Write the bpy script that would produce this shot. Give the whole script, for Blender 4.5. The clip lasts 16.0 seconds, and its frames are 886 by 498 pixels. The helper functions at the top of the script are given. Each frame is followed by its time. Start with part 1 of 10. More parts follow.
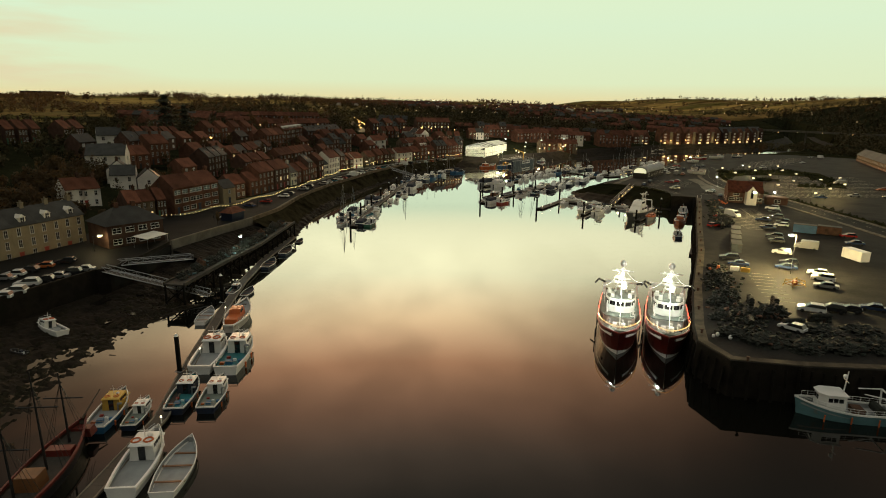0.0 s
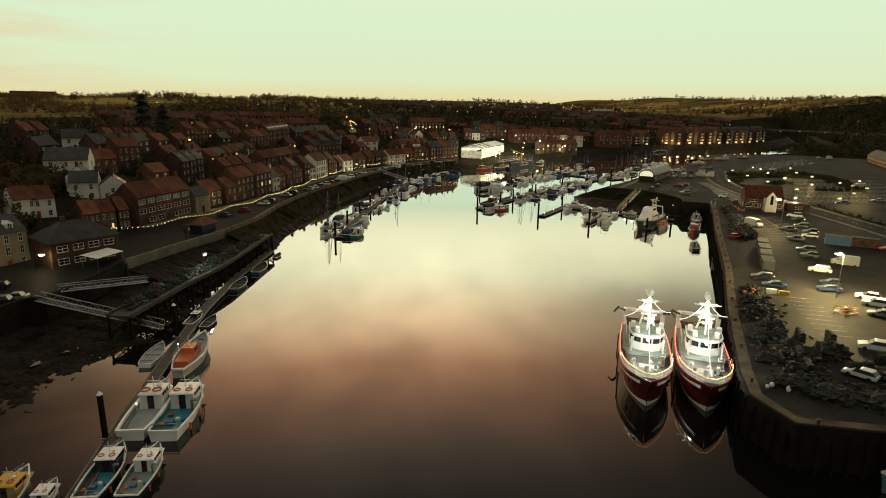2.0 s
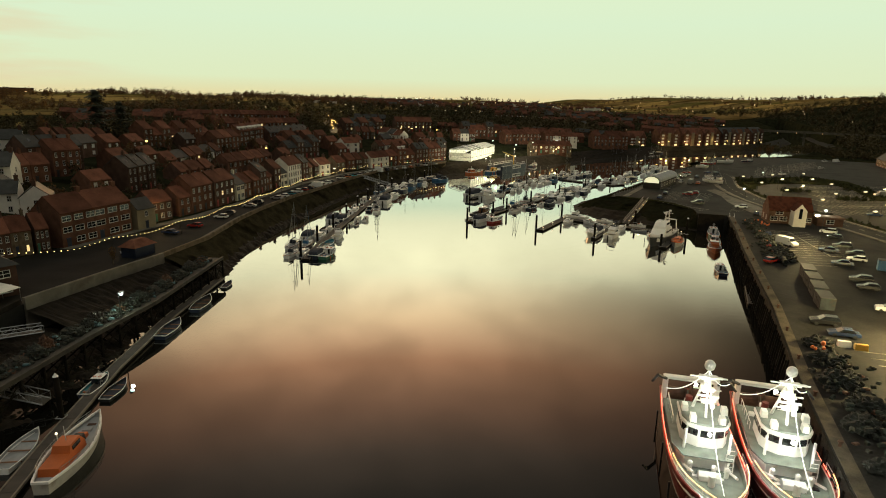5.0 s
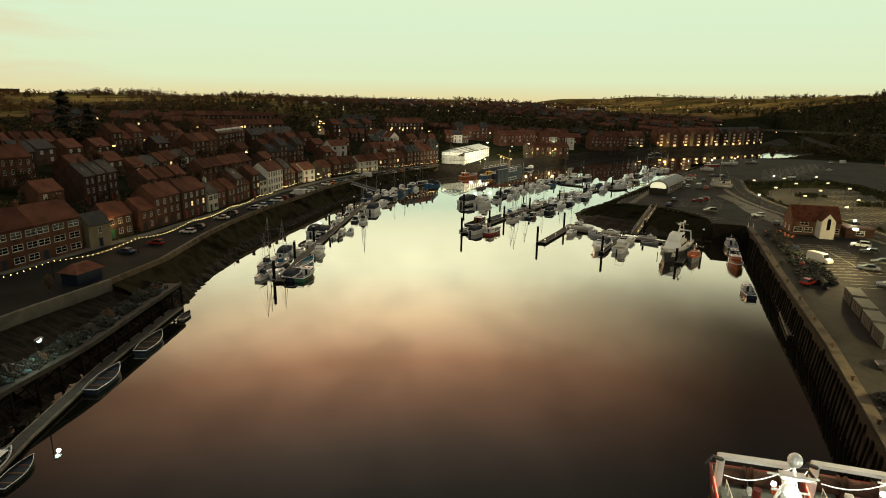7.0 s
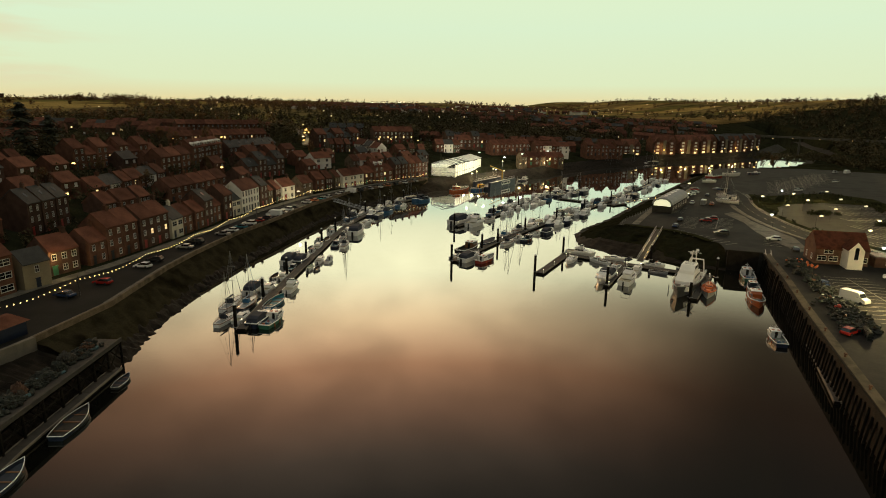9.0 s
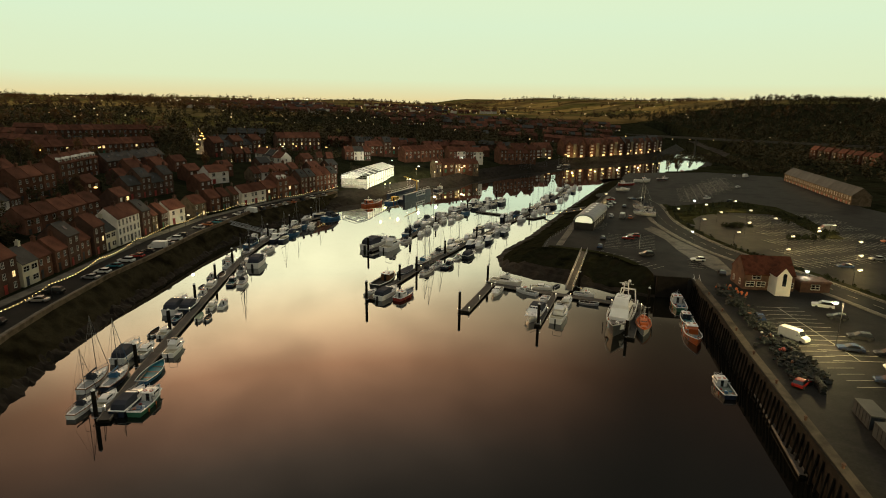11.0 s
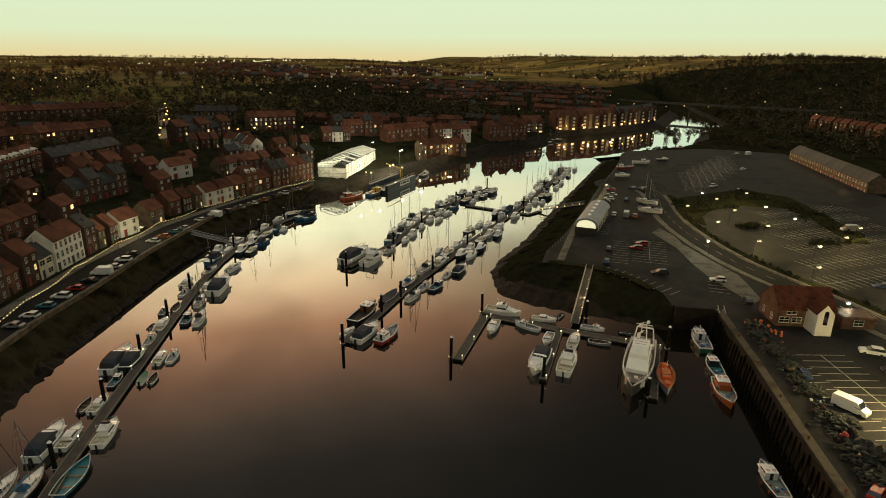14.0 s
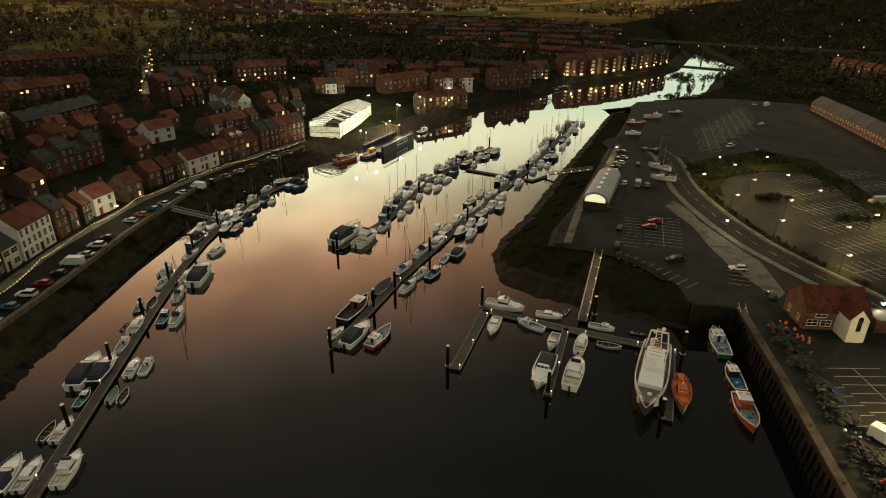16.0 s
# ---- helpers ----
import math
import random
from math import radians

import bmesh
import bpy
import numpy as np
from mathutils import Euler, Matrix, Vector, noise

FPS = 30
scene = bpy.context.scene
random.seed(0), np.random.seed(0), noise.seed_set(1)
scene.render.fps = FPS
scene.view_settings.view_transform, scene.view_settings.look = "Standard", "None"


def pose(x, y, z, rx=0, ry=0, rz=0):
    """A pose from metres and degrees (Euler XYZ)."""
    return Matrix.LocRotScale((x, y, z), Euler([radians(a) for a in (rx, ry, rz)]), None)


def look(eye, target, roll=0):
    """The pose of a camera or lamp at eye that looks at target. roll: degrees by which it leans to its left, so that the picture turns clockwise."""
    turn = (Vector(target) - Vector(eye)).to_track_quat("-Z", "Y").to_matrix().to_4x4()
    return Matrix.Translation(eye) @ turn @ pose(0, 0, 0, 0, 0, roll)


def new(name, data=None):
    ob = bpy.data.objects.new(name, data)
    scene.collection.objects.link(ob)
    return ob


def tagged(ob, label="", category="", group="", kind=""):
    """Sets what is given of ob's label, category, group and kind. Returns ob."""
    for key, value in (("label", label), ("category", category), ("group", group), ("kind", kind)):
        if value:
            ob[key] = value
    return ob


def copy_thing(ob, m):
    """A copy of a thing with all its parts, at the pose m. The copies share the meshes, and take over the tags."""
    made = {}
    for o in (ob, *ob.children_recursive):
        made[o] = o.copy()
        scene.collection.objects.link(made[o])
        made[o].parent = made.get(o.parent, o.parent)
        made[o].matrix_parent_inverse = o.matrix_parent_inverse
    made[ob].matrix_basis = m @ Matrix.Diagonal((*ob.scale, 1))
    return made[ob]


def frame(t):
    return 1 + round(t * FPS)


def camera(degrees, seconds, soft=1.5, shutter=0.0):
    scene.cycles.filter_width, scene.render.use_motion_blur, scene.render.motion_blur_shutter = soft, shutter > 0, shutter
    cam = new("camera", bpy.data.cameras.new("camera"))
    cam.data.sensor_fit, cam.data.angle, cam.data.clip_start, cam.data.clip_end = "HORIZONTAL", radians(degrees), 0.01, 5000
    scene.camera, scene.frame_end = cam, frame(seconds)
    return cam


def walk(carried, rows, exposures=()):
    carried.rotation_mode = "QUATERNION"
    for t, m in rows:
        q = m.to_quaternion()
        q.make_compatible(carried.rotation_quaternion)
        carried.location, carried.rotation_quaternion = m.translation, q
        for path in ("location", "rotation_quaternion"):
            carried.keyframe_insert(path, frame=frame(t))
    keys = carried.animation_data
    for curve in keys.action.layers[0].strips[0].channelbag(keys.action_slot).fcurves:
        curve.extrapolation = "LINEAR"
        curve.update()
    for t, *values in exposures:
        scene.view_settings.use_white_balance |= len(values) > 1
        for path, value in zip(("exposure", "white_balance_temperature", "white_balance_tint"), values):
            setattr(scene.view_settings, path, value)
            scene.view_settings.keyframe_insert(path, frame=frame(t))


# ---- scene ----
cam = camera(74.2, 16.0, soft=1.0)
PATH = [
    (0, (2.816, -17.085, 41.607), (2.734, -15.145, 41.127), 0.9),
    (0.5, (2.73, -12.307, 41.593), (2.651, -10.367, 41.113), 0.9),
    (1, (2.748, -7.688, 41.54), (2.673, -5.748, 41.059), 0.8),
    (1.5, (2.737, -3.15, 41.407), (2.665, -1.21, 40.928), 0.7),
    (2, (2.556, 1.363, 41.471), (2.488, 3.303, 40.99), 0.8),
    (2.5, (2.56, 5.948, 41.493), (2.495, 7.888, 41.011), 0.8),
    (3, (2.437, 10.524, 41.51), (2.377, 12.464, 41.028), 0.8),
    (3.5, (2.38, 14.883, 41.513), (2.325, 16.824, 41.032), 0.8),
    (4, (2.413, 19.312, 41.532), (2.365, 21.252, 41.05), 0.8),
    (4.2, (2.43, 21.246, 41.532), (2.386, 23.186, 41.049), 0.9),
    (6.5, (2.546, 42.447, 41.487), (2.539, 44.387, 41.002), 0.9),
    (7, (2.477, 47.233, 41.83), (2.472, 49.173, 41.345), 0.9),
    (7.5, (2.466, 51.889, 42.577), (2.461, 53.83, 42.094), 0.8),
    (8, (2.676, 56.598, 43.479), (2.671, 58.539, 42.998), 0.8),
    (8.5, (3.107, 61.352, 44.487), (3.099, 63.294, 44.01), 0.8),
    (9, (3.592, 65.909, 45.4), (3.613, 67.851, 44.925), 0.8),
    (9.5, (4.344, 70.345, 46.244), (4.436, 72.286, 45.771), 1.0),
    (9.7, (4.496, 72.199, 46.503), (4.624, 74.139, 46.031), 1.1),
    (11.8, (3.809, 93.453, 54.349), (4.168, 95.359, 53.859), 0.9),
    (12, (4.037, 95.28, 54.735), (4.398, 97.187, 54.248), 0.9),
    (12.5, (5.084, 99.482, 56.372), (5.444, 101.389, 55.889), 0.8),
    (13, (6.02, 103.564, 58.289), (6.379, 105.465, 57.781), 0.8),
    (13.5, (6.999, 107.652, 60.381), (7.355, 109.539, 59.82), 0.7),
    (14, (7.897, 111.592, 62.469), (8.25, 113.462, 61.854), 0.6),
    (14.5, (8.957, 115.462, 64.494), (9.305, 117.314, 63.826), 0.5),
    (15, (10.166, 119.526, 66.42), (10.508, 121.36, 65.701), 0.5),
    (15.5, (11.314, 123.422, 68.31), (11.651, 125.238, 67.542), 0.4),
    (16, (12.288, 127.405, 69.978), (12.619, 129.203, 69.167), 0.3),
]
walk(cam, [(t, look(eye, target, roll)) for t, eye, target, roll in PATH])


# ---- world and light ----
world = bpy.data.worlds.new("dusk_sky")
scene.world = world
world.use_nodes = True
wn, wl = world.node_tree.nodes, world.node_tree.links
wn.clear()
w_out = wn.new("ShaderNodeOutputWorld")
w_bg = wn.new("ShaderNodeBackground")
w_co = wn.new("ShaderNodeTexCoord")
w_sep = wn.new("ShaderNodeSeparateXYZ")
w_ramp = wn.new("ShaderNodeValToRGB")
wl.new(w_co.outputs["Generated"], w_sep.inputs[0])
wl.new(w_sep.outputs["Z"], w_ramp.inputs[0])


def ramp_set(node, stops):
    els = node.color_ramp.elements
    while len(els) > 1:
        els.remove(els[-1])
    els[0].position, els[0].color = stops[0][0], (*stops[0][1], 1)
    for p, c in stops[1:]:
        e = els.new(p)
        e.color = (*c, 1)


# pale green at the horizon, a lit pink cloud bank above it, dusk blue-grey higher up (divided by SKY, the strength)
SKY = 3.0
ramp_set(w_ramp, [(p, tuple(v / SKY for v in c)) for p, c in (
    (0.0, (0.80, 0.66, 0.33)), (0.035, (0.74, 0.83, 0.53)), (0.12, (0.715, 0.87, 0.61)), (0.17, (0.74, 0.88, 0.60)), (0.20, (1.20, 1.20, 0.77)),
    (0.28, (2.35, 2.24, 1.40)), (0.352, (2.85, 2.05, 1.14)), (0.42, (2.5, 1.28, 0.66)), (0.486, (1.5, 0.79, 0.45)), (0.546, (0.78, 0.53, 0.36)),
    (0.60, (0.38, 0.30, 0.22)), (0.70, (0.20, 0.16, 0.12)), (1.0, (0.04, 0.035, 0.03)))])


def world_node(kind, operation=None):
    node = wn.new(kind)
    if operation:
        node.operation = operation
    return node


def span(lo, hi, to_lo=0.0, to_hi=1.0, smooth=True):
    node = wn.new("ShaderNodeMapRange")
    if smooth:
        node.interpolation_type = "SMOOTHSTEP"
    node.inputs["From Min"].default_value, node.inputs["From Max"].default_value = lo, hi
    node.inputs["To Min"].default_value, node.inputs["To Max"].default_value = to_lo, to_hi
    return node


# the glow lies ahead, where the sun has set; aside of it and behind, the sky is darker, the higher the more
w_flat = world_node("ShaderNodeVectorMath", "MULTIPLY")
w_flat.inputs[1].default_value = (1, 1, 0)
w_norm = world_node("ShaderNodeVectorMath", "NORMALIZE")
w_dot = world_node("ShaderNodeVectorMath", "DOT_PRODUCT")
w_dot.inputs[1].default_value = (-0.13, 0.9915, 0)
w_near = span(0.77, 1.0, 0.0, 1.0, False)
w_pow = world_node("ShaderNodeMath", "POWER")
w_pow.inputs[1].default_value = 2.0
w_aside = span(0.0, 1.0, 0.04, 1.10, False)
w_back = span(0.0, 0.50, 0.12, 1.0, False)
w_high = span(0.17, 0.34)
w_fac = world_node("ShaderNodeMix")
w_fac.inputs["A"].default_value = 1.0
w_both = world_node("ShaderNodeMath", "MULTIPLY")
w_dim = world_node("ShaderNodeVectorMath", "SCALE")
wl.new(w_co.outputs["Generated"], w_flat.inputs[0])
wl.new(w_flat.outputs[0], w_norm.inputs[0])
wl.new(w_norm.outputs[0], w_dot.inputs[0])
wl.new(w_dot.outputs["Value"], w_near.inputs["Value"])
wl.new(w_near.outputs[0], w_pow.inputs[0])
wl.new(w_pow.outputs[0], w_aside.inputs["Value"])
wl.new(w_dot.outputs["Value"], w_back.inputs["Value"])
wl.new(w_sep.outputs["Z"], w_high.inputs["Value"])
wl.new(w_high.outputs[0], w_fac.inputs["Factor"])
wl.new(w_aside.outputs[0], w_fac.inputs["B"])
wl.new(w_fac.outputs["Result"], w_both.inputs[0])
wl.new(w_back.outputs[0], w_both.inputs[1])
# soft cloud banks higher up
w_cmap = world_node("ShaderNodeMapping")
w_cmap.inputs["Scale"].default_value = (1.5, 1.0, 2.4)
w_cloud = world_node("ShaderNodeTexNoise")
w_cloud.inputs["Scale"].default_value, w_cloud.inputs["Detail"].default_value = 5.0, 6
w_cloud.inputs["Distortion"].default_value = 0.15
w_crange = span(0.32, 0.70, 0.88, 1.16)
w_cmix = world_node("ShaderNodeMix")
w_cmix.inputs["A"].default_value = 1.0
w_scale = world_node("ShaderNodeMath", "MULTIPLY")
wl.new(w_co.outputs["Generated"], w_cmap.inputs[0])
wl.new(w_cmap.outputs[0], w_cloud.inputs["Vector"])
wl.new(w_cloud.outputs["Fac"], w_crange.inputs["Value"])
wl.new(w_high.outputs[0], w_cmix.inputs["Factor"])
wl.new(w_crange.outputs[0], w_cmix.inputs["B"])
wl.new(w_both.outputs[0], w_scale.inputs[0])
wl.new(w_cmix.outputs["Result"], w_scale.inputs[1])
# thin warm cloud streaks, high above the western hill
w_map = world_node("ShaderNodeMapping")
w_map.inputs["Scale"].default_value = (2.0, 2.0, 16.0)
w_noise = world_node("ShaderNodeTexNoise")
w_noise.inputs["Scale"].default_value, w_noise.inputs["Detail"].default_value = 1.6, 5
w_cr = world_node("ShaderNodeValToRGB")
ramp_set(w_cr, [(0.47, (0, 0, 0)), (0.62, (1, 1, 1))])
w_side = span(-0.42, -0.75, smooth=False)
w_mul = world_node("ShaderNodeMath", "MULTIPLY")
w_mix = world_node("ShaderNodeMix")
w_mix.data_type = "RGBA"
w_mix.inputs["B"].default_value = (0.78 / SKY, 0.62 / SKY, 0.38 / SKY, 1)
wl.new(w_co.outputs["Generated"], w_map.inputs[0])
wl.new(w_map.outputs[0], w_noise.inputs["Vector"])
wl.new(w_noise.outputs["Fac"], w_cr.inputs[0])
wl.new(w_sep.outputs["X"], w_side.inputs["Value"])
wl.new(w_cr.outputs[0], w_mul.inputs[0])
wl.new(w_side.outputs[0], w_mul.inputs[1])
wl.new(w_mul.outputs[0], w_mix.inputs["Factor"])
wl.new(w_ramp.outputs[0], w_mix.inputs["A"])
wl.new(w_mix.outputs["Result"], w_dim.inputs[0])
wl.new(w_scale.outputs[0], w_dim.inputs["Scale"])
# added fill for the open, unseen dusk sky overhead and behind, pale and cool, stronger away from the glow
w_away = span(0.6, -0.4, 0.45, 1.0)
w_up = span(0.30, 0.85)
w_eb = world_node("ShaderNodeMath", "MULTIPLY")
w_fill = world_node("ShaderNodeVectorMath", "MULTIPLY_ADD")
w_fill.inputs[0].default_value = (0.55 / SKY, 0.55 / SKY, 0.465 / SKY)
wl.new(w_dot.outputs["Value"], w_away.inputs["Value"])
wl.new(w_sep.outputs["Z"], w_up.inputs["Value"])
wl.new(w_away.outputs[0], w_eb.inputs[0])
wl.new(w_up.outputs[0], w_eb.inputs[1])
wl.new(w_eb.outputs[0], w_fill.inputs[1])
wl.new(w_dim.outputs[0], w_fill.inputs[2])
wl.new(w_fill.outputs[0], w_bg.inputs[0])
w_bg.inputs[1].default_value = SKY
wl.new(w_bg.outputs[0], w_out.inputs[0])

sun = new("sun", bpy.data.lights.new("sun", "SUN"))
sun.data.energy, sun.data.angle, sun.data.color = 2.0, radians(14), (1.0, 0.52, 0.20)
sun.matrix_basis = look((0, 0, 200), (0.34 * 300, -0.94 * 300, 200 - 0.085 * 300))

# ---- materials ----
MATS = {}


def mat(name, color, rough=0.8, metal=0.0, var=0.25, scale=1.0, bump=0.15, second=None, per_object=0.0, spec=0.5, fine=9.0):
    """A surface with variation at two scales; second: a colour of stains or wear; per_object: change of value from thing to thing."""
    if name in MATS:
        return MATS[name]
    m = bpy.data.materials.new(name)
    m.use_nodes = True
    n, l = m.node_tree.nodes, m.node_tree.links
    b = n["Principled BSDF"]
    co = n.new("ShaderNodeTexCoord")
    big = n.new("ShaderNodeTexNoise")
    big.inputs["Scale"].default_value, big.inputs["Detail"].default_value = 0.35 * scale, 4
    small = n.new("ShaderNodeTexNoise")
    small.inputs["Scale"].default_value, small.inputs["Detail"].default_value = fine * scale, 3
    for t in (big, small):
        l.new(co.outputs["Object"], t.inputs["Vector"])
    ramp = n.new("ShaderNodeValToRGB")
    dark = tuple(c * (1 - var) for c in color)
    light = tuple(min(1, c * (1 + var * 0.8)) for c in color)
    if second:
        ramp_set(ramp, [(0.30, dark), (0.52, light), (0.60, color), (0.72, second)])
    else:
        ramp_set(ramp, [(0.30, dark), (0.70, light)])
    l.new(big.outputs["Fac"], ramp.inputs[0])
    mul = n.new("ShaderNodeMix")
    mul.data_type, mul.blend_type = "RGBA", "MULTIPLY"
    mul.inputs["Factor"].default_value = 0.6
    r2 = n.new("ShaderNodeValToRGB")
    ramp_set(r2, [(0.3, (1 - var, 1 - var, 1 - var)), (0.7, (1, 1, 1))])
    l.new(small.outputs["Fac"], r2.inputs[0])
    l.new(ramp.outputs[0], mul.inputs["A"])
    l.new(r2.outputs[0], mul.inputs["B"])
    out = mul.outputs["Result"]
    if per_object:
        oi = n.new("ShaderNodeObjectInfo")
        mr = n.new("ShaderNodeMapRange")
        mr.inputs["To Min"].default_value, mr.inputs["To Max"].default_value = 1 - per_object, 1 + per_object
        hsv = n.new("ShaderNodeHueSaturation")
        ge, ad, fr = n.new("ShaderNodeNewGeometry"), n.new("ShaderNodeMath"), n.new("ShaderNodeMath")
        fr.operation = "FRACT"
        l.new(oi.outputs["Random"], ad.inputs[0])
        l.new(ge.outputs["Random Per Island"], ad.inputs[1])
        l.new(ad.outputs[0], fr.inputs[0])
        l.new(fr.outputs[0], mr.inputs["Value"])
        l.new(mr.outputs[0], hsv.inputs["Value"])
        l.new(out, hsv.inputs["Color"])
        out = hsv.outputs[0]
    l.new(out, b.inputs["Base Color"])
    b.inputs["Roughness"].default_value, b.inputs["Metallic"].default_value = rough, metal
    b.inputs["Specular IOR Level"].default_value = spec
    if bump:
        bp = n.new("ShaderNodeBump")
        bp.inputs["Strength"].default_value, bp.inputs["Distance"].default_value = bump, 0.05
        l.new(small.outputs["Fac"], bp.inputs["Height"])
        l.new(bp.outputs[0], b.inputs["Normal"])
    MATS[name] = m
    return m


def glow(name, color, strength):
    if name in MATS:
        return MATS[name]
    m = bpy.data.materials.new(name)
    m.use_nodes = True
    b = m.node_tree.nodes["Principled BSDF"]
    b.inputs["Base Color"].default_value = (0.8, 0.8, 0.8, 1)
    b.inputs["Emission Color"].default_value = (*color, 1)
    b.inputs["Emission Strength"].default_value = strength
    MATS[name] = m
    return m


def water_material():
    m = bpy.data.materials.new("harbour_water")
    m.use_nodes = True
    n, l = m.node_tree.nodes, m.node_tree.links
    n.clear()
    out = n.new("ShaderNodeOutputMaterial")
    lw = n.new("ShaderNodeLayerWeight")
    lw.inputs["Blend"].default_value = 0.5
    ramp = n.new("ShaderNodeValToRGB")
    # how much the water mirrors: little when looked into, nearly all at a grazing view
    ramp_set(ramp, [(f, (v, v, v)) for f, v in ((0.0, 0.018), (0.30, 0.022), (0.405, 0.040), (0.454, 0.055), (0.514, 0.083), (0.58, 0.12), (0.648, 0.22), (0.72, 0.33), (0.797, 0.64), (0.84, 0.82), (1.0, 1.0))])
    gl = n.new("ShaderNodeBsdfGlossy")
    gl.inputs["Roughness"].default_value = 0.012
    df = n.new("ShaderNodeBsdfDiffuse")
    df.inputs["Color"].default_value = (0.004, 0.004, 0.003, 1)
    add = n.new("ShaderNodeAddShader")
    co = n.new("ShaderNodeTexCoord")
    mp = n.new("ShaderNodeMapping")
    mp.inputs["Scale"].default_value = (0.6, 1.0, 1.0)
    nz = n.new("ShaderNodeTexNoise")
    nz.inputs["Scale"].default_value, nz.inputs["Detail"].default_value = 0.9, 4
    nz2 = n.new("ShaderNodeTexNoise")
    nz2.inputs["Scale"].default_value, nz2.inputs["Detail"].default_value = 0.03, 3
    mx = n.new("ShaderNodeMath")
    mx.operation = "MULTIPLY"
    bp = n.new("ShaderNodeBump")
    bp.inputs["Strength"].default_value, bp.inputs["Distance"].default_value = 0.10, 0.06
    l.new(co.outputs["Object"], mp.inputs[0])
    l.new(mp.outputs[0], nz.inputs["Vector"])
    l.new(mp.outputs[0], nz2.inputs["Vector"])
    l.new(nz.outputs["Fac"], mx.inputs[0])
    l.new(nz2.outputs["Fac"], mx.inputs[1])
    l.new(mx.outputs[0], bp.inputs["Height"])
    l.new(bp.outputs[0], gl.inputs["Normal"])
    l.new(lw.outputs["Facing"], ramp.inputs[0])
    l.new(ramp.outputs[0], gl.inputs["Color"])
    l.new(gl.outputs[0], add.inputs[0])
    l.new(df.outputs[0], add.inputs[1])
    l.new(add.outputs[0], out.inputs[0])
    return m


ASPHALT = mat("asphalt", (0.026, 0.0245, 0.022), 0.72, var=0.45, scale=0.25, bump=0.2, second=(0.036, 0.033, 0.029), spec=0.05)
ROAD = mat("road_asphalt", (0.020, 0.019, 0.017), 0.7, var=0.35, scale=0.3, bump=0.3, spec=0.04)
CONCRETE = mat("concrete", (0.14, 0.125, 0.10), 0.85, var=0.4, scale=0.8, second=(0.11, 0.09, 0.065), spec=0.1)
STONE = mat("sandstone", (0.14, 0.105, 0.07), 0.9, var=0.45, scale=0.8, bump=0.5, second=(0.07, 0.058, 0.036), spec=0.1)
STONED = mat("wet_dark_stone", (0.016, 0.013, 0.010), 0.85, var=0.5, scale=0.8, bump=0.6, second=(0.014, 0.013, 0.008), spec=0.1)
MUD = mat("mud", (0.019, 0.015, 0.011), 0.75, var=0.6, scale=0.7, bump=0.8, second=(0.013, 0.012, 0.007), spec=0.05)
GRASS = mat("grass", (0.026, 0.027, 0.012), 0.9, var=0.55, scale=0.4, bump=0.6, second=(0.034, 0.028, 0.014), spec=0.0)
FIELD = mat("field", (0.19, 0.145, 0.062), 0.9, var=0.6, scale=0.03, bump=0.4, second=(0.105, 0.084, 0.038), fine=14, spec=0.0)
# hedged parcels of pasture, plough and pale stubble; base colour raised for golden haze
_n, _l = FIELD.node_tree.nodes, FIELD.node_tree.links
_vo, _co = _n.new("ShaderNodeTexVoronoi"), _n.new("ShaderNodeTexCoord")
_vo.inputs["Scale"].default_value = 0.0052
_sv, _rp, _mu = _n.new("ShaderNodeSeparateColor"), _n.new("ShaderNodeValToRGB"), _n.new("ShaderNodeMix")
ramp_set(_rp, [(0.0, (0.62, 0.70, 0.55)), (0.35, (0.8, 0.8, 0.75)), (0.6, (1.0, 0.9, 0.8)), (0.8, (1.5, 1.4, 1.1)), (1.0, (2.0, 1.7, 1.25))])
_rp.color_ramp.interpolation = "CONSTANT"
_mu.data_type, _mu.blend_type = "RGBA", "MULTIPLY"
_mu.inputs["Factor"].default_value = 1.0
_l.new(_co.outputs["Object"], _vo.inputs["Vector"])
_l.new(_vo.outputs["Color"], _sv.inputs[0])
_l.new(_sv.outputs[0], _rp.inputs[0])
_l.new(_n["Principled BSDF"].inputs["Base Color"].links[0].from_socket, _mu.inputs["A"])
_l.new(_rp.outputs[0], _mu.inputs["B"])
_l.new(_mu.outputs["Result"], _n["Principled BSDF"].inputs["Base Color"])
LEAF = mat("winter_foliage", (0.066, 0.048, 0.025), 0.9, var=0.5, scale=0.3, bump=0.0, per_object=0.2)
# thin twigs and dry leaves let some of the low light through
_n, _l = LEAF.node_tree.nodes, LEAF.node_tree.links
_tr, _mx = _n.new("ShaderNodeBsdfTranslucent"), _n.new("ShaderNodeMixShader")
_tr.inputs["Color"].default_value, _mx.inputs["Fac"].default_value = (0.15, 0.09, 0.035, 1), 0.4
_l.new(_n["Principled BSDF"].outputs[0], _mx.inputs[1])
_l.new(_tr.outputs[0], _mx.inputs[2])
_l.new(_mx.outputs[0], _n["Material Output"].inputs["Surface"])
# winter wood, its base colour lightened to stand in for haze
WOODS = mat("haze_lightened_wood", (0.085, 0.070, 0.034), 0.9, var=0.5, scale=0.2, bump=0.0, spec=0.1)
HEDGE = mat("evergreen_hedge", (0.032, 0.037, 0.016), 0.9, var=0.5, scale=0.6, bump=0.0, spec=0.1)
TURF = mat("bank_turf", (0.015, 0.015, 0.008), 0.95, var=0.6, scale=0.5, bump=0.8, second=(0.024, 0.020, 0.012), spec=0.0)
CONIFER = mat("conifer_needles", (0.032, 0.036, 0.016), 0.9, var=0.4, scale=1, bump=0.0)
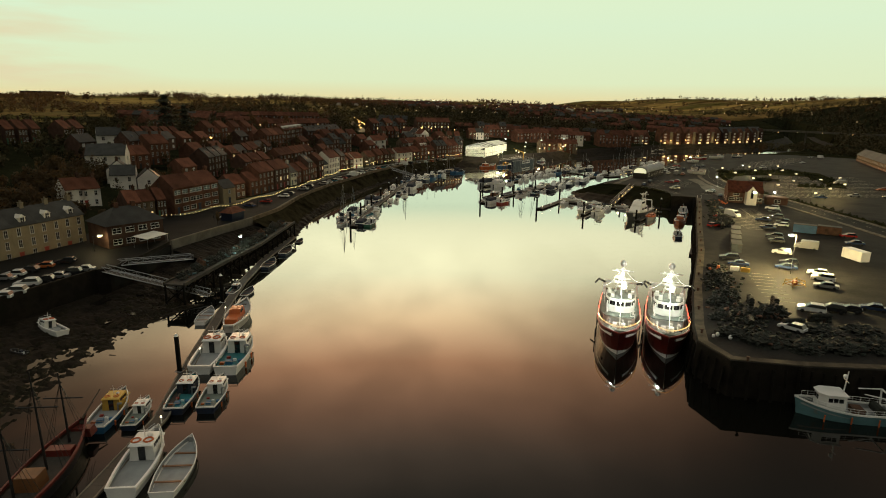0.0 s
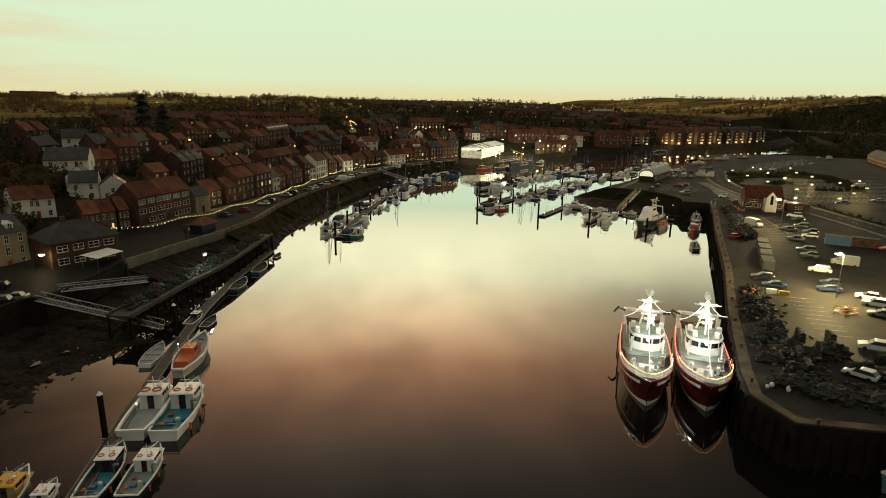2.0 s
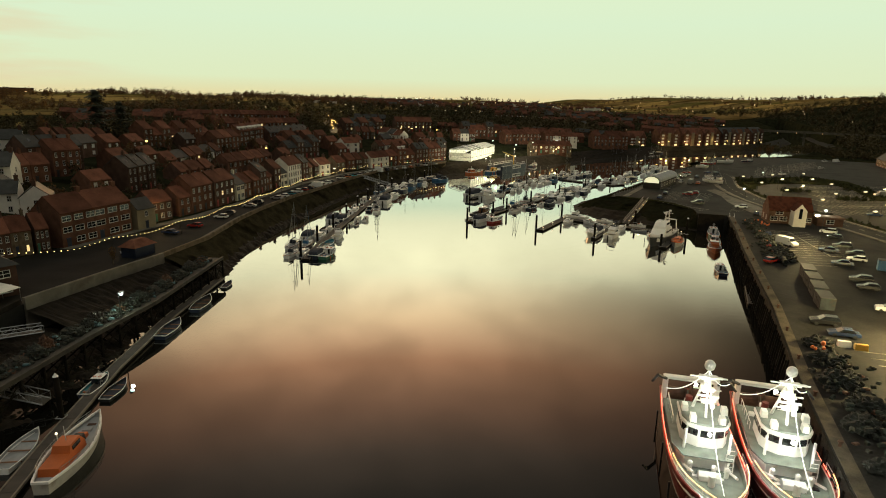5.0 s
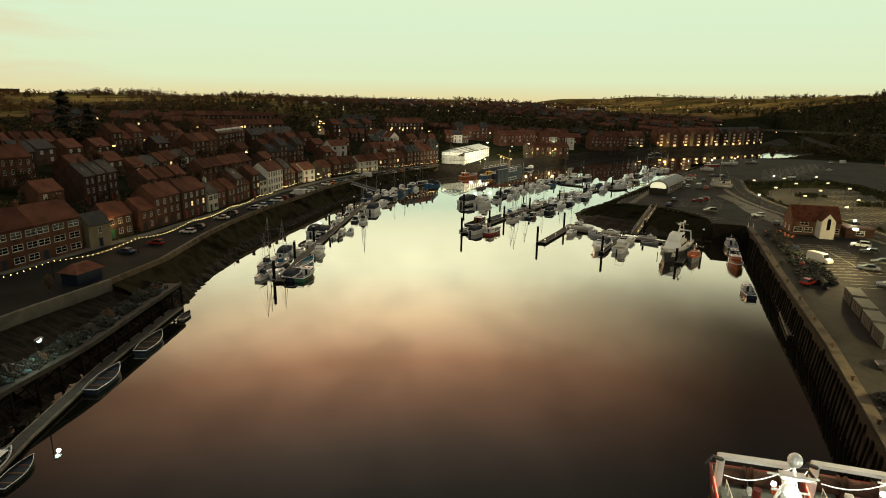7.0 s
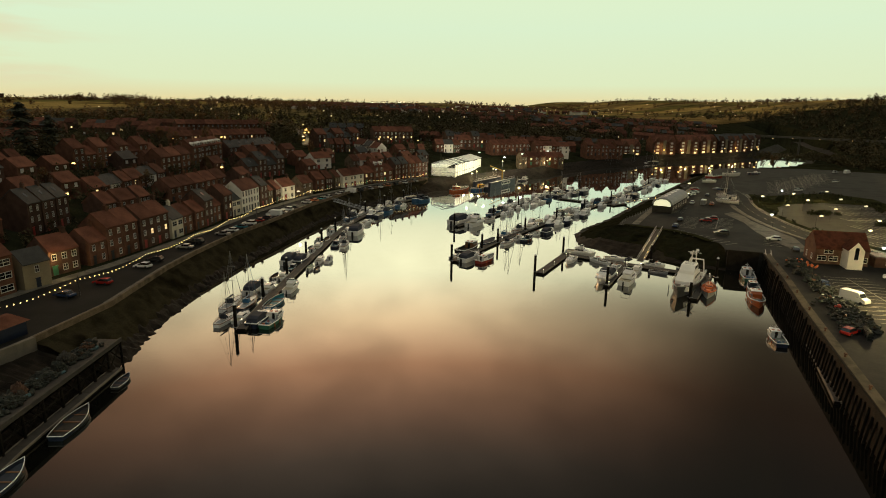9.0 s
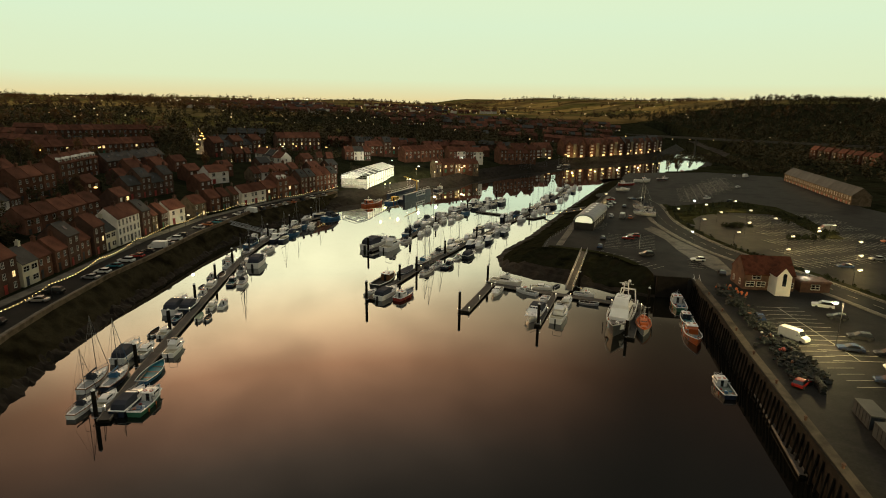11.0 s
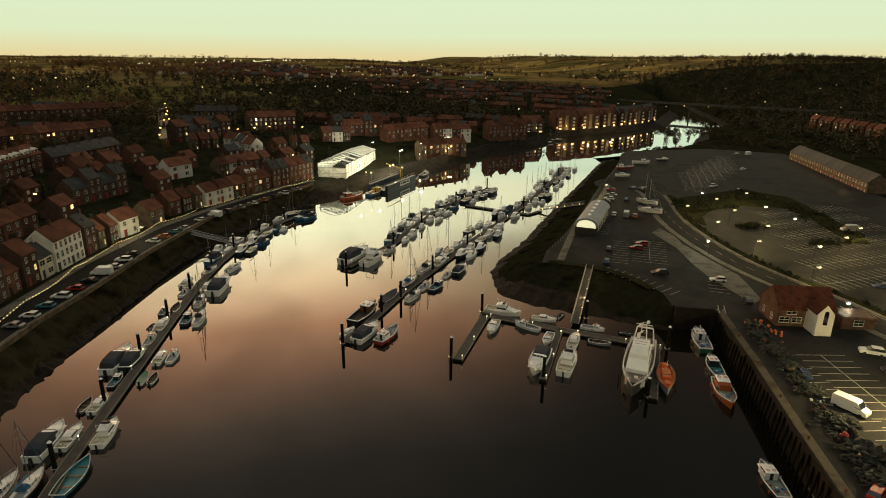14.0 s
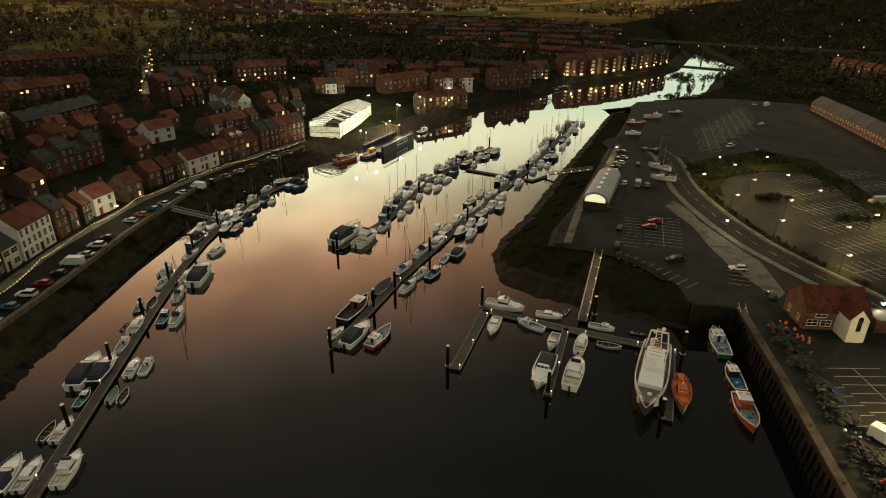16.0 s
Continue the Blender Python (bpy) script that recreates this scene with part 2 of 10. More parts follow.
BARK = mat("bark", (0.07, 0.05, 0.035), 0.95, var=0.4, scale=3, bump=0.5)
TIMBER = mat("weathered_timber", (0.036, 0.030, 0.023), 0.85, var=0.4, scale=1.5, bump=0.4, second=(0.06, 0.055, 0.04))
PILE = mat("dark_pile", (0.014, 0.012, 0.009), 0.85, var=0.6, scale=1.5, bump=0.5, spec=0.08)
DECK = mat("pontoon_deck", (0.050, 0.043, 0.036), 0.8, var=0.3, scale=2.0, bump=0.3)
WHITE = mat("white_gelcoat", (0.86, 0.84, 0.80), 0.3, var=0.08, scale=1.0, bump=0.03)
CREAM = mat("cream_paint", (0.62, 0.56, 0.42), 0.6, var=0.15, scale=1.0, bump=0.1)
GREYDECK = mat("grey_deck_paint", (0.32, 0.33, 0.33), 0.7, var=0.2, scale=2, bump=0.1)
GREEN_DECK = mat("green_deck_paint", (0.22, 0.25, 0.215), 0.7, var=0.25, scale=2, bump=0.1)
NAVY = mat("navy_paint", (0.014, 0.022, 0.045), 0.35, var=0.2, bump=0.05)
BLUE = mat("blue_paint", (0.03, 0.13, 0.26), 0.4, var=0.2, bump=0.05)
TEAL = mat("teal_paint", (0.04, 0.20, 0.22), 0.4, var=0.2, bump=0.05)
PALEBLUE = mat("pale_blue_paint", (0.10, 0.21, 0.23), 0.45, var=0.2, bump=0.05, second=(0.25, 0.16, 0.1))
RED = mat("red_paint", (0.30, 0.028, 0.018), 0.4, var=0.2, bump=0.05)
MAROON = mat("maroon_paint", (0.12, 0.014, 0.009), 0.4, var=0.25, scale=0.6, bump=0.05)
ORANGE = mat("orange_paint", (0.55, 0.12, 0.02), 0.45, var=0.2, bump=0.05)
YELLOW = mat("yellow_paint", (0.60, 0.36, 0.05), 0.5, var=0.2, bump=0.05)
GREENP = mat("green_paint", (0.03, 0.14, 0.08), 0.45, var=0.2, bump=0.05)
BLACK = mat("black_paint", (0.015, 0.015, 0.016), 0.45, var=0.3, bump=0.05)
RUBBER = mat("rubber", (0.012, 0.012, 0.012), 0.8, var=0.3, bump=0.1)
STEEL = mat("galvanised_steel", (0.35, 0.35, 0.35), 0.4, 0.9, var=0.2, bump=0.05)
RUST = mat("rusty_steel", (0.12, 0.06, 0.035), 0.85, 0.2, var=0.5, scale=2, bump=0.3)
CANVAS = mat("dark_canvas", (0.03, 0.035, 0.05), 0.9, var=0.3, bump=0.2)
TEAK = mat("varnished_wood", (0.20, 0.085, 0.03), 0.4, var=0.3, scale=2, bump=0.1)
GLASS = mat("dark_glass", (0.012, 0.014, 0.016), 0.08, var=0.1, bump=0.0, spec=0.8)
BRICK = mat("red_brick", (0.15, 0.072, 0.046), 0.9, var=0.35, scale=1.2, bump=0.4, per_object=0.3, spec=0.1)
BRICKD = mat("dark_brick", (0.10, 0.058, 0.042), 0.9, var=0.35, scale=1.2, bump=0.4, per_object=0.3, spec=0.1)
RENDERW = mat("white_render", (0.80, 0.75, 0.66), 0.85, var=0.15, scale=0.8, bump=0.15)
RENDERC = mat("cream_render", (0.28, 0.225, 0.14), 0.85, var=0.2, scale=0.8, bump=0.15)
PANTILE = mat("clay_pantiles", (0.14, 0.056, 0.034), 0.85, var=0.35, scale=1.0, bump=0.6, per_object=0.35, spec=0.1)
SLATE = mat("slate", (0.055, 0.054, 0.050), 0.6, var=0.3, scale=1.2, bump=0.4, per_object=0.25, spec=0.15)
FRAME = mat("white_window_frame", (0.58, 0.55, 0.50), 0.6, var=0.1, bump=0.0)
PALE = mat("pale_marking", (0.30, 0.28, 0.23), 0.8, var=0.35, scale=1.0, bump=0.1)
NET = mat("heaped_netting", (0.022, 0.024, 0.018), 0.95, var=0.6, scale=2.0, bump=1.0, second=(0.05, 0.025, 0.012))
LIT = glow("lit_window", (1.0, 0.62, 0.22), 1.6)
LAMP = glow("lamp_glow", (1.0, 0.80, 0.40), 2.0)
LAMPC = glow("cool_lamp_glow", (0.85, 1.0, 0.8), 5.0)
BULB = glow("festoon_bulb", (1.0, 0.66, 0.20), 4.6)
FLOOD = glow("flood_glow", (0.95, 1.0, 0.80), 10.0)
REDGLOW = glow("red_light", (1.0, 0.10, 0.04), 4.0)
AMBER = glow("amber_rope_light", (1.0, 0.40, 0.06), 1.5)

# ---- mesh helpers ----


def obj(name, bm, material, parent=None, label="", smooth=False):
    me = bpy.data.meshes.new(name)
    bm.normal_update()
    bm.to_mesh(me)
    bm.free()
    if smooth:
        me.polygons.foreach_set("use_smooth", [True] * len(me.polygons))
    me.materials.append(material)
    ob = new(name, me)
    if parent:
        ob.parent = parent
    if label:
        ob["label"] = label
    return ob


def part(name, bm, material, parent, label="", smooth=False):
    return obj(name, bm, material, parent, label, smooth)


def share(name, me, parent, m):
    ob = new(name, me)
    ob.parent = parent
    ob.matrix_basis = m
    return ob


def thing(name, m, label, category, group="", kind=""):
    ob = new(name)
    ob.matrix_basis = m
    return tagged(ob, label, category, group, kind)


def prism(bm, pts, z0, z1):
    """An upright block over a ground outline."""
    lo = [bm.verts.new((x, y, z0)) for x, y in pts]
    hi = [bm.verts.new((x, y, z1)) for x, y in pts]
    k = len(pts)
    bm.faces.new(hi)
    bm.faces.new(lo[::-1])
    for i in range(k):
        bm.faces.new((lo[i], lo[(i + 1) % k], hi[(i + 1) % k], hi[i]))
    return bm


def box(bm, x0, x1, y0, y1, z0, z1, tx=0.0, ty=0.0):
    """A block; tx, ty: how far its top draws in."""
    v = [bm.verts.new(c) for c in ((x0, y0, z0), (x1, y0, z0), (x1, y1, z0), (x0, y1, z0),
                                   (x0 + tx, y0 + ty, z1), (x1 - tx, y0 + ty, z1), (x1 - tx, y1 - ty, z1), (x0 + tx, y1 - ty, z1))]
    for f in ((3, 2, 1, 0), (4, 5, 6, 7), (0, 1, 5, 4), (1, 2, 6, 5), (2, 3, 7, 6), (3, 0, 4, 7)):
        bm.faces.new([v[i] for i in f])
    return bm


def rod(bm, a, b, r, r2=None, n=6):
    """A round bar from a to b."""
    a, b = Vector(a), Vector(b)
    r2 = r if r2 is None else r2
    q = (b - a).to_track_quat("Z", "Y")
    lo = [bm.verts.new(a + q @ Vector((math.cos(i * math.tau / n) * r, math.sin(i * math.tau / n) * r, 0))) for i in range(n)]
    hi = [bm.verts.new(b + q @ Vector((math.cos(i * math.tau / n) * r2, math.sin(i * math.tau / n) * r2, 0))) for i in range(n)]
    bm.faces.new(lo[::-1])
    bm.faces.new(hi)
    for i in range(n):
        bm.faces.new((lo[i], lo[(i + 1) % n], hi[(i + 1) % n], hi[i]))
    return bm


def ball(bm, c, r, sz=1.0, u=8, v=6):
    bmesh.ops.create_uvsphere(bm, u_segments=u, v_segments=v, radius=r, matrix=Matrix.Translation(c) @ Matrix.Diagonal((1, 1, sz, 1)))
    return bm


def profile_x(bm, pts, x0, x1, inset=0.0):
    """A side outline of (y, z) points drawn out across x; inset narrows the points by their height."""
    zs = [p[1] for p in pts]
    z0, z1 = min(zs), max(zs)
    k = len(pts)
    a = [bm.verts.new((x0 + inset * (z - z0) / (z1 - z0), y, z)) for y, z in pts]
    b = [bm.verts.new((x1 - inset * (z - z0) / (z1 - z0), y, z)) for y, z in pts]
    bm.faces.new(a)
    bm.faces.new(b[::-1])
    for i in range(k):
        bm.faces.new((a[i], b[i], b[(i + 1) % k], a[(i + 1) % k]))
    return bm


def line_at(pts, s):
    """The point and the way at s metres along a line of points."""
    for (x0, y0), (x1, y1) in zip(pts, pts[1:]):
        d = math.hypot(x1 - x0, y1 - y0)
        if s <= d or (x1, y1) == pts[-1]:
            return x0 + (x1 - x0) * s / d, y0 + (y1 - y0) * s / d, (x1 - x0) / d, (y1 - y0) / d
        s -= d


def line_length(pts):
    return sum(math.hypot(b[0] - a[0], b[1] - a[1]) for a, b in zip(pts, pts[1:]))


def resample(pts, n):
    total = line_length(pts)
    return [line_at(pts, total * i / (n - 1) if i < n - 1 else total)[:2] for i in range(n)]


def offset(pts, d):
    """The line moved d metres to its left."""
    out = []
    for i, (x, y) in enumerate(pts):
        x0, y0 = pts[max(0, i - 1)]
        x1, y1 = pts[min(len(pts) - 1, i + 1)]
        k = math.hypot(x1 - x0, y1 - y0)
        out.append((x - (y1 - y0) / k * d, y + (x1 - x0) / k * d))
    return out


def bank(name, material, lower, upper, z0, z1, rough, label, n=120, rows=7, bulge=0.0):
    """A sloping shore between two lines."""
    a, b = resample(lower, n), resample(upper, n)
    bm = bmesh.new()
    grid = []
    for j in range(rows):
        f = j / (rows - 1)
        row = []
        for (ax, ay), (bx, by) in zip(a, b):
            x, y = ax + (bx - ax) * f, ay + (by - ay) * f
            edge = 0 if j in (rows - 1,) else 1
            z = z0 + (z1 - z0) * (f + bulge * f * (1 - f)) + edge * rough * noise.noise((x * 0.35, y * 0.35, 3)) + edge * rough * 0.6 * noise.noise((x * 1.3, y * 1.3, 7))
            row.append(bm.verts.new((x + edge * 0.5 * noise.noise((x, y, 1)), y, z)))
        grid.append(row)
    for j in range(rows - 1):
        for i in range(n - 1):
            bm.faces.new((grid[j][i], grid[j][i + 1], grid[j + 1][i + 1], grid[j + 1][i]))
    bmesh.ops.recalc_face_normals(bm, faces=bm.faces)
    return tagged(obj(name, bm, material), label, kind="structure")


def strip(bm, pts, w, z, t=0.02):
    """A flat band of width w along a line, in one piece."""
    l, r = offset(pts, w / 2), offset(pts, -w / 2)
    vs = [[bm.verts.new((x, y, h)) for x, y in side] for side, h in ((r, z), (l, z), (l, z - t), (r, z - t))]
    k = len(pts)
    for a in range(4):
        for i in range(k - 1):
            bm.faces.new((vs[a][i], vs[a][i + 1], vs[(a + 1) % 4][i + 1], vs[(a + 1) % 4][i]))
    bm.faces.new([vs[j][0] for j in range(4)])
    bm.faces.new([vs[j][-1] for j in range(4)])
    bmesh.ops.recalc_face_normals(bm, faces=bm.faces)
    return bm


def wall_run(name, material, pts, w, z0, z1, label):
    bm = bmesh.new()
    l, r = offset(pts, w / 2), offset(pts, -w / 2)
    k = len(pts)
    vs = [[bm.verts.new((x, y, z)) for x, y in side] for side, z in ((r, z0), (r, z1), (l, z1), (l, z0))]
    for a, b in ((0, 1), (1, 2), (2, 3), (3, 0)):
        for i in range(k - 1):
            bm.faces.new((vs[a][i], vs[a][i + 1], vs[b][i + 1], vs[b][i]))
    bm.faces.new([vs[j][0] for j in range(4)])
    bm.faces.new([vs[j][-1] for j in range(4)])
    bmesh.ops.recalc_face_normals(bm, faces=bm.faces)
    return tagged(obj(name, bm, material), label, kind="structure")


def smooth01(v):
    v = np.clip(v, 0, 1)
    return v * v * (3 - 2 * v)

# ---- the setting: water, shores, quays, ground ----
ZQ, ZR = 5.7, 5.5
SHORE_W = [(-50, -160), (-52, 10), (-55.8, 46.8), (-59, 62), (-58.4, 80), (-54, 95), (-51.5, 120), (-51.5, 158), (-54.4, 176), (-55, 205), (-51.5, 243), (-46, 277),
           (-43, 296), (-35, 320), (-21, 347), (-8, 372), (0, 383), (12, 391), (32, 410), (56, 438), (73.5, 451), (94, 481), (131, 518), (157, 533), (182, 560), (200, 580), (260, 606), (335, 655), (420, 772), (486, 914), (520, 1040)]
SHORE_E = [(96, 226), (88, 230), (82, 233.7), (72, 241), (60, 249), (52.5, 259), (53.5, 274), (60, 286), (72, 301), (90, 329), (111, 362), (136, 400), (166, 446), (182, 470)]
SPIT_E = [(182, 470), (180, 482), (221, 494), (256, 508), (291, 540), (344, 607), (404, 666), (435, 730), (468, 810), (520, 920), (570, 1030)]
QUAY = [(96.6, 226.5), (88.3, 203), (80.0, 181.5), (75.1, 168), (62.9, 134), (50.5, 103), (41.9, 79), (39.8, 71.5), (42, 64.5), (52, 63), (63, 62.8), (130, 62), (420, 62)]
GRASS_TOP = [(88, 231.5), (90, 239.5), (87, 253), (80, 261.3), (67, 267), (72, 277), (85, 294.3), (103, 322), (132, 368.5), (157, 406), (178, 440), (190, 462)]
WALL_W = [(-73.5, 100), (-72, 112), (-73.3, 126), (-69, 143), (-64.4, 159), (-61.5, 178), (-62.3, 205), (-61.5, 220), (-58.5, 245), (-54, 264), (-48, 296), (-37, 336), (-18, 367), (-2, 391)]
FRONT_W = [(-104, 128), (-93, 165), (-86, 190), (-80, 208), (-73, 245), (-66, 290), (-56, 325), (-40, 355), (-20, 386), (-4, 404)]
PARK_W = [(-92, 20), (-87, 60), (-81.6, 80), (-76, 99)]

bm = bmesh.new()
for x0, x1, y0, y1 in ((-160, 760, -300, 1200),):
    prism(bm, [(x0, y0), (x1, y0), (x1, y1), (x0, y1)], -0.02, 0.0)
tagged(obj("water", bm, water_material()), "calm dark harbour water reflecting the dusk sky", kind="structure")

river = np.array(SHORE_W + [(548, 1060)] + SPIT_E[::-1][1:] + SHORE_E[::-1] + QUAY[1:] + [(420, -160)], float)


def seg_distance(px, py, pts):
    best = np.full(px.shape, 1e9)
    for (x0, y0), (x1, y1) in zip(pts[:-1], pts[1:]):
        dx, dy = x1 - x0, y1 - y0
        if dx == dy == 0:
            continue
        t = np.clip(((px - x0) * dx + (py - y0) * dy) / (dx * dx + dy * dy), 0, 1)
        best = np.minimum(best, np.hypot(px - x0 - t * dx, py - y0 - t * dy))
    return best


def inside(px, py, poly):
    r = np.zeros(px.shape, bool)
    k = len(poly)
    for i in range(k):
        x0, y0 = poly[i]
        x1, y1 = poly[(i + 1) % k]
        if y0 != y1:
            c = ((y0 > py) != (y1 > py)) & (px < (x1 - x0) * (py - y0) / (y1 - y0) + x0)
            r ^= c
    return r


def land_height(px, py):
    """The height of the open land away from the shore works."""
    px, py = np.asarray(px, float), np.asarray(py, float)
    west = np.interp(py, [p[1] for p in FRONT_W], [p[0] for p in FRONT_W]) - px
    west = np.where(py > 404, np.interp(py, [404, 500, 600, 800, 1000], [-4, 95, 210, 400, 470]) - px, west)
    west = np.where(py < 128, -104 - px, west)
    side = np.interp(py, [0, 250, 420, 600, 1200], [42, 36, 20, 14, 10])
    hill = side * (1 - np.exp(-np.maximum(west - 4, 0) / 120)) + 4 * smooth01((west - 190) / 300)
    far = 22 * smooth01((py - 560) / 800) + 14 * smooth01((py - 1300) / 2200)
    eastd = px - np.interp(py, [0, 200, 340, 450, 600, 900], [190, 235, 262, 318, 430, 560])
    hill_e = 40 * smooth01((eastd - 10) / 420) + 14 * smooth01((eastd - 500) / 1500)
    roll = 7 * np.sin(px * 0.0043 + 1.2) * np.sin(py * 0.0037) * smooth01((np.hypot(px, py) - 500) / 800)
    z = 5.4 + np.maximum(np.where(west > 0, hill, 0), np.where(eastd > 0, hill_e, 0)) + far + roll
    return z


gx = np.unique(np.concatenate([-160 - np.geomspace(4, 3300, 42), np.arange(-160, 665, 5.0), 660 + np.geomspace(6, 4000, 42)]))
gy = np.unique(np.concatenate([np.array([-400, -300, -200]), np.arange(-150, 1001, 7.0), 1000 + np.geomspace(8, 3800, 46)]))
GX, GY = np.meshgrid(gx, gy)
wet = inside(GX, GY, [tuple(p) for p in river])
shore = np.minimum(seg_distance(GX, GY, [tuple(p) for p in river]), 400)
GZ = land_height(GX, GY)
works = (GX > 30) & (GX < 420) & (GY > 55) & (GY < 475)
GZ = np.where(wet, -3.0, np.where(works, np.minimum(GZ, 5.4), GZ))
GZ = np.where(~wet & (shore < 11), np.minimum(GZ, -3.0 + 0.3 * shore), GZ)
GZ = np.where(works & ~wet & (shore < 24) & (GX < 200), -3.0, GZ)
flat = inside(GX, GY, SHORE_W[1:8] + [(-69, 161), (-74, 143), (-79, 128), (-79, 112), (-83, 99), (-89, 80), (-95, 60), (-99, 10)])
GZ = np.where(flat, -3.0, GZ)
GZ += np.where(~wet & ~works & (shore > 60), 0.5 * np.sin(GX * 0.11) * np.sin(GY * 0.09), 0)
verts = np.stack([GX, GY, GZ], -1).reshape(-1, 3)
w = len(gx)
faces = [(j * w + i, j * w + i + 1, (j + 1) * w + i + 1, (j + 1) * w + i) for j in range(len(gy) - 1) for i in range(w - 1)]
me = bpy.data.meshes.new("ground")
me.from_pydata(verts.tolist(), [], faces)
me.polygons.foreach_set("use_smooth", [True] * len(me.polygons))
me.materials.append(FIELD)
me.materials.append(mat("garden_soil", (0.020, 0.021, 0.011), 0.95, var=0.6, scale=0.2, bump=0.6, second=(0.032, 0.026, 0.016), spec=0.0))
_cx, _cy = (GX[:-1, :-1] + GX[1:, 1:]) / 2, (GY[:-1, :-1] + GY[1:, 1:]) / 2
_west = np.interp(_cy, [p[1] for p in FRONT_W], [p[0] for p in FRONT_W]) - _cx
_town = ((_cy < 404) & (_west < 165 + 25 * np.sin(_cy * 0.05))) | ((_cy >= 404) & (_cy < 640 + 30 * np.sin(_cx * 0.03)) & (_cx > -330)) | (_cx > 60)
_town |= (_cx > -60 + 60 * np.sin(_cy * 0.02)) & (_cy > 600)
_town &= (_cy < 640) | (_cx > -60 + 60 * np.sin(_cy * 0.02))
_town &= (_cx < 1100 + 90 * np.sin(_cy * 0.013)) & (_cy < 1150 + 90 * np.sin(_cx * 0.011))
me.polygons.foreach_set("material_index", _town.reshape(-1).astype(np.int32))
tagged(new("ground", me), "rolling dark grass fields and hillsides at dusk", kind="structure")


def ground_z(x, y):
    return float(land_height(x, y))


# east quay: an asphalt slab behind a vertical quay face
bm = bmesh.new()
prism(bm, QUAY[:-2] + [(230, 60), (238, 200), (250, 330), (300, 450), (262, 478), (200, 474)] + GRASS_TOP[::-1], -3, ZQ)
bmesh.ops.recalc_face_normals(bm, faces=bm.faces)
tagged(obj("car_park", bm, ASPHALT), "wide wet asphalt car park on the quay", kind="structure")
wall_run("quay_coping", mat("worn_coping", (0.085, 0.070, 0.050), 0.85, var=0.45, scale=0.8, second=(0.05, 0.042, 0.03), bump=0.4, spec=0.1), offset(QUAY[:-1], 0.9), 1.5, ZQ - 0.6, ZQ + 0.12, "worn concrete coping along the quay edge")
bank("river_bank_east", TURF, [(x * 1.0, y) for x, y in SHORE_E[1:]], GRASS_TOP[:-1], -0.25, ZQ - 0.05, 0.5, "grass and mud bank below the car park", bulge=0.2)
bank("mud_shore_east", MUD, offset(SHORE_E[1:], 3.0), offset(SHORE_E[1:], -7.5), -0.6, 2.3, 0.35, "dark weedy mud shore at low water")
bank("river_bank_west", MUD, offset(SHORE_W[15:], -2), offset(SHORE_W[15:], 12), -0.5, 5.6, 0.4, "stone and mud bank of the upper harbour")
bank("spit", MUD, offset(SPIT_E[1:], 2), offset(SPIT_E[1:], -14), -0.4, 2.5, 0.5, "muddy river spit")
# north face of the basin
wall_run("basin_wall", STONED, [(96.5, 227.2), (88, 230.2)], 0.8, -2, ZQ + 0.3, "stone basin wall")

# west shore: grass embankment, wall, road
bank("foreshore_west", MUD, SHORE_W[6:8], WALL_W[2:5], -0.3, 4.4, 0.5, "dark muddy slope below the concrete wall", rows=9)
bank("embankment_west", mat("rough_grass_slope", (0.030, 0.025, 0.014), 0.95, var=0.6, scale=0.5, bump=0.8, second=(0.016, 0.014, 0.009), spec=0.0), SHORE_W[7:16], WALL_W[4:], -0.3, ZR - 0.1, 0.5, "grassy embankment under the river wall", bulge=0.25)
wall_run("concrete_wall", mat("pale_concrete", (0.15, 0.13, 0.105), 0.85, var=0.25, scale=0.6, second=(0.10, 0.085, 0.07), spec=0.1), offset(WALL_W[2:5], -0.15), 0.7, 0, ZR + 1.1, "pale concrete river wall beside the road")
bank("rocks_west", MUD, offset(SHORE_W[7:17], -2.2), offset(SHORE_W[7:17], 2.4), -0.7, 1.6, 0.7, "dark rocks and weed along the tide line", n=260)
wall_run("river_wall", STONE, offset(WALL_W[4:], 0.2), 0.5, -1, ZR + 1.0, "low stone river wall")
bm = bmesh.new()
prism(bm, WALL_W + [(-2, 406)] + FRONT_W[::-1] + [(-118, 60), (-112, 10), (-92, 10)] + PARK_W[1:], 2.0, ZR)
bmesh.ops.recalc_face_normals(bm, faces=bm.faces)
tagged(obj("road", bm, ROAD), "riverside road of dark asphalt", kind="structure")
bm = bmesh.new()
strip(bm, resample(offset(FRONT_W[1:], -2.2), 60), 3.0, ZR + 0.12, 0.12)
tagged(obj("pavement_west", bm, CONCRETE), "flagged pavement along the house fronts", kind="structure")
bm = bmesh.new()
strip(bm, resample(offset(WALL_W[3:], 1.6), 60), 1.8, ZR + 0.12, 0.12)
tagged(obj("pavement_river", bm, CONCRETE), "pale pavement beside the river wall", kind="structure")
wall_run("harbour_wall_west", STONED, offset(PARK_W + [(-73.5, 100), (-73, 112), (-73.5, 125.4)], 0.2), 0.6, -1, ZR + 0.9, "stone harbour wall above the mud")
bank("mudflat", MUD, offset(SHORE_W[1:7], -4.5), [(-90, 10)] + PARK_W[1:] + [(-73, 112), (-72.5, 127)], -0.3, 1.2, 0.42, "wet mudflat with weed and puddles", n=220, rows=44)

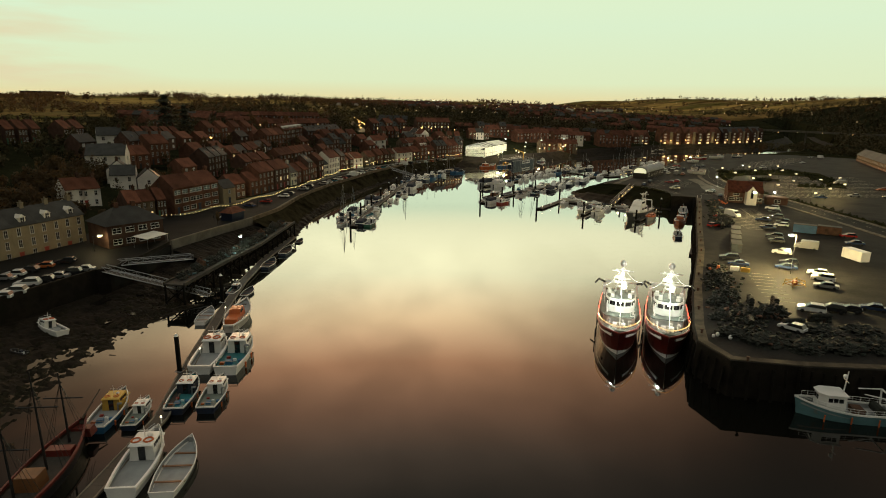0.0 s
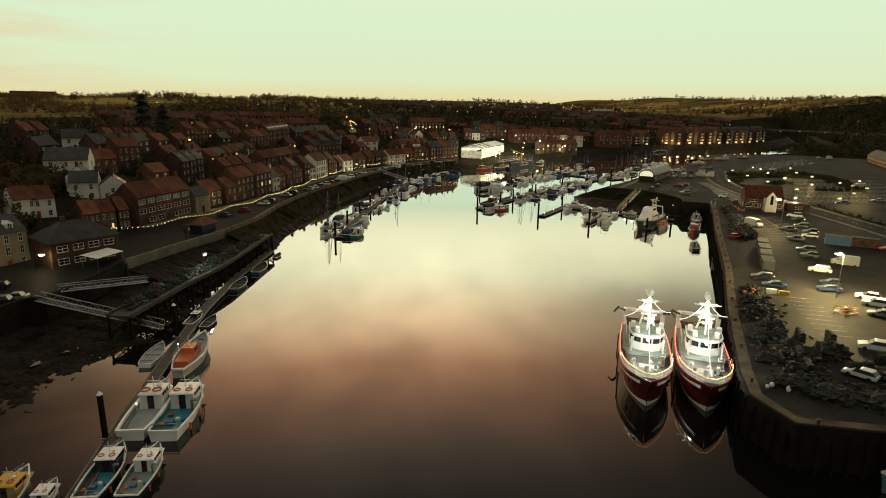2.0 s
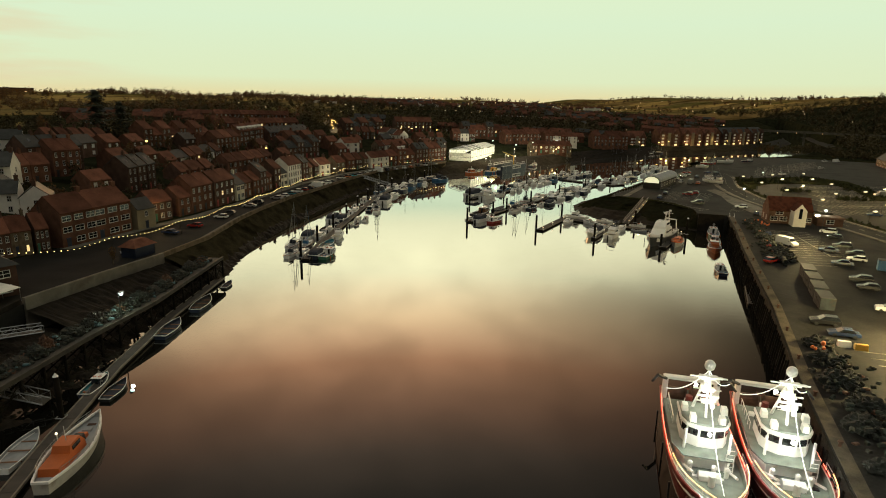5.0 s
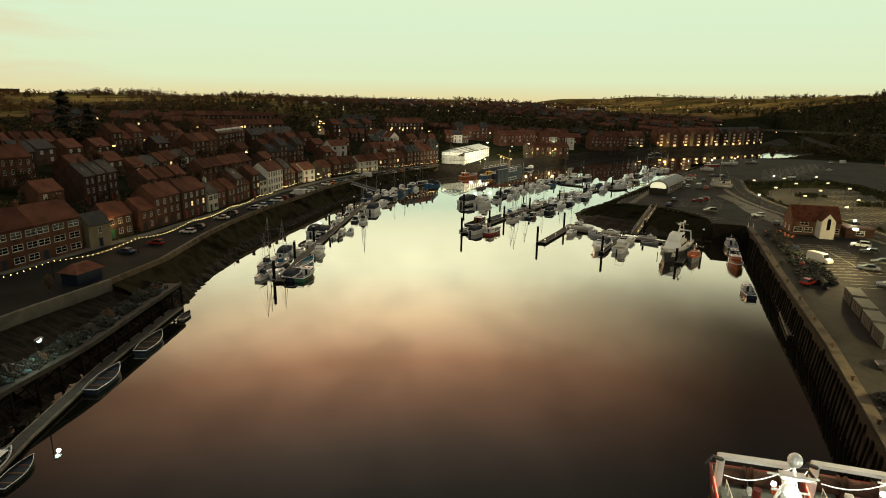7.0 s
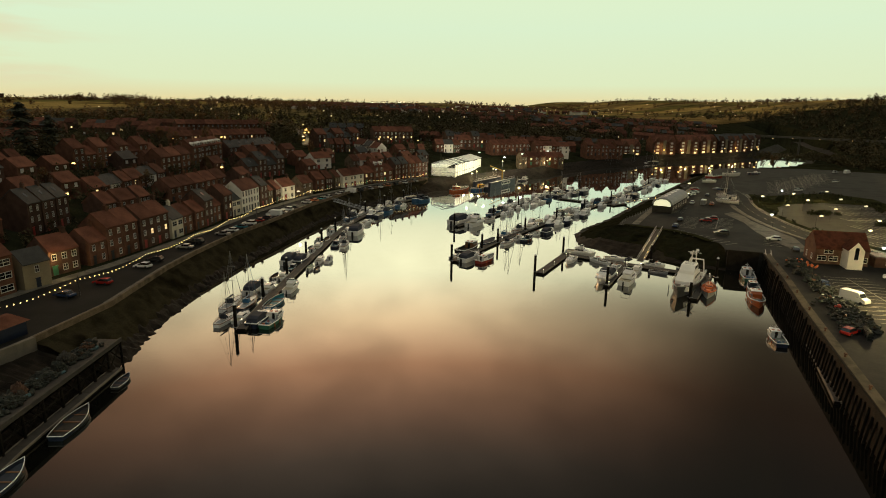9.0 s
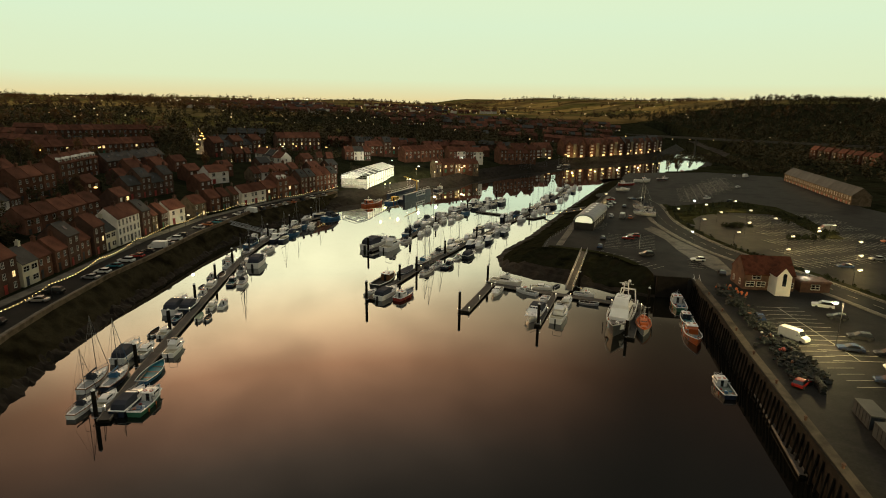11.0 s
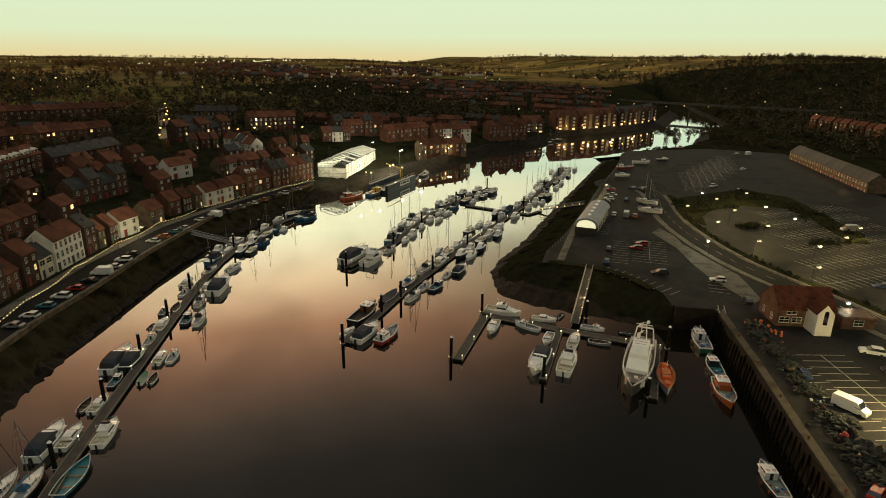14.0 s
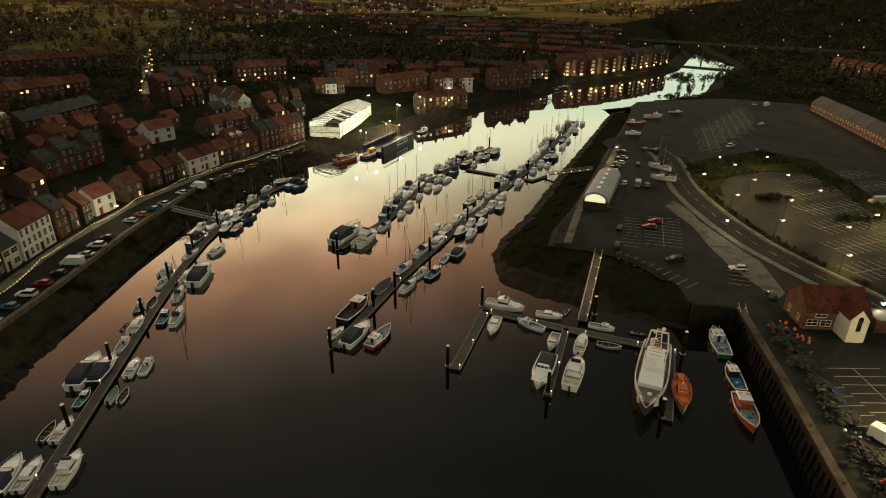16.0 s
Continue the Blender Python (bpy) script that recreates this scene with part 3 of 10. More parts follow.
# road across the car park, its kerbs, footways and markings
ROAD_E = [(131, 60), (130.5, 120), (130, 180), (128.6, 226), (125.8, 244), (124.7, 258), (125.8, 274), (128.4, 290), (132, 305), (137, 319), (143, 333), (148.5, 348), (151, 362)]
bm = bmesh.new()
strip(bm, resample(ROAD_E, 60), 8.4, ZQ + 0.02)
tagged(obj("quay_road", bm, ROAD), "two-lane road curving through the car park", kind="structure")
bm = bmesh.new()
strip(bm, resample(offset(ROAD_E, 5.0), 60), 1.6, ZQ + 0.14, 0.14)
tagged(obj("footway", bm, CONCRETE), "pale concrete footway beside the road", kind="structure")
bm = bmesh.new()
strip(bm, resample(offset(ROAD_E[:-1], -4.8), 60), 1.2, ZQ + 0.14, 0.14)
tagged(obj("footway_kerb", bm, CONCRETE), "pale concrete kerb and path beside the hedge", kind="structure")
bm = bmesh.new()
strip(bm, resample(offset(ROAD_E[:-1], -6.7), 60), 2.4, ZQ + 0.16, 0.16)
tagged(obj("verge", bm, GRASS), "grass verge with low shrubs beside the road", kind="structure")
bm = bmesh.new()
for i in range(40):
    x, y, dx, dy = line_at(ROAD_E, 6 + i * 7.4)
    strip(bm, [(x, y), (x + dx * 3, y + dy * 3)], 0.14, ZQ + 0.03)
for s in (3.85, -3.85):
    strip(bm, resample(offset(ROAD_E, s), 50), 0.15, ZQ + 0.03)
tagged(obj("road_markings", bm, PALE), "worn white lane markings", kind="structure")
bm = bmesh.new()
prism(bm, [(137.5, 306), (142.5, 320), (147, 329), (157, 340), (178, 347), (196, 352), (206, 334), (196, 300), (182, 268), (176, 270), (187, 300), (190, 317), (172, 323), (156, 317), (147, 309), (141, 297)], ZQ - 0.1, ZQ + 0.18)
bmesh.ops.recalc_face_normals(bm, faces=bm.faces)
tagged(obj("grass_island", bm, GRASS), "grass bank inside the bend of the road", kind="structure")
bm = bmesh.new()
prism(bm, [(116, 291.5), (121.5, 296), (121.6, 286.4), (119.2, 277.5), (118.3, 258), (118.2, 248), (115.8, 240.8), (112.4, 231.5), (108.5, 229), (108.5, 236), (108.9, 247.7), (110.8, 258.9), (114.8, 273.5)], ZQ - 0.1, ZQ + 0.05)
bmesh.ops.recalc_face_normals(bm, faces=bm.faces)
tagged(obj("paved_strip", bm, CONCRETE), "pale paved strip between road and car park", kind="structure")
bm = bmesh.new()
strip(bm, resample([(73.5, 268.5), (79.5, 279.5), (90, 298.6), (103, 319.3), (119.5, 341.3), (138, 371.5)], 40), 2.2, ZQ + 0.06, 0.06)
tagged(obj("riverside_path", bm, CONCRETE), "pale footpath along the top of the river bank", kind="structure")
bm = bmesh.new()
strip(bm, resample([(69.5, 267.6), (78.4, 262.2), (84, 257), (87.2, 250.2), (88.6, 242.5)], 24), 2.4, ZQ + 0.08, 0.08)
tagged(obj("bank_verge", bm, GRASS), "narrow grass verge round the top of the basin bank", kind="structure")
bm = bmesh.new()
bmesh.ops.create_circle(bm, cap_ends=True, segments=40, radius=9, matrix=Matrix.Translation((148, 369, ZQ + 0.10)))
bmesh.ops.create_circle(bm, cap_ends=True, segments=40, radius=17, matrix=Matrix.Translation((148, 369, ZQ + 0.025)))
tagged(obj("roundabout", bm, ROAD), "small paved roundabout", kind="structure")

# parking bays: rows of (start, way along the row, number of bays, length of a bay)


def bays(x, y, ang, n, depth=4.8, width=2.5, both=False):
    bm = bmesh.new()
    c, s = math.cos(radians(ang)), math.sin(radians(ang))
    for i in range(n + 1):
        px, py = x + c * i * width, y + s * i * width
        a = -depth if both else 0
        strip(bm, [(px - s * a, py + c * a), (px - s * depth, py + c * depth)], 0.15, ZQ + 0.022)
    if both:
        strip(bm, [(x, y), (x + c * n * width, y + s * n * width)], 0.15, ZQ + 0.026)
    return tagged(obj("bay_markings", bm, PALE), "faded white parking bay lines", kind="structure")


bays(93, 199, -97, 14, 5.0)
bays(104, 203, -101, 12, 5.0, both=True)
bays(95.5, 240, 116, 9, 5.0)
bays(92, 262, 62, 9, 5.0)
bays(99, 262, 62, 9, 5.0, both=True)
bays(100, 292, 60, 6, 5.0)
bays(107, 236, 60, 8, 5.0)
bays(66, 113, -104, 8, 5.0)
for i in range(6):
    bays(137 + i * 7, 238 + i * 14, 8, 22 - i, 4.8, both=True)
for i in range(7):
    bays(172 + i * 9, 352 + i * 8, 62, 20, 4.8, both=True)

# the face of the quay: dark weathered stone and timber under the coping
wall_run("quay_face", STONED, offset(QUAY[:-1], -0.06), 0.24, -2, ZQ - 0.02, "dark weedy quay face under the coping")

# puddles and weed left on the mudflat
rm = random.Random(77)
PUDDLE = mat("puddle", (0.012, 0.010, 0.008), 0.06, var=0.2, bump=0.0, spec=0.5)


def flat_z(f):
    return -0.05 + 1.25 * f


bm = bmesh.new()
for i in range(22):
    y, f = rm.uniform(20, 108), rm.uniform(0.1, 0.8)
    xa = np.interp(y, [p[1] for p in SHORE_W[1:7]], [p[0] for p in SHORE_W[1:7]])
    xb = np.interp(y, [10, 60, 80, 99, 112], [-90, -87, -81.6, -76, -71])
    x, r, tw = xa + (xb - xa) * f, rm.uniform(0.5, 1.7), rm.uniform(0, 6)
    vs = [bm.verts.new((x + r * (1.0 + 0.4 * math.sin(a * 1.8 + tw)) * math.cos(a * 0.4488), y + 1.9 * r * (1.0 + 0.4 * math.cos(a * 1.3 + tw)) * math.sin(a * 0.4488), flat_z(f) + 0.06)) for a in range(14)]
    bm.faces.new(vs)
tagged(obj("puddles", bm, PUDDLE), "shallow pools of water left on the mud", "puddles", kind="stuff")
WEED = mat("bladder_weed", (0.018, 0.015, 0.008), 0.8, var=0.5, scale=2, bump=0.8, spec=0.1)
verts, faces = [], []
for i in range(900):
    y = rm.uniform(14, 118)
    f = min(0.95, abs(rm.gauss(0.14, 0.13))) if i % 3 else rm.uniform(0.05, 0.9)
    xa = np.interp(y, [p[1] for p in SHORE_W[1:7]], [p[0] for p in SHORE_W[1:7]])
    xb = np.interp(y, [10, 60, 80, 99, 112], [-90, -87, -81.6, -76, -71])
    x, r = float(xa + (xb - xa) * f), rm.uniform(0.25, 0.95)
    k = len(verts)
    verts.append((x, y, flat_z(f) + 0.12 + r * 0.28))
    for a in range(8):
        q = r * rm.uniform(0.6, 1.3)
        verts.append((x + q * math.cos(a * 0.785), y + 1.5 * q * math.sin(a * 0.785), flat_z(f) - 0.12))
    faces.extend((k, k + 1 + a, k + 1 + (a + 1) % 8) for a in range(8))
me = bpy.data.meshes.new("weed_clumps")
me.from_pydata(verts, [], faces)
me.materials.append(WEED)
tagged(new("weed_clumps", me), "dark clumps of seaweed and stones on the mud", "seaweed", kind="stuff")

# ---- boats ----
KEEP = {}


def stations(L, B, F, stern=0.8, n=11, rise=0.5, rake=0.25, full=2.2):
    rows = []
    for i in range(n):
        s = i / (n - 1)
        if s < 0.45:
            b = B / 2 * (stern + (1 - stern) * math.sin(s / 0.45 * math.pi / 2))
        else:
            b = B / 2 * max(0.012, 1 - ((s - 0.45) / 0.55) ** full)
        z = F * (1 + rise * max(0.0, (s - 0.35) / 0.65) ** 1.7 + 0.06 * (1 - s))
        y = -L / 2 + L * s
        rows.append((s, y, b, z, rake * F * s ** 6))
    return rows


def hull_part(parent, material, L, B, F, draft=0.5, stern=0.8, rise=0.5, rake=0.25, full=2.2, name="hull", label="", low=0.0, high=1.0):
    """The outer skin of a hull; low, high: between which shares of its height."""
    bm = bmesh.new()
    rings = []
    for s, y, b, z, rk in stations(L, B, F, stern, 17, rise, rake, full):
        wl = b * (0.86 - 0.30 * s ** 3)
        pts = [(0.0, -draft * (1 - s ** 5), 0.0), (wl * 0.8, -draft * 0.55 * (1 - s ** 4), 0.0), (wl, 0.0, 0.2), (wl + (b - wl) * 0.55, z * 0.5, 0.5), (b, z, 1.0)]
        pts = [p for p in pts if low * z - 0.001 <= p[1] or low == 0]
        left = [bm.verts.new((-px, y - rk * (1 - k), pz)) for px, pz, k in pts]
        right = [bm.verts.new((px, y - rk * (1 - k), pz)) for px, pz, k in pts]
        rings.append((left, right))
    for (l0, r0), (l1, r1) in zip(rings, rings[1:]):
        for j in range(len(l0) - 1):
            bm.faces.new((l0[j], l0[j + 1], l1[j + 1], l1[j]))
            bm.faces.new((r0[j + 1], r0[j], r1[j], r1[j + 1]))
    l, r = rings[0]
    for j in range(len(l) - 1):
        bm.faces.new((l[j + 1], l[j], r[j], r[j + 1]))
    bmesh.ops.remove_doubles(bm, verts=bm.verts, dist=0.001)
    bmesh.ops.recalc_face_normals(bm, faces=bm.faces)
    return part(name, bm, material, parent, label, smooth=False)


def deck_part(parent, material, L, B, F, stern=0.8, rise=0.5, rake=0.25, full=2.2, drop=0.35, inset=0.10, name="deck", level=None, until=1.0, since=0.0):
    """The deck with the inner face of the bulwark."""
    bm = bmesh.new()
    rows = []
    for s, y, b, z, rk in stations(L, B, F, stern, 17, rise, rake, full):
        if s > 0.985 or s > until or s < since:
            continue
        bi = max(0.02, b - inset)
        y2 = y - (0 if s > 0 else -inset)
        zd = z - drop if level is None else min(z - 0.04, level)
        rows.append([bm.verts.new(c) for c in ((-bi, y2, z), (-bi * 0.97, y2, zd), (bi * 0.97, y2, zd), (bi, y2, z))])
    for a, b in zip(rows, rows[1:]):
        for j in range(3):
            bm.faces.new((a[j], a[j + 1], b[j + 1], b[j]))
    bm.faces.new(rows[0])
    bm.faces.new(rows[-1][::-1])
    return part(name, bm, material, parent)


def gunwale_part(parent, material, L, B, F, stern=0.8, rise=0.5, rake=0.25, full=2.2, w=0.12, h=0.10, name="gunwale", lift=0.0, label=""):
    bm = bmesh.new()
    rows = []
    for s, y, b, z, rk in stations(L, B, F, stern, 17, rise, rake, full):
        z += lift
        for sg in (-1, 1):
            x0, x1 = sg * (b + 0.03), sg * max(0.0, b - w)
            rows.append((sg, [bm.verts.new(c) for c in ((x0, y, z - h), (x0, y, z + 0.03), (x1, y, z + 0.03), (x1, y, z - h))]))
    for sg in (-1, 1):
        rr = [r for g, r in rows if g == sg]
        for a, b in zip(rr, rr[1:]):
            for j in range(4):
                k = (j + 1) % 4
                bm.faces.new((a[j], a[k], b[k], b[j]))
        bm.faces.new(rr[0])
    bmesh.ops.recalc_face_normals(bm, faces=bm.faces)
    part(name, bm, material, parent, label)
    bm = bmesh.new()
    s, y, b, z, rk = stations(L, B, F, stern, 17, rise, rake, full)[0]
    box(bm, -b, b, y - 0.03, y + w, z + lift - h, z + lift + 0.04)
    part("transom_rail", bm, material, parent, label)


def windows_on(parent, x, y0, y1, z0, z1, n, gap=0.08, name="cabin_window"):
    """Panes on both sides of a cabin."""
    w = (y1 - y0 - gap * (n - 1)) / n
    for sg in (-1, 1):
        for i in range(n):
            bm = bmesh.new()
            a = y0 + i * (w + gap)
            box(bm, sg * x - 0.03, sg * x + 0.03, a, a + w, z0, z1)
            part(name, bm, GLASS, parent)


def front_windows(parent, y, x0, x1, z0, z1, n, rake=0.0, gap=0.07, name="windscreen"):
    w = (x1 - x0 - gap * (n - 1)) / n
    for i in range(n):
        bm = bmesh.new()
        a = x0 + i * (w + gap)
        box(bm, a, a + w, y - 0.03, y + 0.03, z0, z1)
        for v in bm.verts:
            v.co.y -= rake * (v.co.z - z0)
        part(name, bm, GLASS, parent)


def rail_part(parent, L, B, F, s0, s1, h=0.6, stern=0.8, rise=0.5, rake=0.25, full=2.2, material=None, name="guard_rail", posts=True):
    rows = [r for r in stations(L, B, F, stern, 25, rise, rake, full) if s0 <= r[0] <= s1]
    for sg in (-1, 1):
        bm = bmesh.new()
        prev = None
        for i, (s, y, b, z, rk) in enumerate(rows):
            p = (sg * max(0.02, b - 0.08), y - 0.05, z)
            top = (p[0], p[1], z + h)
            if prev:
                rod(bm, prev, top, 0.03, n=4)
                rod(bm, (prev[0], prev[1], prev[2] - h / 2), (top[0], top[1], top[2] - h / 2), 0.02, n=4)
            if posts and i % 2 == 0:
                rod(bm, p, top, 0.025, n=4)
            prev = top
        part(name, bm, material or STEEL, parent)


def fenders(parent, L, B, F, n=3, material=None):
    for sg in (-1, 1):
        for i in range(n):
            bm = bmesh.new()
            y = -L * 0.3 + i * L * 0.27
            rod(bm, (sg * (B / 2 + 0.06), y, 0.1), (sg * (B / 2 + 0.08), y, F * 0.75), 0.11, n=6)
            part("fender", bm, material or WHITE, parent)


def cruiser(key, hullm, topm, canopy, label, L=8.0, fly=False):
    ob = thing("motor_cruiser", Matrix(), label, "motor boat", "moored boats")
    k = L / 8.0
    B, F = 2.8 * k, 0.95 * k
    hp = dict(stern=0.86, rise=0.35, rake=0.5, full=2.6)
    hull_part(ob, hullm, L, B, F, 0.5, **hp)
    gunwale_part(ob, topm, L, B, F, w=0.16, **hp)
    deck_part(ob, topm, L, B, F, drop=0.10, since=0.40, name="foredeck", **hp)
    deck_part(ob, CREAM if not canopy else GREYDECK, L, B, F, drop=0.55, until=0.45, name="cockpit", **hp)
    bm = bmesh.new()
    z0, y0 = F * 0.95, -L * (0.08 if canopy else 0.20)
    profile_x(bm, [(y0, z0), (y0 + 0.1 * k, z0 + 0.84 * k), (-L * 0.02, z0 + 0.98 * k), (L * 0.07, z0 + 0.96 * k), (L * 0.19, z0 + 0.40 * k), (L * 0.34, z0 + 0.22 * k), (L * 0.37, z0)], -B * 0.38, B * 0.38, 0.30 * k)
    part("cabin", bm, topm, ob)
    windows_on(ob, B * 0.335, y0 + 0.25 * k, L * 0.10, z0 + 0.44 * k, z0 + 0.78 * k, 2 if canopy else 3)
    front_windows(ob, L * 0.128, -B * 0.27, B * 0.27, z0 + 0.58 * k, z0 + 0.98 * k, 3, rake=0.9)
    if canopy:
        bm = bmesh.new()
        profile_x(bm, [(-L * 0.44, F * 0.9), (-L * 0.41, F + 0.70 * k), (-L * 0.30, F + 0.98 * k), (-L * 0.02, F + 1.06 * k), (L * 0.03, F + 0.85 * k), (-L * 0.02, F * 0.9)], -B * 0.41, B * 0.41, 0.22 * k)
        part("canopy", bm, canopy, ob, "dark canvas cockpit canopy")
    else:
        for sg in (-1, 1):
            bm = bmesh.new()
            box(bm, sg * B * 0.22 - 0.3 * k, sg * B * 0.22 + 0.3 * k, -L * 0.36, -L * 0.28, F * 0.45, F * 0.9)
            part("seat", bm, CREAM, ob)
    if fly:
        bm = bmesh.new()
        profile_x(bm, [(-L * 0.2, z0 + 1.0 * k), (-L * 0.2, z0 + 1.16 * k), (L * 0.02, z0 + 1.7 * k), (L * 0.05, z0 + 1.65 * k), (L * 0.07, z0 + 1.02 * k)], -B * 0.32, B * 0.32, 0.1)
        part("flybridge", bm, topm, ob)
        bm = bmesh.new()
        box(bm, -B * 0.26, B * 0.26, -L * 0.02, L * 0.045, z0 + 1.6 * k, z0 + 1.95 * k, 0.05, 0.08)
        part("flybridge_screen", bm, GLASS, ob)
        bm = bmesh.new()
        for sg in (-1, 1):
            rod(bm, (sg * B * 0.3, -L * 0.18, z0 + 1.0 * k), (sg * B * 0.3, -L * 0.2, z0 + 2.3 * k), 0.05)
        rod(bm, (-B * 0.3, -L * 0.2, z0 + 2.3 * k), (B * 0.3, -L * 0.2, z0 + 2.3 * k), 0.06)
        part("radar_arch", bm, topm, ob)
    rail_part(ob, L, B, F, 0.55, 0.97, 0.5 * k, **hp)
    bm = bmesh.new()
    box(bm, -0.22, 0.22, -L / 2 - 0.35, -L / 2, -0.1, F * 1.0, 0.04, 0.05)
    part("outboard_engine", bm, BLACK, ob)
    KEEP[key] = [ob, L, False]


def sailboat(key, hullm, cover, label, L=8.5):
    ob = thing("sailing_yacht", Matrix(), label, "sailing boat", "moored boats")
    B, F = 2.7, 0.85
    hp = dict(stern=0.62, rise=0.35, rake=0.6, full=1.9)
    hull_part(ob, hullm, L, B, F, 0.7, **hp)
    gunwale_part(ob, TEAK, L, B, F, w=0.1, h=0.08, **hp)
    deck_part(ob, WHITE, L, B, F, drop=0.06, name="deck", **hp)
    bm = bmesh.new()
    profile_x(bm, [(-L * 0.14, F), (-L * 0.14, F + 0.5), (L * 0.12, F + 0.48), (L * 0.24, F + 0.2), (L * 0.25, F)], -0.8, 0.8, 0.18)
    part("coachroof", bm, WHITE, ob)
    windows_on(ob, 0.72, -L * 0.1, L * 0.12, F + 0.18, F + 0.36, 3, 0.2)
    bm = bmesh.new()
    box(bm, -0.62, 0.62, -L * 0.42, -L * 0.15, F * 0.55, F + 0.05)
    part("cockpit", bm, GREYDECK, ob)
    bm = bmesh.new()
    profile_x(bm, [(-L * 0.17, F + 0.3), (-L * 0.16, F + 1.15), (-L * 0.10, F + 1.2), (-L * 0.04, F + 0.5)], -0.75, 0.75, 0.15)
    part("spray_hood", bm, cover, ob)
    bm = bmesh.new()
    rod(bm, (0, L * 0.08, F), (0, L * 0.06, F + 10.5), 0.075, 0.05)
    for z in (4.4, 7.4):
        rod(bm, (-0.75, L * 0.07, F + z), (0.75, L * 0.07, F + z), 0.03, n=4)
    part("mast", bm, STEEL, ob)
    bm = bmesh.new()
    rod(bm, (0, L * 0.06, F + 1.5), (0, -L * 0.33, F + 1.45), 0.15, 0.10, n=8)
    part("boom_with_sail_cover", bm, cover, ob)
    bm = bmesh.new()
    top = (0, L * 0.06, F + 10.4)
    for p in ((0, L * 0.48, F + 0.3), (0, -L * 0.48, F + 0.1), (-1.2, L * 0.04, F), (1.2, L * 0.04, F)):
        rod(bm, p, top, 0.018, n=3)
    part("rigging", bm, STEEL, ob)
    bm = bmesh.new()
    rod(bm, (0, L * 0.475, F + 0.5), (0, L * 0.10, F + 9.2), 0.06, 0.03, n=5)
    part("furled_jib", bm, cover, ob)
    rail_part(ob, L, B, F, 0.02, 0.97, 0.5, **hp)
    KEEP[key] = [ob, L, False]


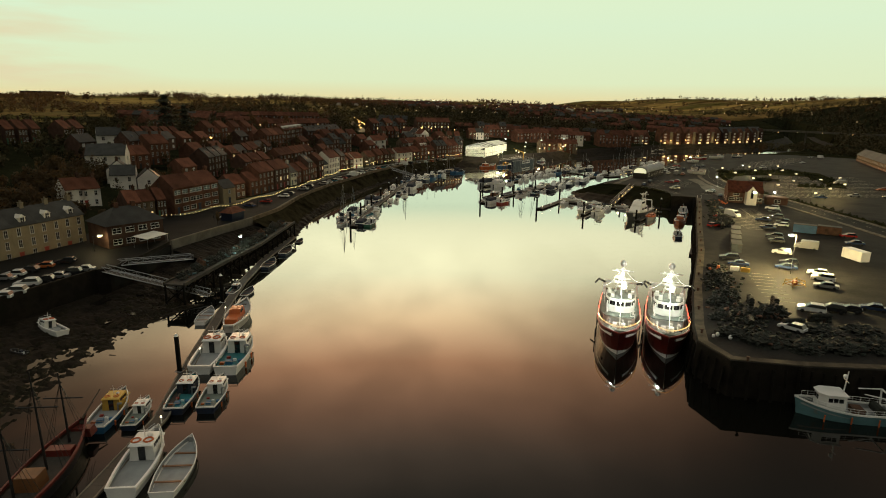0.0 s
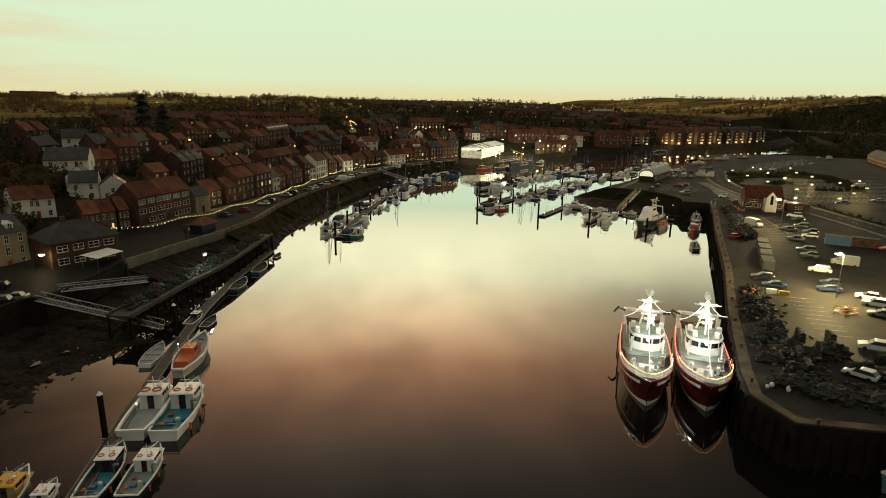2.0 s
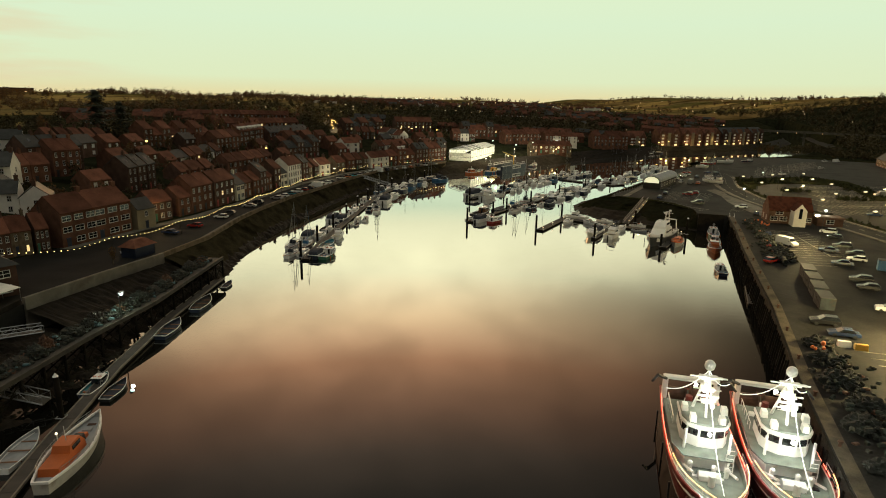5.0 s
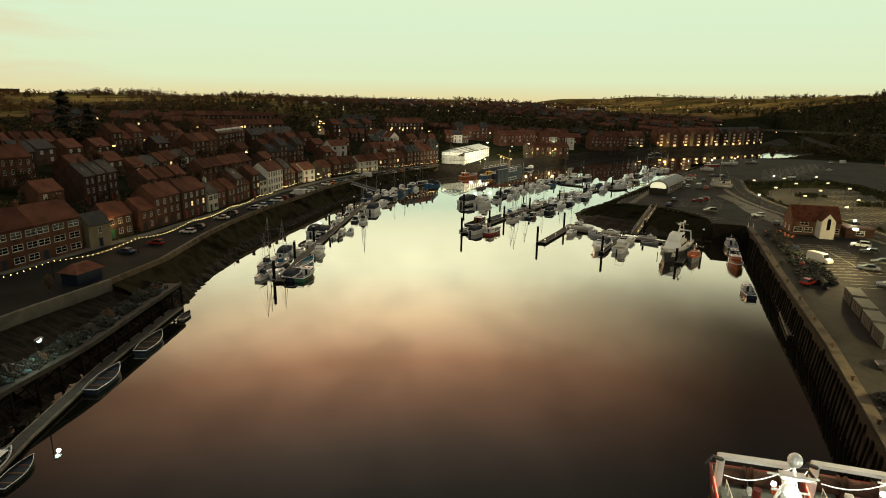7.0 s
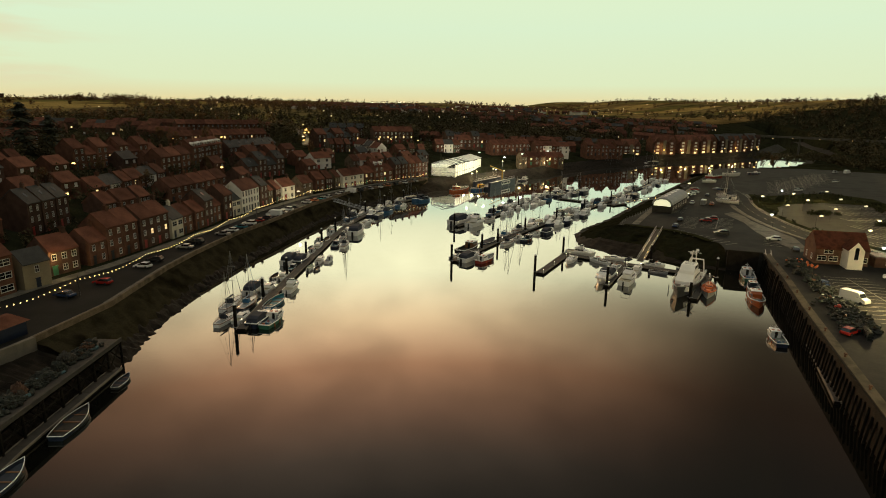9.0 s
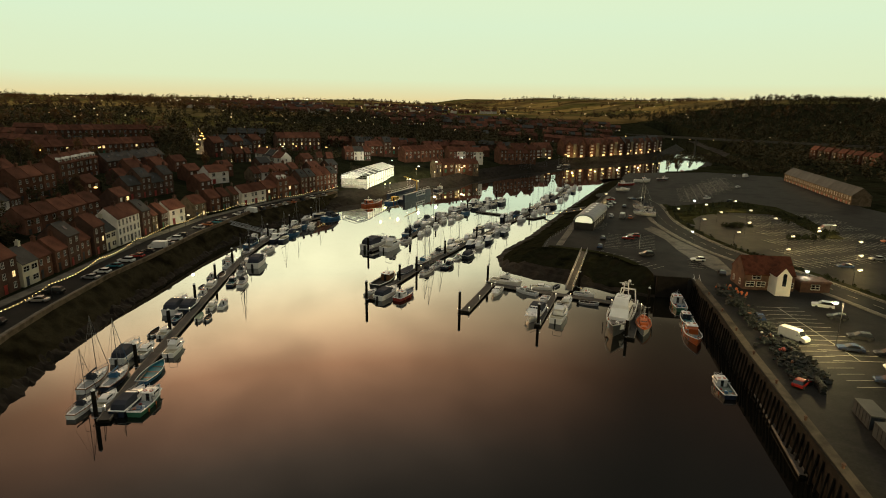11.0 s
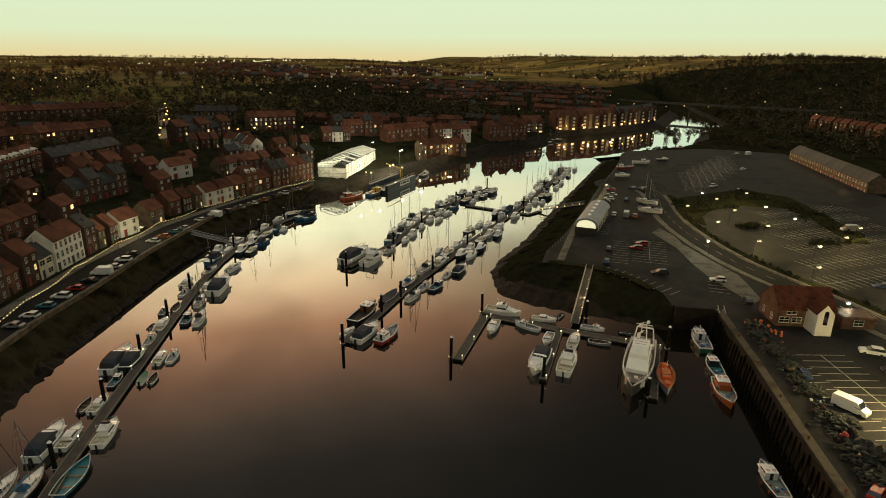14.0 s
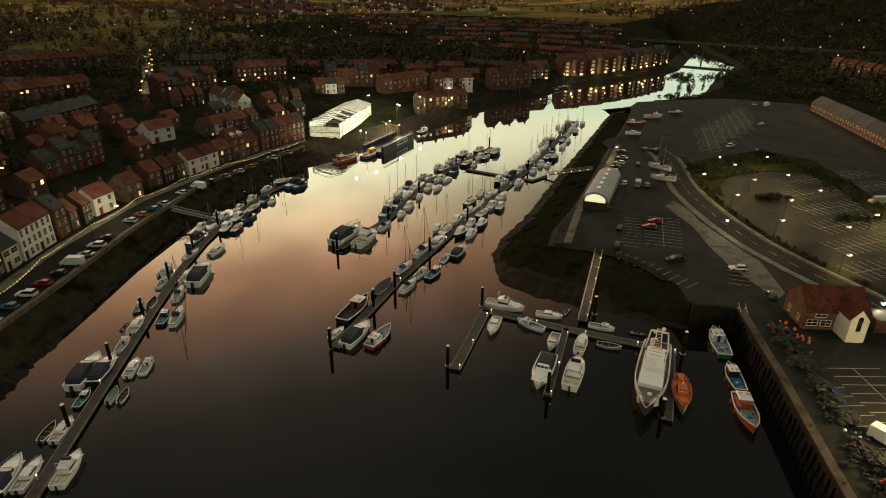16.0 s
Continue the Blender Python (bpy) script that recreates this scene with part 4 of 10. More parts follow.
def fishing_boat(key, hullm, housem, deckm, label, L=10.0, forward=True, roofm=None, gear=True, name="fishing_boat"):
    ob = thing(name, Matrix(), label, "fishing boat", "moored boats")
    k = L / 10.0
    B, F = 3.5 * k, 1.05 * k
    hp = dict(stern=0.78, rise=0.7, rake=0.35, full=2.3)
    hull_part(ob, hullm, L, B, F, 0.6, **hp)
    gunwale_part(ob, WHITE, L, B, F, w=0.14, h=0.16, **hp)
    deck_part(ob, deckm, L, B, F, drop=0.62 * k, **hp)
    y0, y1 = (L * 0.02, L * 0.27) if forward else (-L * 0.34, -L * 0.10)
    z0, z1 = F * 0.5, F + 1.22 * k
    bm = bmesh.new()
    profile_x(bm, [(y0, z0), (y0 + 0.05, z1), (y1 - 0.3, z1), (y1 + 0.12, F + 0.62 * k), (y1 + 0.1, z0)], -B * 0.36, B * 0.36, 0.16)
    part("wheelhouse", bm, housem, ob)
    bm = bmesh.new()
    box(bm, -B * 0.35, B * 0.35, y0 - 0.35 * k, y1 - 0.05, z1 - 0.02, z1 + 0.14, 0.14, 0.14)
    bmesh.ops.bevel(bm, geom=list(bm.edges), offset=0.05, segments=1, affect="EDGES")
    part("wheelhouse_roof", bm, roofm or housem, ob)
    windows_on(ob, B * 0.36 - 0.14, y0 + 0.3, y1 - 0.35, F + 0.58 * k, F + 1.04 * k, 3)
    front_windows(ob, y1 + 0.02, -B * 0.28, B * 0.28, F + 0.62 * k, F + 1.1 * k, 3, rake=0.55)
    for sx in (-0.18, 0.16):
        bm = bmesh.new()
        c = Vector((sx * B, y0 + 0.55 * k, z1 + 0.17))
        ring = [c + Vector((math.cos(i * math.tau / 10), math.sin(i * math.tau / 10), 0)) * 0.30 for i in range(11)]
        for p, q in zip(ring, ring[1:]):
            rod(bm, p, q, 0.075, n=4)
        part("life_ring", bm, ORANGE, ob, "orange life ring")
    bm = bmesh.new()
    box(bm, -0.32 * k, 0.32 * k, y0 - 0.05, y0 + 0.06, z0 + 0.05, z1 - 0.15)
    part("door", bm, GLASS, ob)
    if forward:
        bm = bmesh.new()
        profile_x(bm, [(y1, F * 0.9), (y1, F + 0.52 * k), (L * 0.38, F + 0.50 * k), (L * 0.43, F * 1.1)], -B * 0.30, B * 0.30, 0.4)
        part("foredeck_cuddy", bm, housem, ob)
    bm = bmesh.new()
    ym = (y0 + y1) / 2
    rod(bm, (0, ym, z1), (0, ym - 0.1, z1 + 1.5 * k), 0.05, 0.03)
    rod(bm, (-0.5, ym, z1 + 0.9 * k), (0.5, ym, z1 + 0.9 * k), 0.03)
    part("mast", bm, WHITE, ob)
    bm = bmesh.new()
    ball(bm, (0.5 * k, ym, z1 + 0.28), 0.22, 0.7)
    part("radar_dome", bm, WHITE, ob)
    rail_part(ob, L, B, F, 0.62, 0.97, 0.45 * k, **hp)
    if gear:
        spots = [(-0.28, -0.30, 0.55, ORANGE), (0.30, -0.22, 0.6, BLUE), (-0.2, -0.12, 0.5, RED), (0.2, -0.38, 0.5, GREYDECK), (-0.05, -0.28, 0.8, BLUE), (0.05, -0.18, 0.45, WHITE), (-0.3, -0.40, 0.4, RUST), (0.32, -0.32, 0.4, ORANGE)]
        for fx, fy, s, m in spots:
            fy = fy if forward else fy + 0.42
            bm = bmesh.new()
            box(bm, fx * B - s * 0.5, fx * B + s * 0.5, fy * L - s * 0.4, fy * L + s * 0.4, F * 0.35, F * 0.35 + s * 0.7, 0.03, 0.03)
            part("fish_box", bm, m, ob)
        bm = bmesh.new()
        rod(bm, (B * 0.30, -L * 0.02, F * 0.4), (B * 0.30, -L * 0.02, F + 0.7 * k), 0.12)
        rod(bm, (B * 0.30, -L * 0.02, F + 0.7 * k), (B * 0.46, -L * 0.02, F + 0.75 * k), 0.16)
        part("pot_hauler", bm, STEEL, ob)
        bm = bmesh.new()
        rod(bm, (-B * 0.34, -L * 0.46, F * 0.8), (-B * 0.34, -L * 0.46, F + 0.55 * k), 0.04)
        rod(bm, (B * 0.34, -L * 0.46, F * 0.8), (B * 0.34, -L * 0.46, F + 0.55 * k), 0.04)
        rod(bm, (-B * 0.34, -L * 0.46, F + 0.55 * k), (B * 0.34, -L * 0.46, F + 0.55 * k), 0.04)
        part("stern_rail", bm, STEEL, ob)
    if gear:
        fenders(ob, L, B, F, 2, ORANGE)
    KEEP[key] = [ob, L, False]


def open_boat(key, hullm, insidem, label, L=5.0, engine=True, cover=None, name="open_boat", high=0.55):
    ob = thing(name, Matrix(), label, "small boat", "moored boats")
    B, F = 0.34 * L + 0.2, high
    hp = dict(stern=0.7, rise=0.75, rake=0.4, full=2.0)
    hull_part(ob, hullm, L, B, F, 0.3, **hp)
    gunwale_part(ob, WHITE, L, B, F, w=0.08, h=0.08, **hp)
    deck_part(ob, insidem, L, B, F, drop=F * 0.75, name="inside", **hp)
    if cover:
        deck_part(ob, cover, L, B, F, drop=-0.12, inset=0.02, name="cover", **hp)
    else:
        for fy in (-0.28, 0.0, 0.24):
            bm = bmesh.new()
            w = B * 0.46 * (1 - max(0, fy) * 0.9)
            box(bm, -w, w, fy * L - 0.14, fy * L + 0.14, F * 0.62, F * 0.72)
            part("thwart", bm, TEAK, ob)
    if engine:
        bm = bmesh.new()
        box(bm, -0.16, 0.16, -L / 2 - 0.3, -L / 2 + 0.02, 0.0, F + 0.45, 0.03, 0.05)
        part("outboard_engine", bm, BLACK, ob)
    KEEP[key] = [ob, L, False]


def rib_boat(key, tubem, label, L=6.0):
    ob = thing("inflatable_boat", Matrix(), label, "inflatable boat", "moored boats")
    bm = bmesh.new()
    ring = [(-1.0, -L / 2), (-1.0, 0), (-0.95, L * 0.22), (-0.6, L * 0.38), (0, L * 0.47), (0.6, L * 0.38), (0.95, L * 0.22), (1.0, 0), (1.0, -L / 2)]
    for a, b in zip(ring, ring[1:]):
        rod(bm, (a[0], a[1], 0.35 + max(0, a[1]) * 0.06), (b[0], b[1], 0.35 + max(0, b[1]) * 0.06), 0.27, n=8)
    part("tube", bm, tubem, ob)
    bm = bmesh.new()
    prism(bm, [(-0.95, -L / 2), (0.95, -L / 2), (0.95, L * 0.2), (0, L * 0.43), (-0.95, L * 0.2)], -0.2, 0.3)
    part("floor", bm, GREYDECK, ob)
    bm = bmesh.new()
    box(bm, -0.35, 0.35, -0.3, 0.5, 0.3, 1.15, 0.05, 0.12)
    part("console", bm, BLACK, ob)
    bm = bmesh.new()
    box(bm, -0.3, 0.3, -1.5, -0.7, 0.3, 0.8, 0.04, 0.04)
    part("seat", bm, CANVAS, ob)
    bm = bmesh.new()
    box(bm, -0.25, 0.25, -L / 2 - 0.35, -L / 2 + 0.1, 0.0, 1.1, 0.05, 0.06)
    part("outboard_engine", bm, BLACK, ob)
    KEEP[key] = [ob, L, False]


def lifeboat(key):
    L, B, F = 11.5, 3.6, 1.15
    ob = thing("lifeboat", Matrix(), "orange and blue-grey former lifeboat with raised end boxes", "lifeboat", "moored boats")
    hp = dict(stern=0.35, rise=0.6, rake=0.3, full=2.0)
    hull_part(ob, GREYDECK, L, B, F, 0.6, **hp)
    gunwale_part(ob, ORANGE, L, B, F, w=0.2, h=0.2, label="orange rubbing band", **hp)
    deck_part(ob, ORANGE, L, B, F, drop=0.35, **hp)
    bm = bmesh.new()
    profile_x(bm, [(-1.6, 0.8), (-1.6, 2.1), (0.6, 2.2), (1.2, 1.7), (1.3, 0.8)], -1.0, 1.0, 0.2)
    part("cabin", bm, ORANGE, ob)
    windows_on(ob, 0.9, -1.3, 0.5, 1.6, 2.0, 3)
    front_windows(ob, 1.05, -0.7, 0.7, 1.75, 2.1, 2, rake=0.9)
    for y in (-4.2, 3.3):
        bm = bmesh.new()
        profile_x(bm, [(y - 0.9, 0.9), (y - 0.7, 1.75), (y + 0.7, 1.8), (y + 0.9, 0.9)], -0.75, 0.75, 0.25)
        part("end_box", bm, ORANGE, ob)
    bm = bmesh.new()
    rod(bm, (0, -0.4, 2.1), (0, -0.5, 4.6), 0.06, 0.03)
    rod(bm, (-0.5, -0.45, 3.6), (0.5, -0.45, 3.6), 0.03)
    part("mast", bm, WHITE, ob)
    rail_part(ob, L, B, F, 0.1, 0.95, 0.55, **hp)
    fenders(ob, L, B, F, 3, BLACK)
    KEEP[key] = [ob, L, False]


def moor(key, x, y, heading, length=None, label="", z=0.0, tilt=0.0):
    ob, L, used = KEEP[key]
    k = (length or L) / L
    m = pose(x, y, z, 0, tilt, heading) @ Matrix.Diagonal((k, k, k, 1))
    if used:
        ob = copy_thing(ob, m)
    else:
        ob.matrix_basis = m
        KEEP[key][2] = True
    if label:
        ob["label"] = label
    return ob


cruiser("cruiser", WHITE, WHITE, None, "white fibreglass motor cruiser with open cockpit, moored at a pontoon")
cruiser("cruiser_dark", WHITE, WHITE, CANVAS, "white motor cruiser under a dark canvas canopy, moored at a pontoon", 8.5)
cruiser("cruiser_navy", NAVY, WHITE, CANVAS, "navy-hulled motor cruiser with dark canopy, moored at a pontoon", 8.0)
cruiser("flybridge", WHITE, WHITE, None, "large white flybridge motor yacht, moored at a pontoon", 12.5, True)
sailboat("sail", WHITE, CANVAS, "white sailing yacht with bare mast and dark sail cover")
sailboat("sail_blue", NAVY, BLUE, "navy sailing yacht with bare mast and blue sail cover", 9.0)
fishing_boat("fisher_white", WHITE, WHITE, GREYDECK, "small white angling boat with forward wheelhouse", 7.0, True, None, False)
fishing_boat("fisher_blue", NAVY, CANVAS, TEAL, "dark blue potting boat with dark wheelhouse, white roof and fish boxes", 10.0, True, WHITE)
fishing_boat("fisher_dark", NAVY, WHITE, GREEN_DECK, "dark-hulled potting boat with white wheelhouse and fish boxes", 11.0)
fishing_boat("fisher_green", GREENP, WHITE, GREYDECK, "green-hulled fishing boat with white wheelhouse", 10.0)
fishing_boat("fisher_stripe", WHITE, WHITE, TEAL, "white-housed fishing boat with blue deck and bright gear on it", 10.0)
fishing_boat("fisher_red", RED, WHITE, GREYDECK, "red-hulled fishing boat with white wheelhouse aft", 9.0, False)
fishing_boat("fisher_orange", ORANGE, ORANGE, GREEN_DECK, "orange and white fishing boat with cluttered deck", 10.5, False, WHITE)
fishing_boat("fisher_yellow", BLUE, YELLOW, GREYDECK, "blue fishing boat with yellow wheelhouse roof", 10.0, True, YELLOW)
open_boat("open", GREYDECK, TIMBER, "small open boat with thwarts and outboard engine")
open_boat("open_green", WHITE, GREENP, "small white open boat under a green cover", 4.5, True, GREENP)
open_boat("covered", NAVY, TIMBER, "dark blue boat under a fitted navy cover", 8.5, False, CANVAS, "covered_boat", 0.9)
open_boat("cobble_white", WHITE, GREYDECK, "white open coble with clear deck", 11.0, False, None, "coble", 0.9)
open_boat("cobble", NAVY, CANVAS, "traditional dark blue coble with white gunwale", 10.0, False, None, "coble", 0.85)
open_boat("cobble_red", NAVY, TIMBER, "traditional dark coble with timber inside and clutter", 10.5, False, None, "coble", 0.85)
open_boat("cobble_teal", BLUE, TEAL, "open coble in bright blue and teal paint", 10.5, False, None, "coble", 0.85)
open_boat("cobble_blue", BLACK, CANVAS, "traditional coble in dark blue paint", 10.5, False, None, "coble", 0.85)
rib_boat("rib", BLACK, "dark inflatable workboat with console")
lifeboat("lifeboat")


def pale_lifeboat(key):
    L, B, F = 11.5, 3.6, 1.15
    ob = thing("lifeboat", Matrix(), "pale grey former lifeboat with orange cabin aft and white rail", "lifeboat", "moored boats")
    hp = dict(stern=0.40, rise=0.6, rake=0.3, full=2.0)
    hull_part(ob, mat("faded_white_paint", (0.42, 0.40, 0.36), 0.5, var=0.2, scale=1.5, bump=0.1, second=(0.26, 0.22, 0.18)), L, B, F, 0.6, **hp)
    gunwale_part(ob, WHITE, L, B, F, w=0.16, h=0.18, label="white rubbing band", **hp)
    deck_part(ob, GREYDECK, L, B, F, drop=0.4, **hp)
    bm = bmesh.new()
    profile_x(bm, [(-4.4, 0.7), (-4.3, 1.55), (-2.2, 1.7), (-1.9, 2.35), (-0.2, 2.4), (0.5, 1.6), (0.6, 0.7)], -0.95, 0.95, 0.18)
    part("cabin", bm, ORANGE, ob)
    windows_on(ob, 0.84, -1.7, -0.3, 1.75, 2.15, 2)
    front_windows(ob, 0.2, -0.6, 0.6, 1.75, 2.15, 2, rake=0.7)
    for y, h_, m_ in ((1.8, 0.55, ORANGE), (2.9, 0.4, GREYDECK), (3.9, 0.35, RUST), (1.2, 0.8, BLACK)):
        bm = bmesh.new()
        box(bm, -0.5, 0.45, y - 0.35, y + 0.35, 0.75, 0.85 + h_, 0.08, 0.08)
        part("deck_box", bm, m_, ob)
    bm = bmesh.new()
    rod(bm, (0, -1.0, 2.35), (0, -1.1, 3.9), 0.05, 0.03)
    part("mast", bm, WHITE, ob)
    rail_part(ob, L, B, F, 0.1, 0.95, 0.5, **hp)
    KEEP[key] = [ob, L, False]


pale_lifeboat("lifeboat_pale")
fishing_boat("classic", BLACK, TEAK, TIMBER, "classic wooden motor yacht with varnished wheelhouse", 12.0, True, WHITE, False, "classic_yacht")

# pontoon with the long landing stage
moor("flybridge", 49.3, 245.6, 239, 9.5)
moor("cruiser", 44.3, 237.3, 152, 7.4)
moor("fisher_white", 52.6, 236.4, 43, 6.8)
moor("cruiser", 58.3, 239.8, 244, 6.8)
moor("rib", 63.2, 241.3, 316, 3.8)
moor("fisher_white", 55.3, 229.0, 148, 7.0)
moor("cruiser_dark", 49.4, 218.6, 148, 11.5)
moor("flybridge", 55.4, 217.2, 328, 13.9, "large white flybridge motor yacht lying stern outward at the stage")
moor("cruiser", 60.9, 227.0, 328, 8.0)
moor("fisher_white", 68.2, 232.8, 235, 6.0)
moor("open", 66.6, 225.4, 238, 5.2)
moor("rib", 75.3, 229.2, 241, 5.6)
moor("lifeboat", 72.8, 207.6, 153, 11.6)
moor("fisher_green", 90.2, 222.2, 341, 10.4)
moor("fisher_blue", 85.8, 210.5, 342, 8.6)
moor("fisher_orange", 81.4, 200.6, 159, 10.5)
moor("fisher_dark", 72.7, 176.7, 346, 8.2, "small dark workboat with white wheelhouse beside the quay")
# middle pontoon
moor("cruiser", 9.4, 240.5, 323, 5.6)
moor("classic", 13.8, 250.0, 327, 12.1)
moor("cruiser_dark", 13.8, 238.9, 326, 7.6)
moor("fisher_red", 18.6, 237.2, 324, 9.2)
moor("covered", 21.2, 260.1, 326, 8.8)
moor("sail", 28.0, 260.4, 324, 8.5)
moor("sail_blue", 28.0, 270.4, 326, 10.0)
moor("fisher_white", 32.0, 266.8, 326, 6.6)
moor("fisher_blue", 35.4, 266.2, 324, 9.0)
moor("sail", 34.9, 281.6, 326, 10.5)
moor("cruiser", 40.0, 286.5, 326, 10.5)
moor("cruiser_navy", 44.9, 278.6, 326, 8.7)
moor("fisher_white", 40.2, 275.2, 326, 5.6)
# outer pontoon
moor("cruiser_dark", 13.6, 296.4, 326, 11.5)
moor("flybridge", 19.0, 292.5, 328, 16.5, "big white motor yacht at the outer pontoon")
moor("sail", 25.6, 302.6, 326, 8.0)
# western pontoon, from its end
moor("sail", -43.2, 193.9, 352, 9.6)
moor("sail_blue", -39.6, 194.4, 354, 8.6)
moor("sail", -41.2, 184.2, 350, 8.0)
moor("cruiser", -38.3, 185.6, 352, 7.0)
moor("cruiser_navy", -34.0, 184.6, 350, 8.4)
moor("fisher_green", -31.2, 184.2, 350, 8.6)
moor("cobble_teal", -33.9, 196.2, 350, 9.0)
moor("cruiser_dark", -41.6, 206.2, 354, 7.4)
moor("cruiser", -38.4, 207.0, 354, 7.6)
moor("flybridge", -32.8, 207.2, 354, 10.2)
moor("open", -39.8, 217.2, 352, 4.6)
moor("cruiser", -37.4, 217.2, 353, 6.8)
moor("fisher_blue", -37.2, 225.8, 352, 6.2)
moor("cruiser_dark", -39.4, 234.4, 352, 8.2)
moor("cruiser_navy", -36.3, 234.6, 353, 8.8)
moor("open_green", -32.1, 225.8, 356, 4.6)
moor("open", -30.1, 225.4, 355, 4.2)
moor("cruiser", -31.0, 234.4, 356, 6.8)
moor("fisher_white", -28.4, 234.6, 354, 6.0)
moor("fisher_white", -35.5, 243.8, 356, 6.2)
moor("rib", -37.4, 251.6, 352, 5.0)
moor("cruiser", -34.9, 251.4, 356, 7.9)
moor("fisher_dark", -36.7, 260.3, 357, 7.4)
moor("open", -34.2, 261.8, 357, 5.6)
moor("fisher_blue", -29.8, 254.2, 357, 8.1)
moor("sail", -26.8, 254.3, 357, 9.0)
moor("sail", -29.0, 265.8, 357, 8.2)
moor("cruiser", -28.6, 275.4, 352, 8.8)
moor("cruiser_dark", -25.5, 275.8, 352, 9.6)
moor("cruiser", -35.4, 280.4, 346, 7.2)
moor("fisher_white", -34.4, 272.6, 350, 6.0)
moor("sail", -30.6, 289.6, 340, 8.0)
moor("cruiser", -24.0, 291.6, 336, 8.2)
# the row by the timber jetty
moor("cobble_white", -29.9, 41.2, 8, 10.6)
moor("fisher_white", -34.4, 41.6, 9, 12.0, "cream and grey fishing boat with forward wheelhouse at the jetty pontoon")
moor("fisher_blue", -37.1, 57.9, 8, 11.4)
moor("fisher_dark", -32.9, 58.3, 7, 12.4)
moor("fisher_white", -39.2, 71.6, 7, 13.2, "white fishing boat with clear after deck beside the pontoon")
moor("fisher_stripe", -35.0, 71.9, 6, 13.2)
moor("lifeboat_pale", -41.6, 89.4, 7, 14.2)
moor("cobble_white", -48.2, 89.6, 8, 8.6)
moor("fisher_blue", -49.0, 106.2, 2, 7.6)
moor("cobble_blue", -45.6, 105.2, 2, 6.2)
moor("fisher_dark", -40.8, 52.4, 8, 9.6)
moor("fisher_yellow", -44.8, 52.6, 8, 9.8)
moor("fisher_white", -72.4, 79.4, 61, 8.6, "small white boat aground on the mud", 0.55, 7)
moor("rib", -71.0, 69.7, 75, 5.4, "grey inflatable aground on the mud", 0.6, 4)
moor("cobble", -48.6, 128.4, 1, 8.4)
moor("cobble_red", -48.5, 142.3, 2, 8.6)
moor("cobble_blue", -48.4, 155.6, 1, 8.6)

# the far berths, two boats deep on both sides of each line
rng = random.Random(5)


def far_boat(key, hullm, cabinm, label, mast):
    ob = thing("sailing_yacht" if mast else "motor_cruiser", Matrix(), label, "sailing boat" if mast else "motor boat", "moored boats")
    L, B, F = 8.0, 2.7, 0.95
    hp = dict(stern=0.75, rise=0.4, rake=0.45, full=2.2)
    hull_part(ob, hullm, L, B, F, 0.5, **hp)
    deck_part(ob, WHITE, L, B, F, drop=0.08, **hp)
    bm = bmesh.new()
    h = 0.55 if mast else 1.35
    profile_x(bm, [(-1.6, F * 0.9), (-1.6, F + h), (0.7, F + h), (1.9, F + 0.3), (2.2, F * 0.9)], -0.95, 0.95, 0.2)
    part("cabin", bm, cabinm, ob)
    bm = bmesh.new()
    for sg in (-1, 1):
        box(bm, sg * 0.86 - 0.03, sg * 0.86 + 0.03, -1.3, 0.6, F + h * 0.4, F + h * 0.75)
    box(bm, -0.7, 0.7, 0.95, 1.02, F + h * 0.45, F + h * 0.8)
    part("cabin_window", bm, GLASS, ob)
    if mast:
        bm = bmesh.new()
        rod(bm, (0, 0.7, F), (0, 0.6, F + 10), 0.07, 0.045, n=5)
        rod(bm, (-0.7, 0.7, F + 6), (0.7, 0.7, F + 6), 0.03, n=4)
        rod(bm, (0, 3.8, F + 0.4), (0, 0.6, F + 9.8), 0.02, n=3)
        rod(bm, (0, -3.9, F + 0.2), (0, 0.6, F + 9.9), 0.02, n=3)
        part("mast", bm, STEEL, ob)
        bm = bmesh.new()
        rod(bm, (0, 0.5, F + 1.4), (0, -2.8, F + 1.35), 0.15, 0.1, n=6)
        part("boom_with_sail_cover", bm, CANVAS, ob)
    else:
        pass
    KEEP[key] = [ob, L, False]


far_boat("far_white", WHITE, WHITE, "white motor cruiser moored in a close row of boats", False)
far_boat("far_navy", NAVY, WHITE, "navy-hulled motor cruiser moored in a close row of boats", False)
far_boat("far_blue", BLUE, CANVAS, "blue motor boat under a dark canopy in a close row", False)
far_boat("far_sail", WHITE, WHITE, "white sailing yacht with bare mast in a close row", True)
far_boat("far_sail_navy", NAVY, CREAM, "navy sailing yacht with bare mast in a close row", True)
FAR_KINDS = ["far_white", "far_sail", "far_white", "far_navy", "far_sail", "far_sail_navy", "far_blue", "far_white", "far_sail", "far_white"]


def far_row(pts, s0, s1, step, sides):
    turn = 0
    s = s0
    while s < s1:
        x, y, dx, dy = line_at(pts, s)
        hd = math.degrees(math.atan2(dy, dx)) - 90
        for side in sides:
            for out in (2.6, 5.6):
                if rng.random() < (0.92 if out < 3 else 0.5):
                    key = FAR_KINDS[rng.randrange(10)]
                    moor(key, x - dy * side * out + rng.uniform(-.3, .3), y + dx * side * out, hd + rng.uniform(-4, 4) + (180 if rng.random() < .3 else 0), rng.uniform(6.4, 9.6))
        s += step * rng.uniform(0.9, 1.25)
        turn += 1


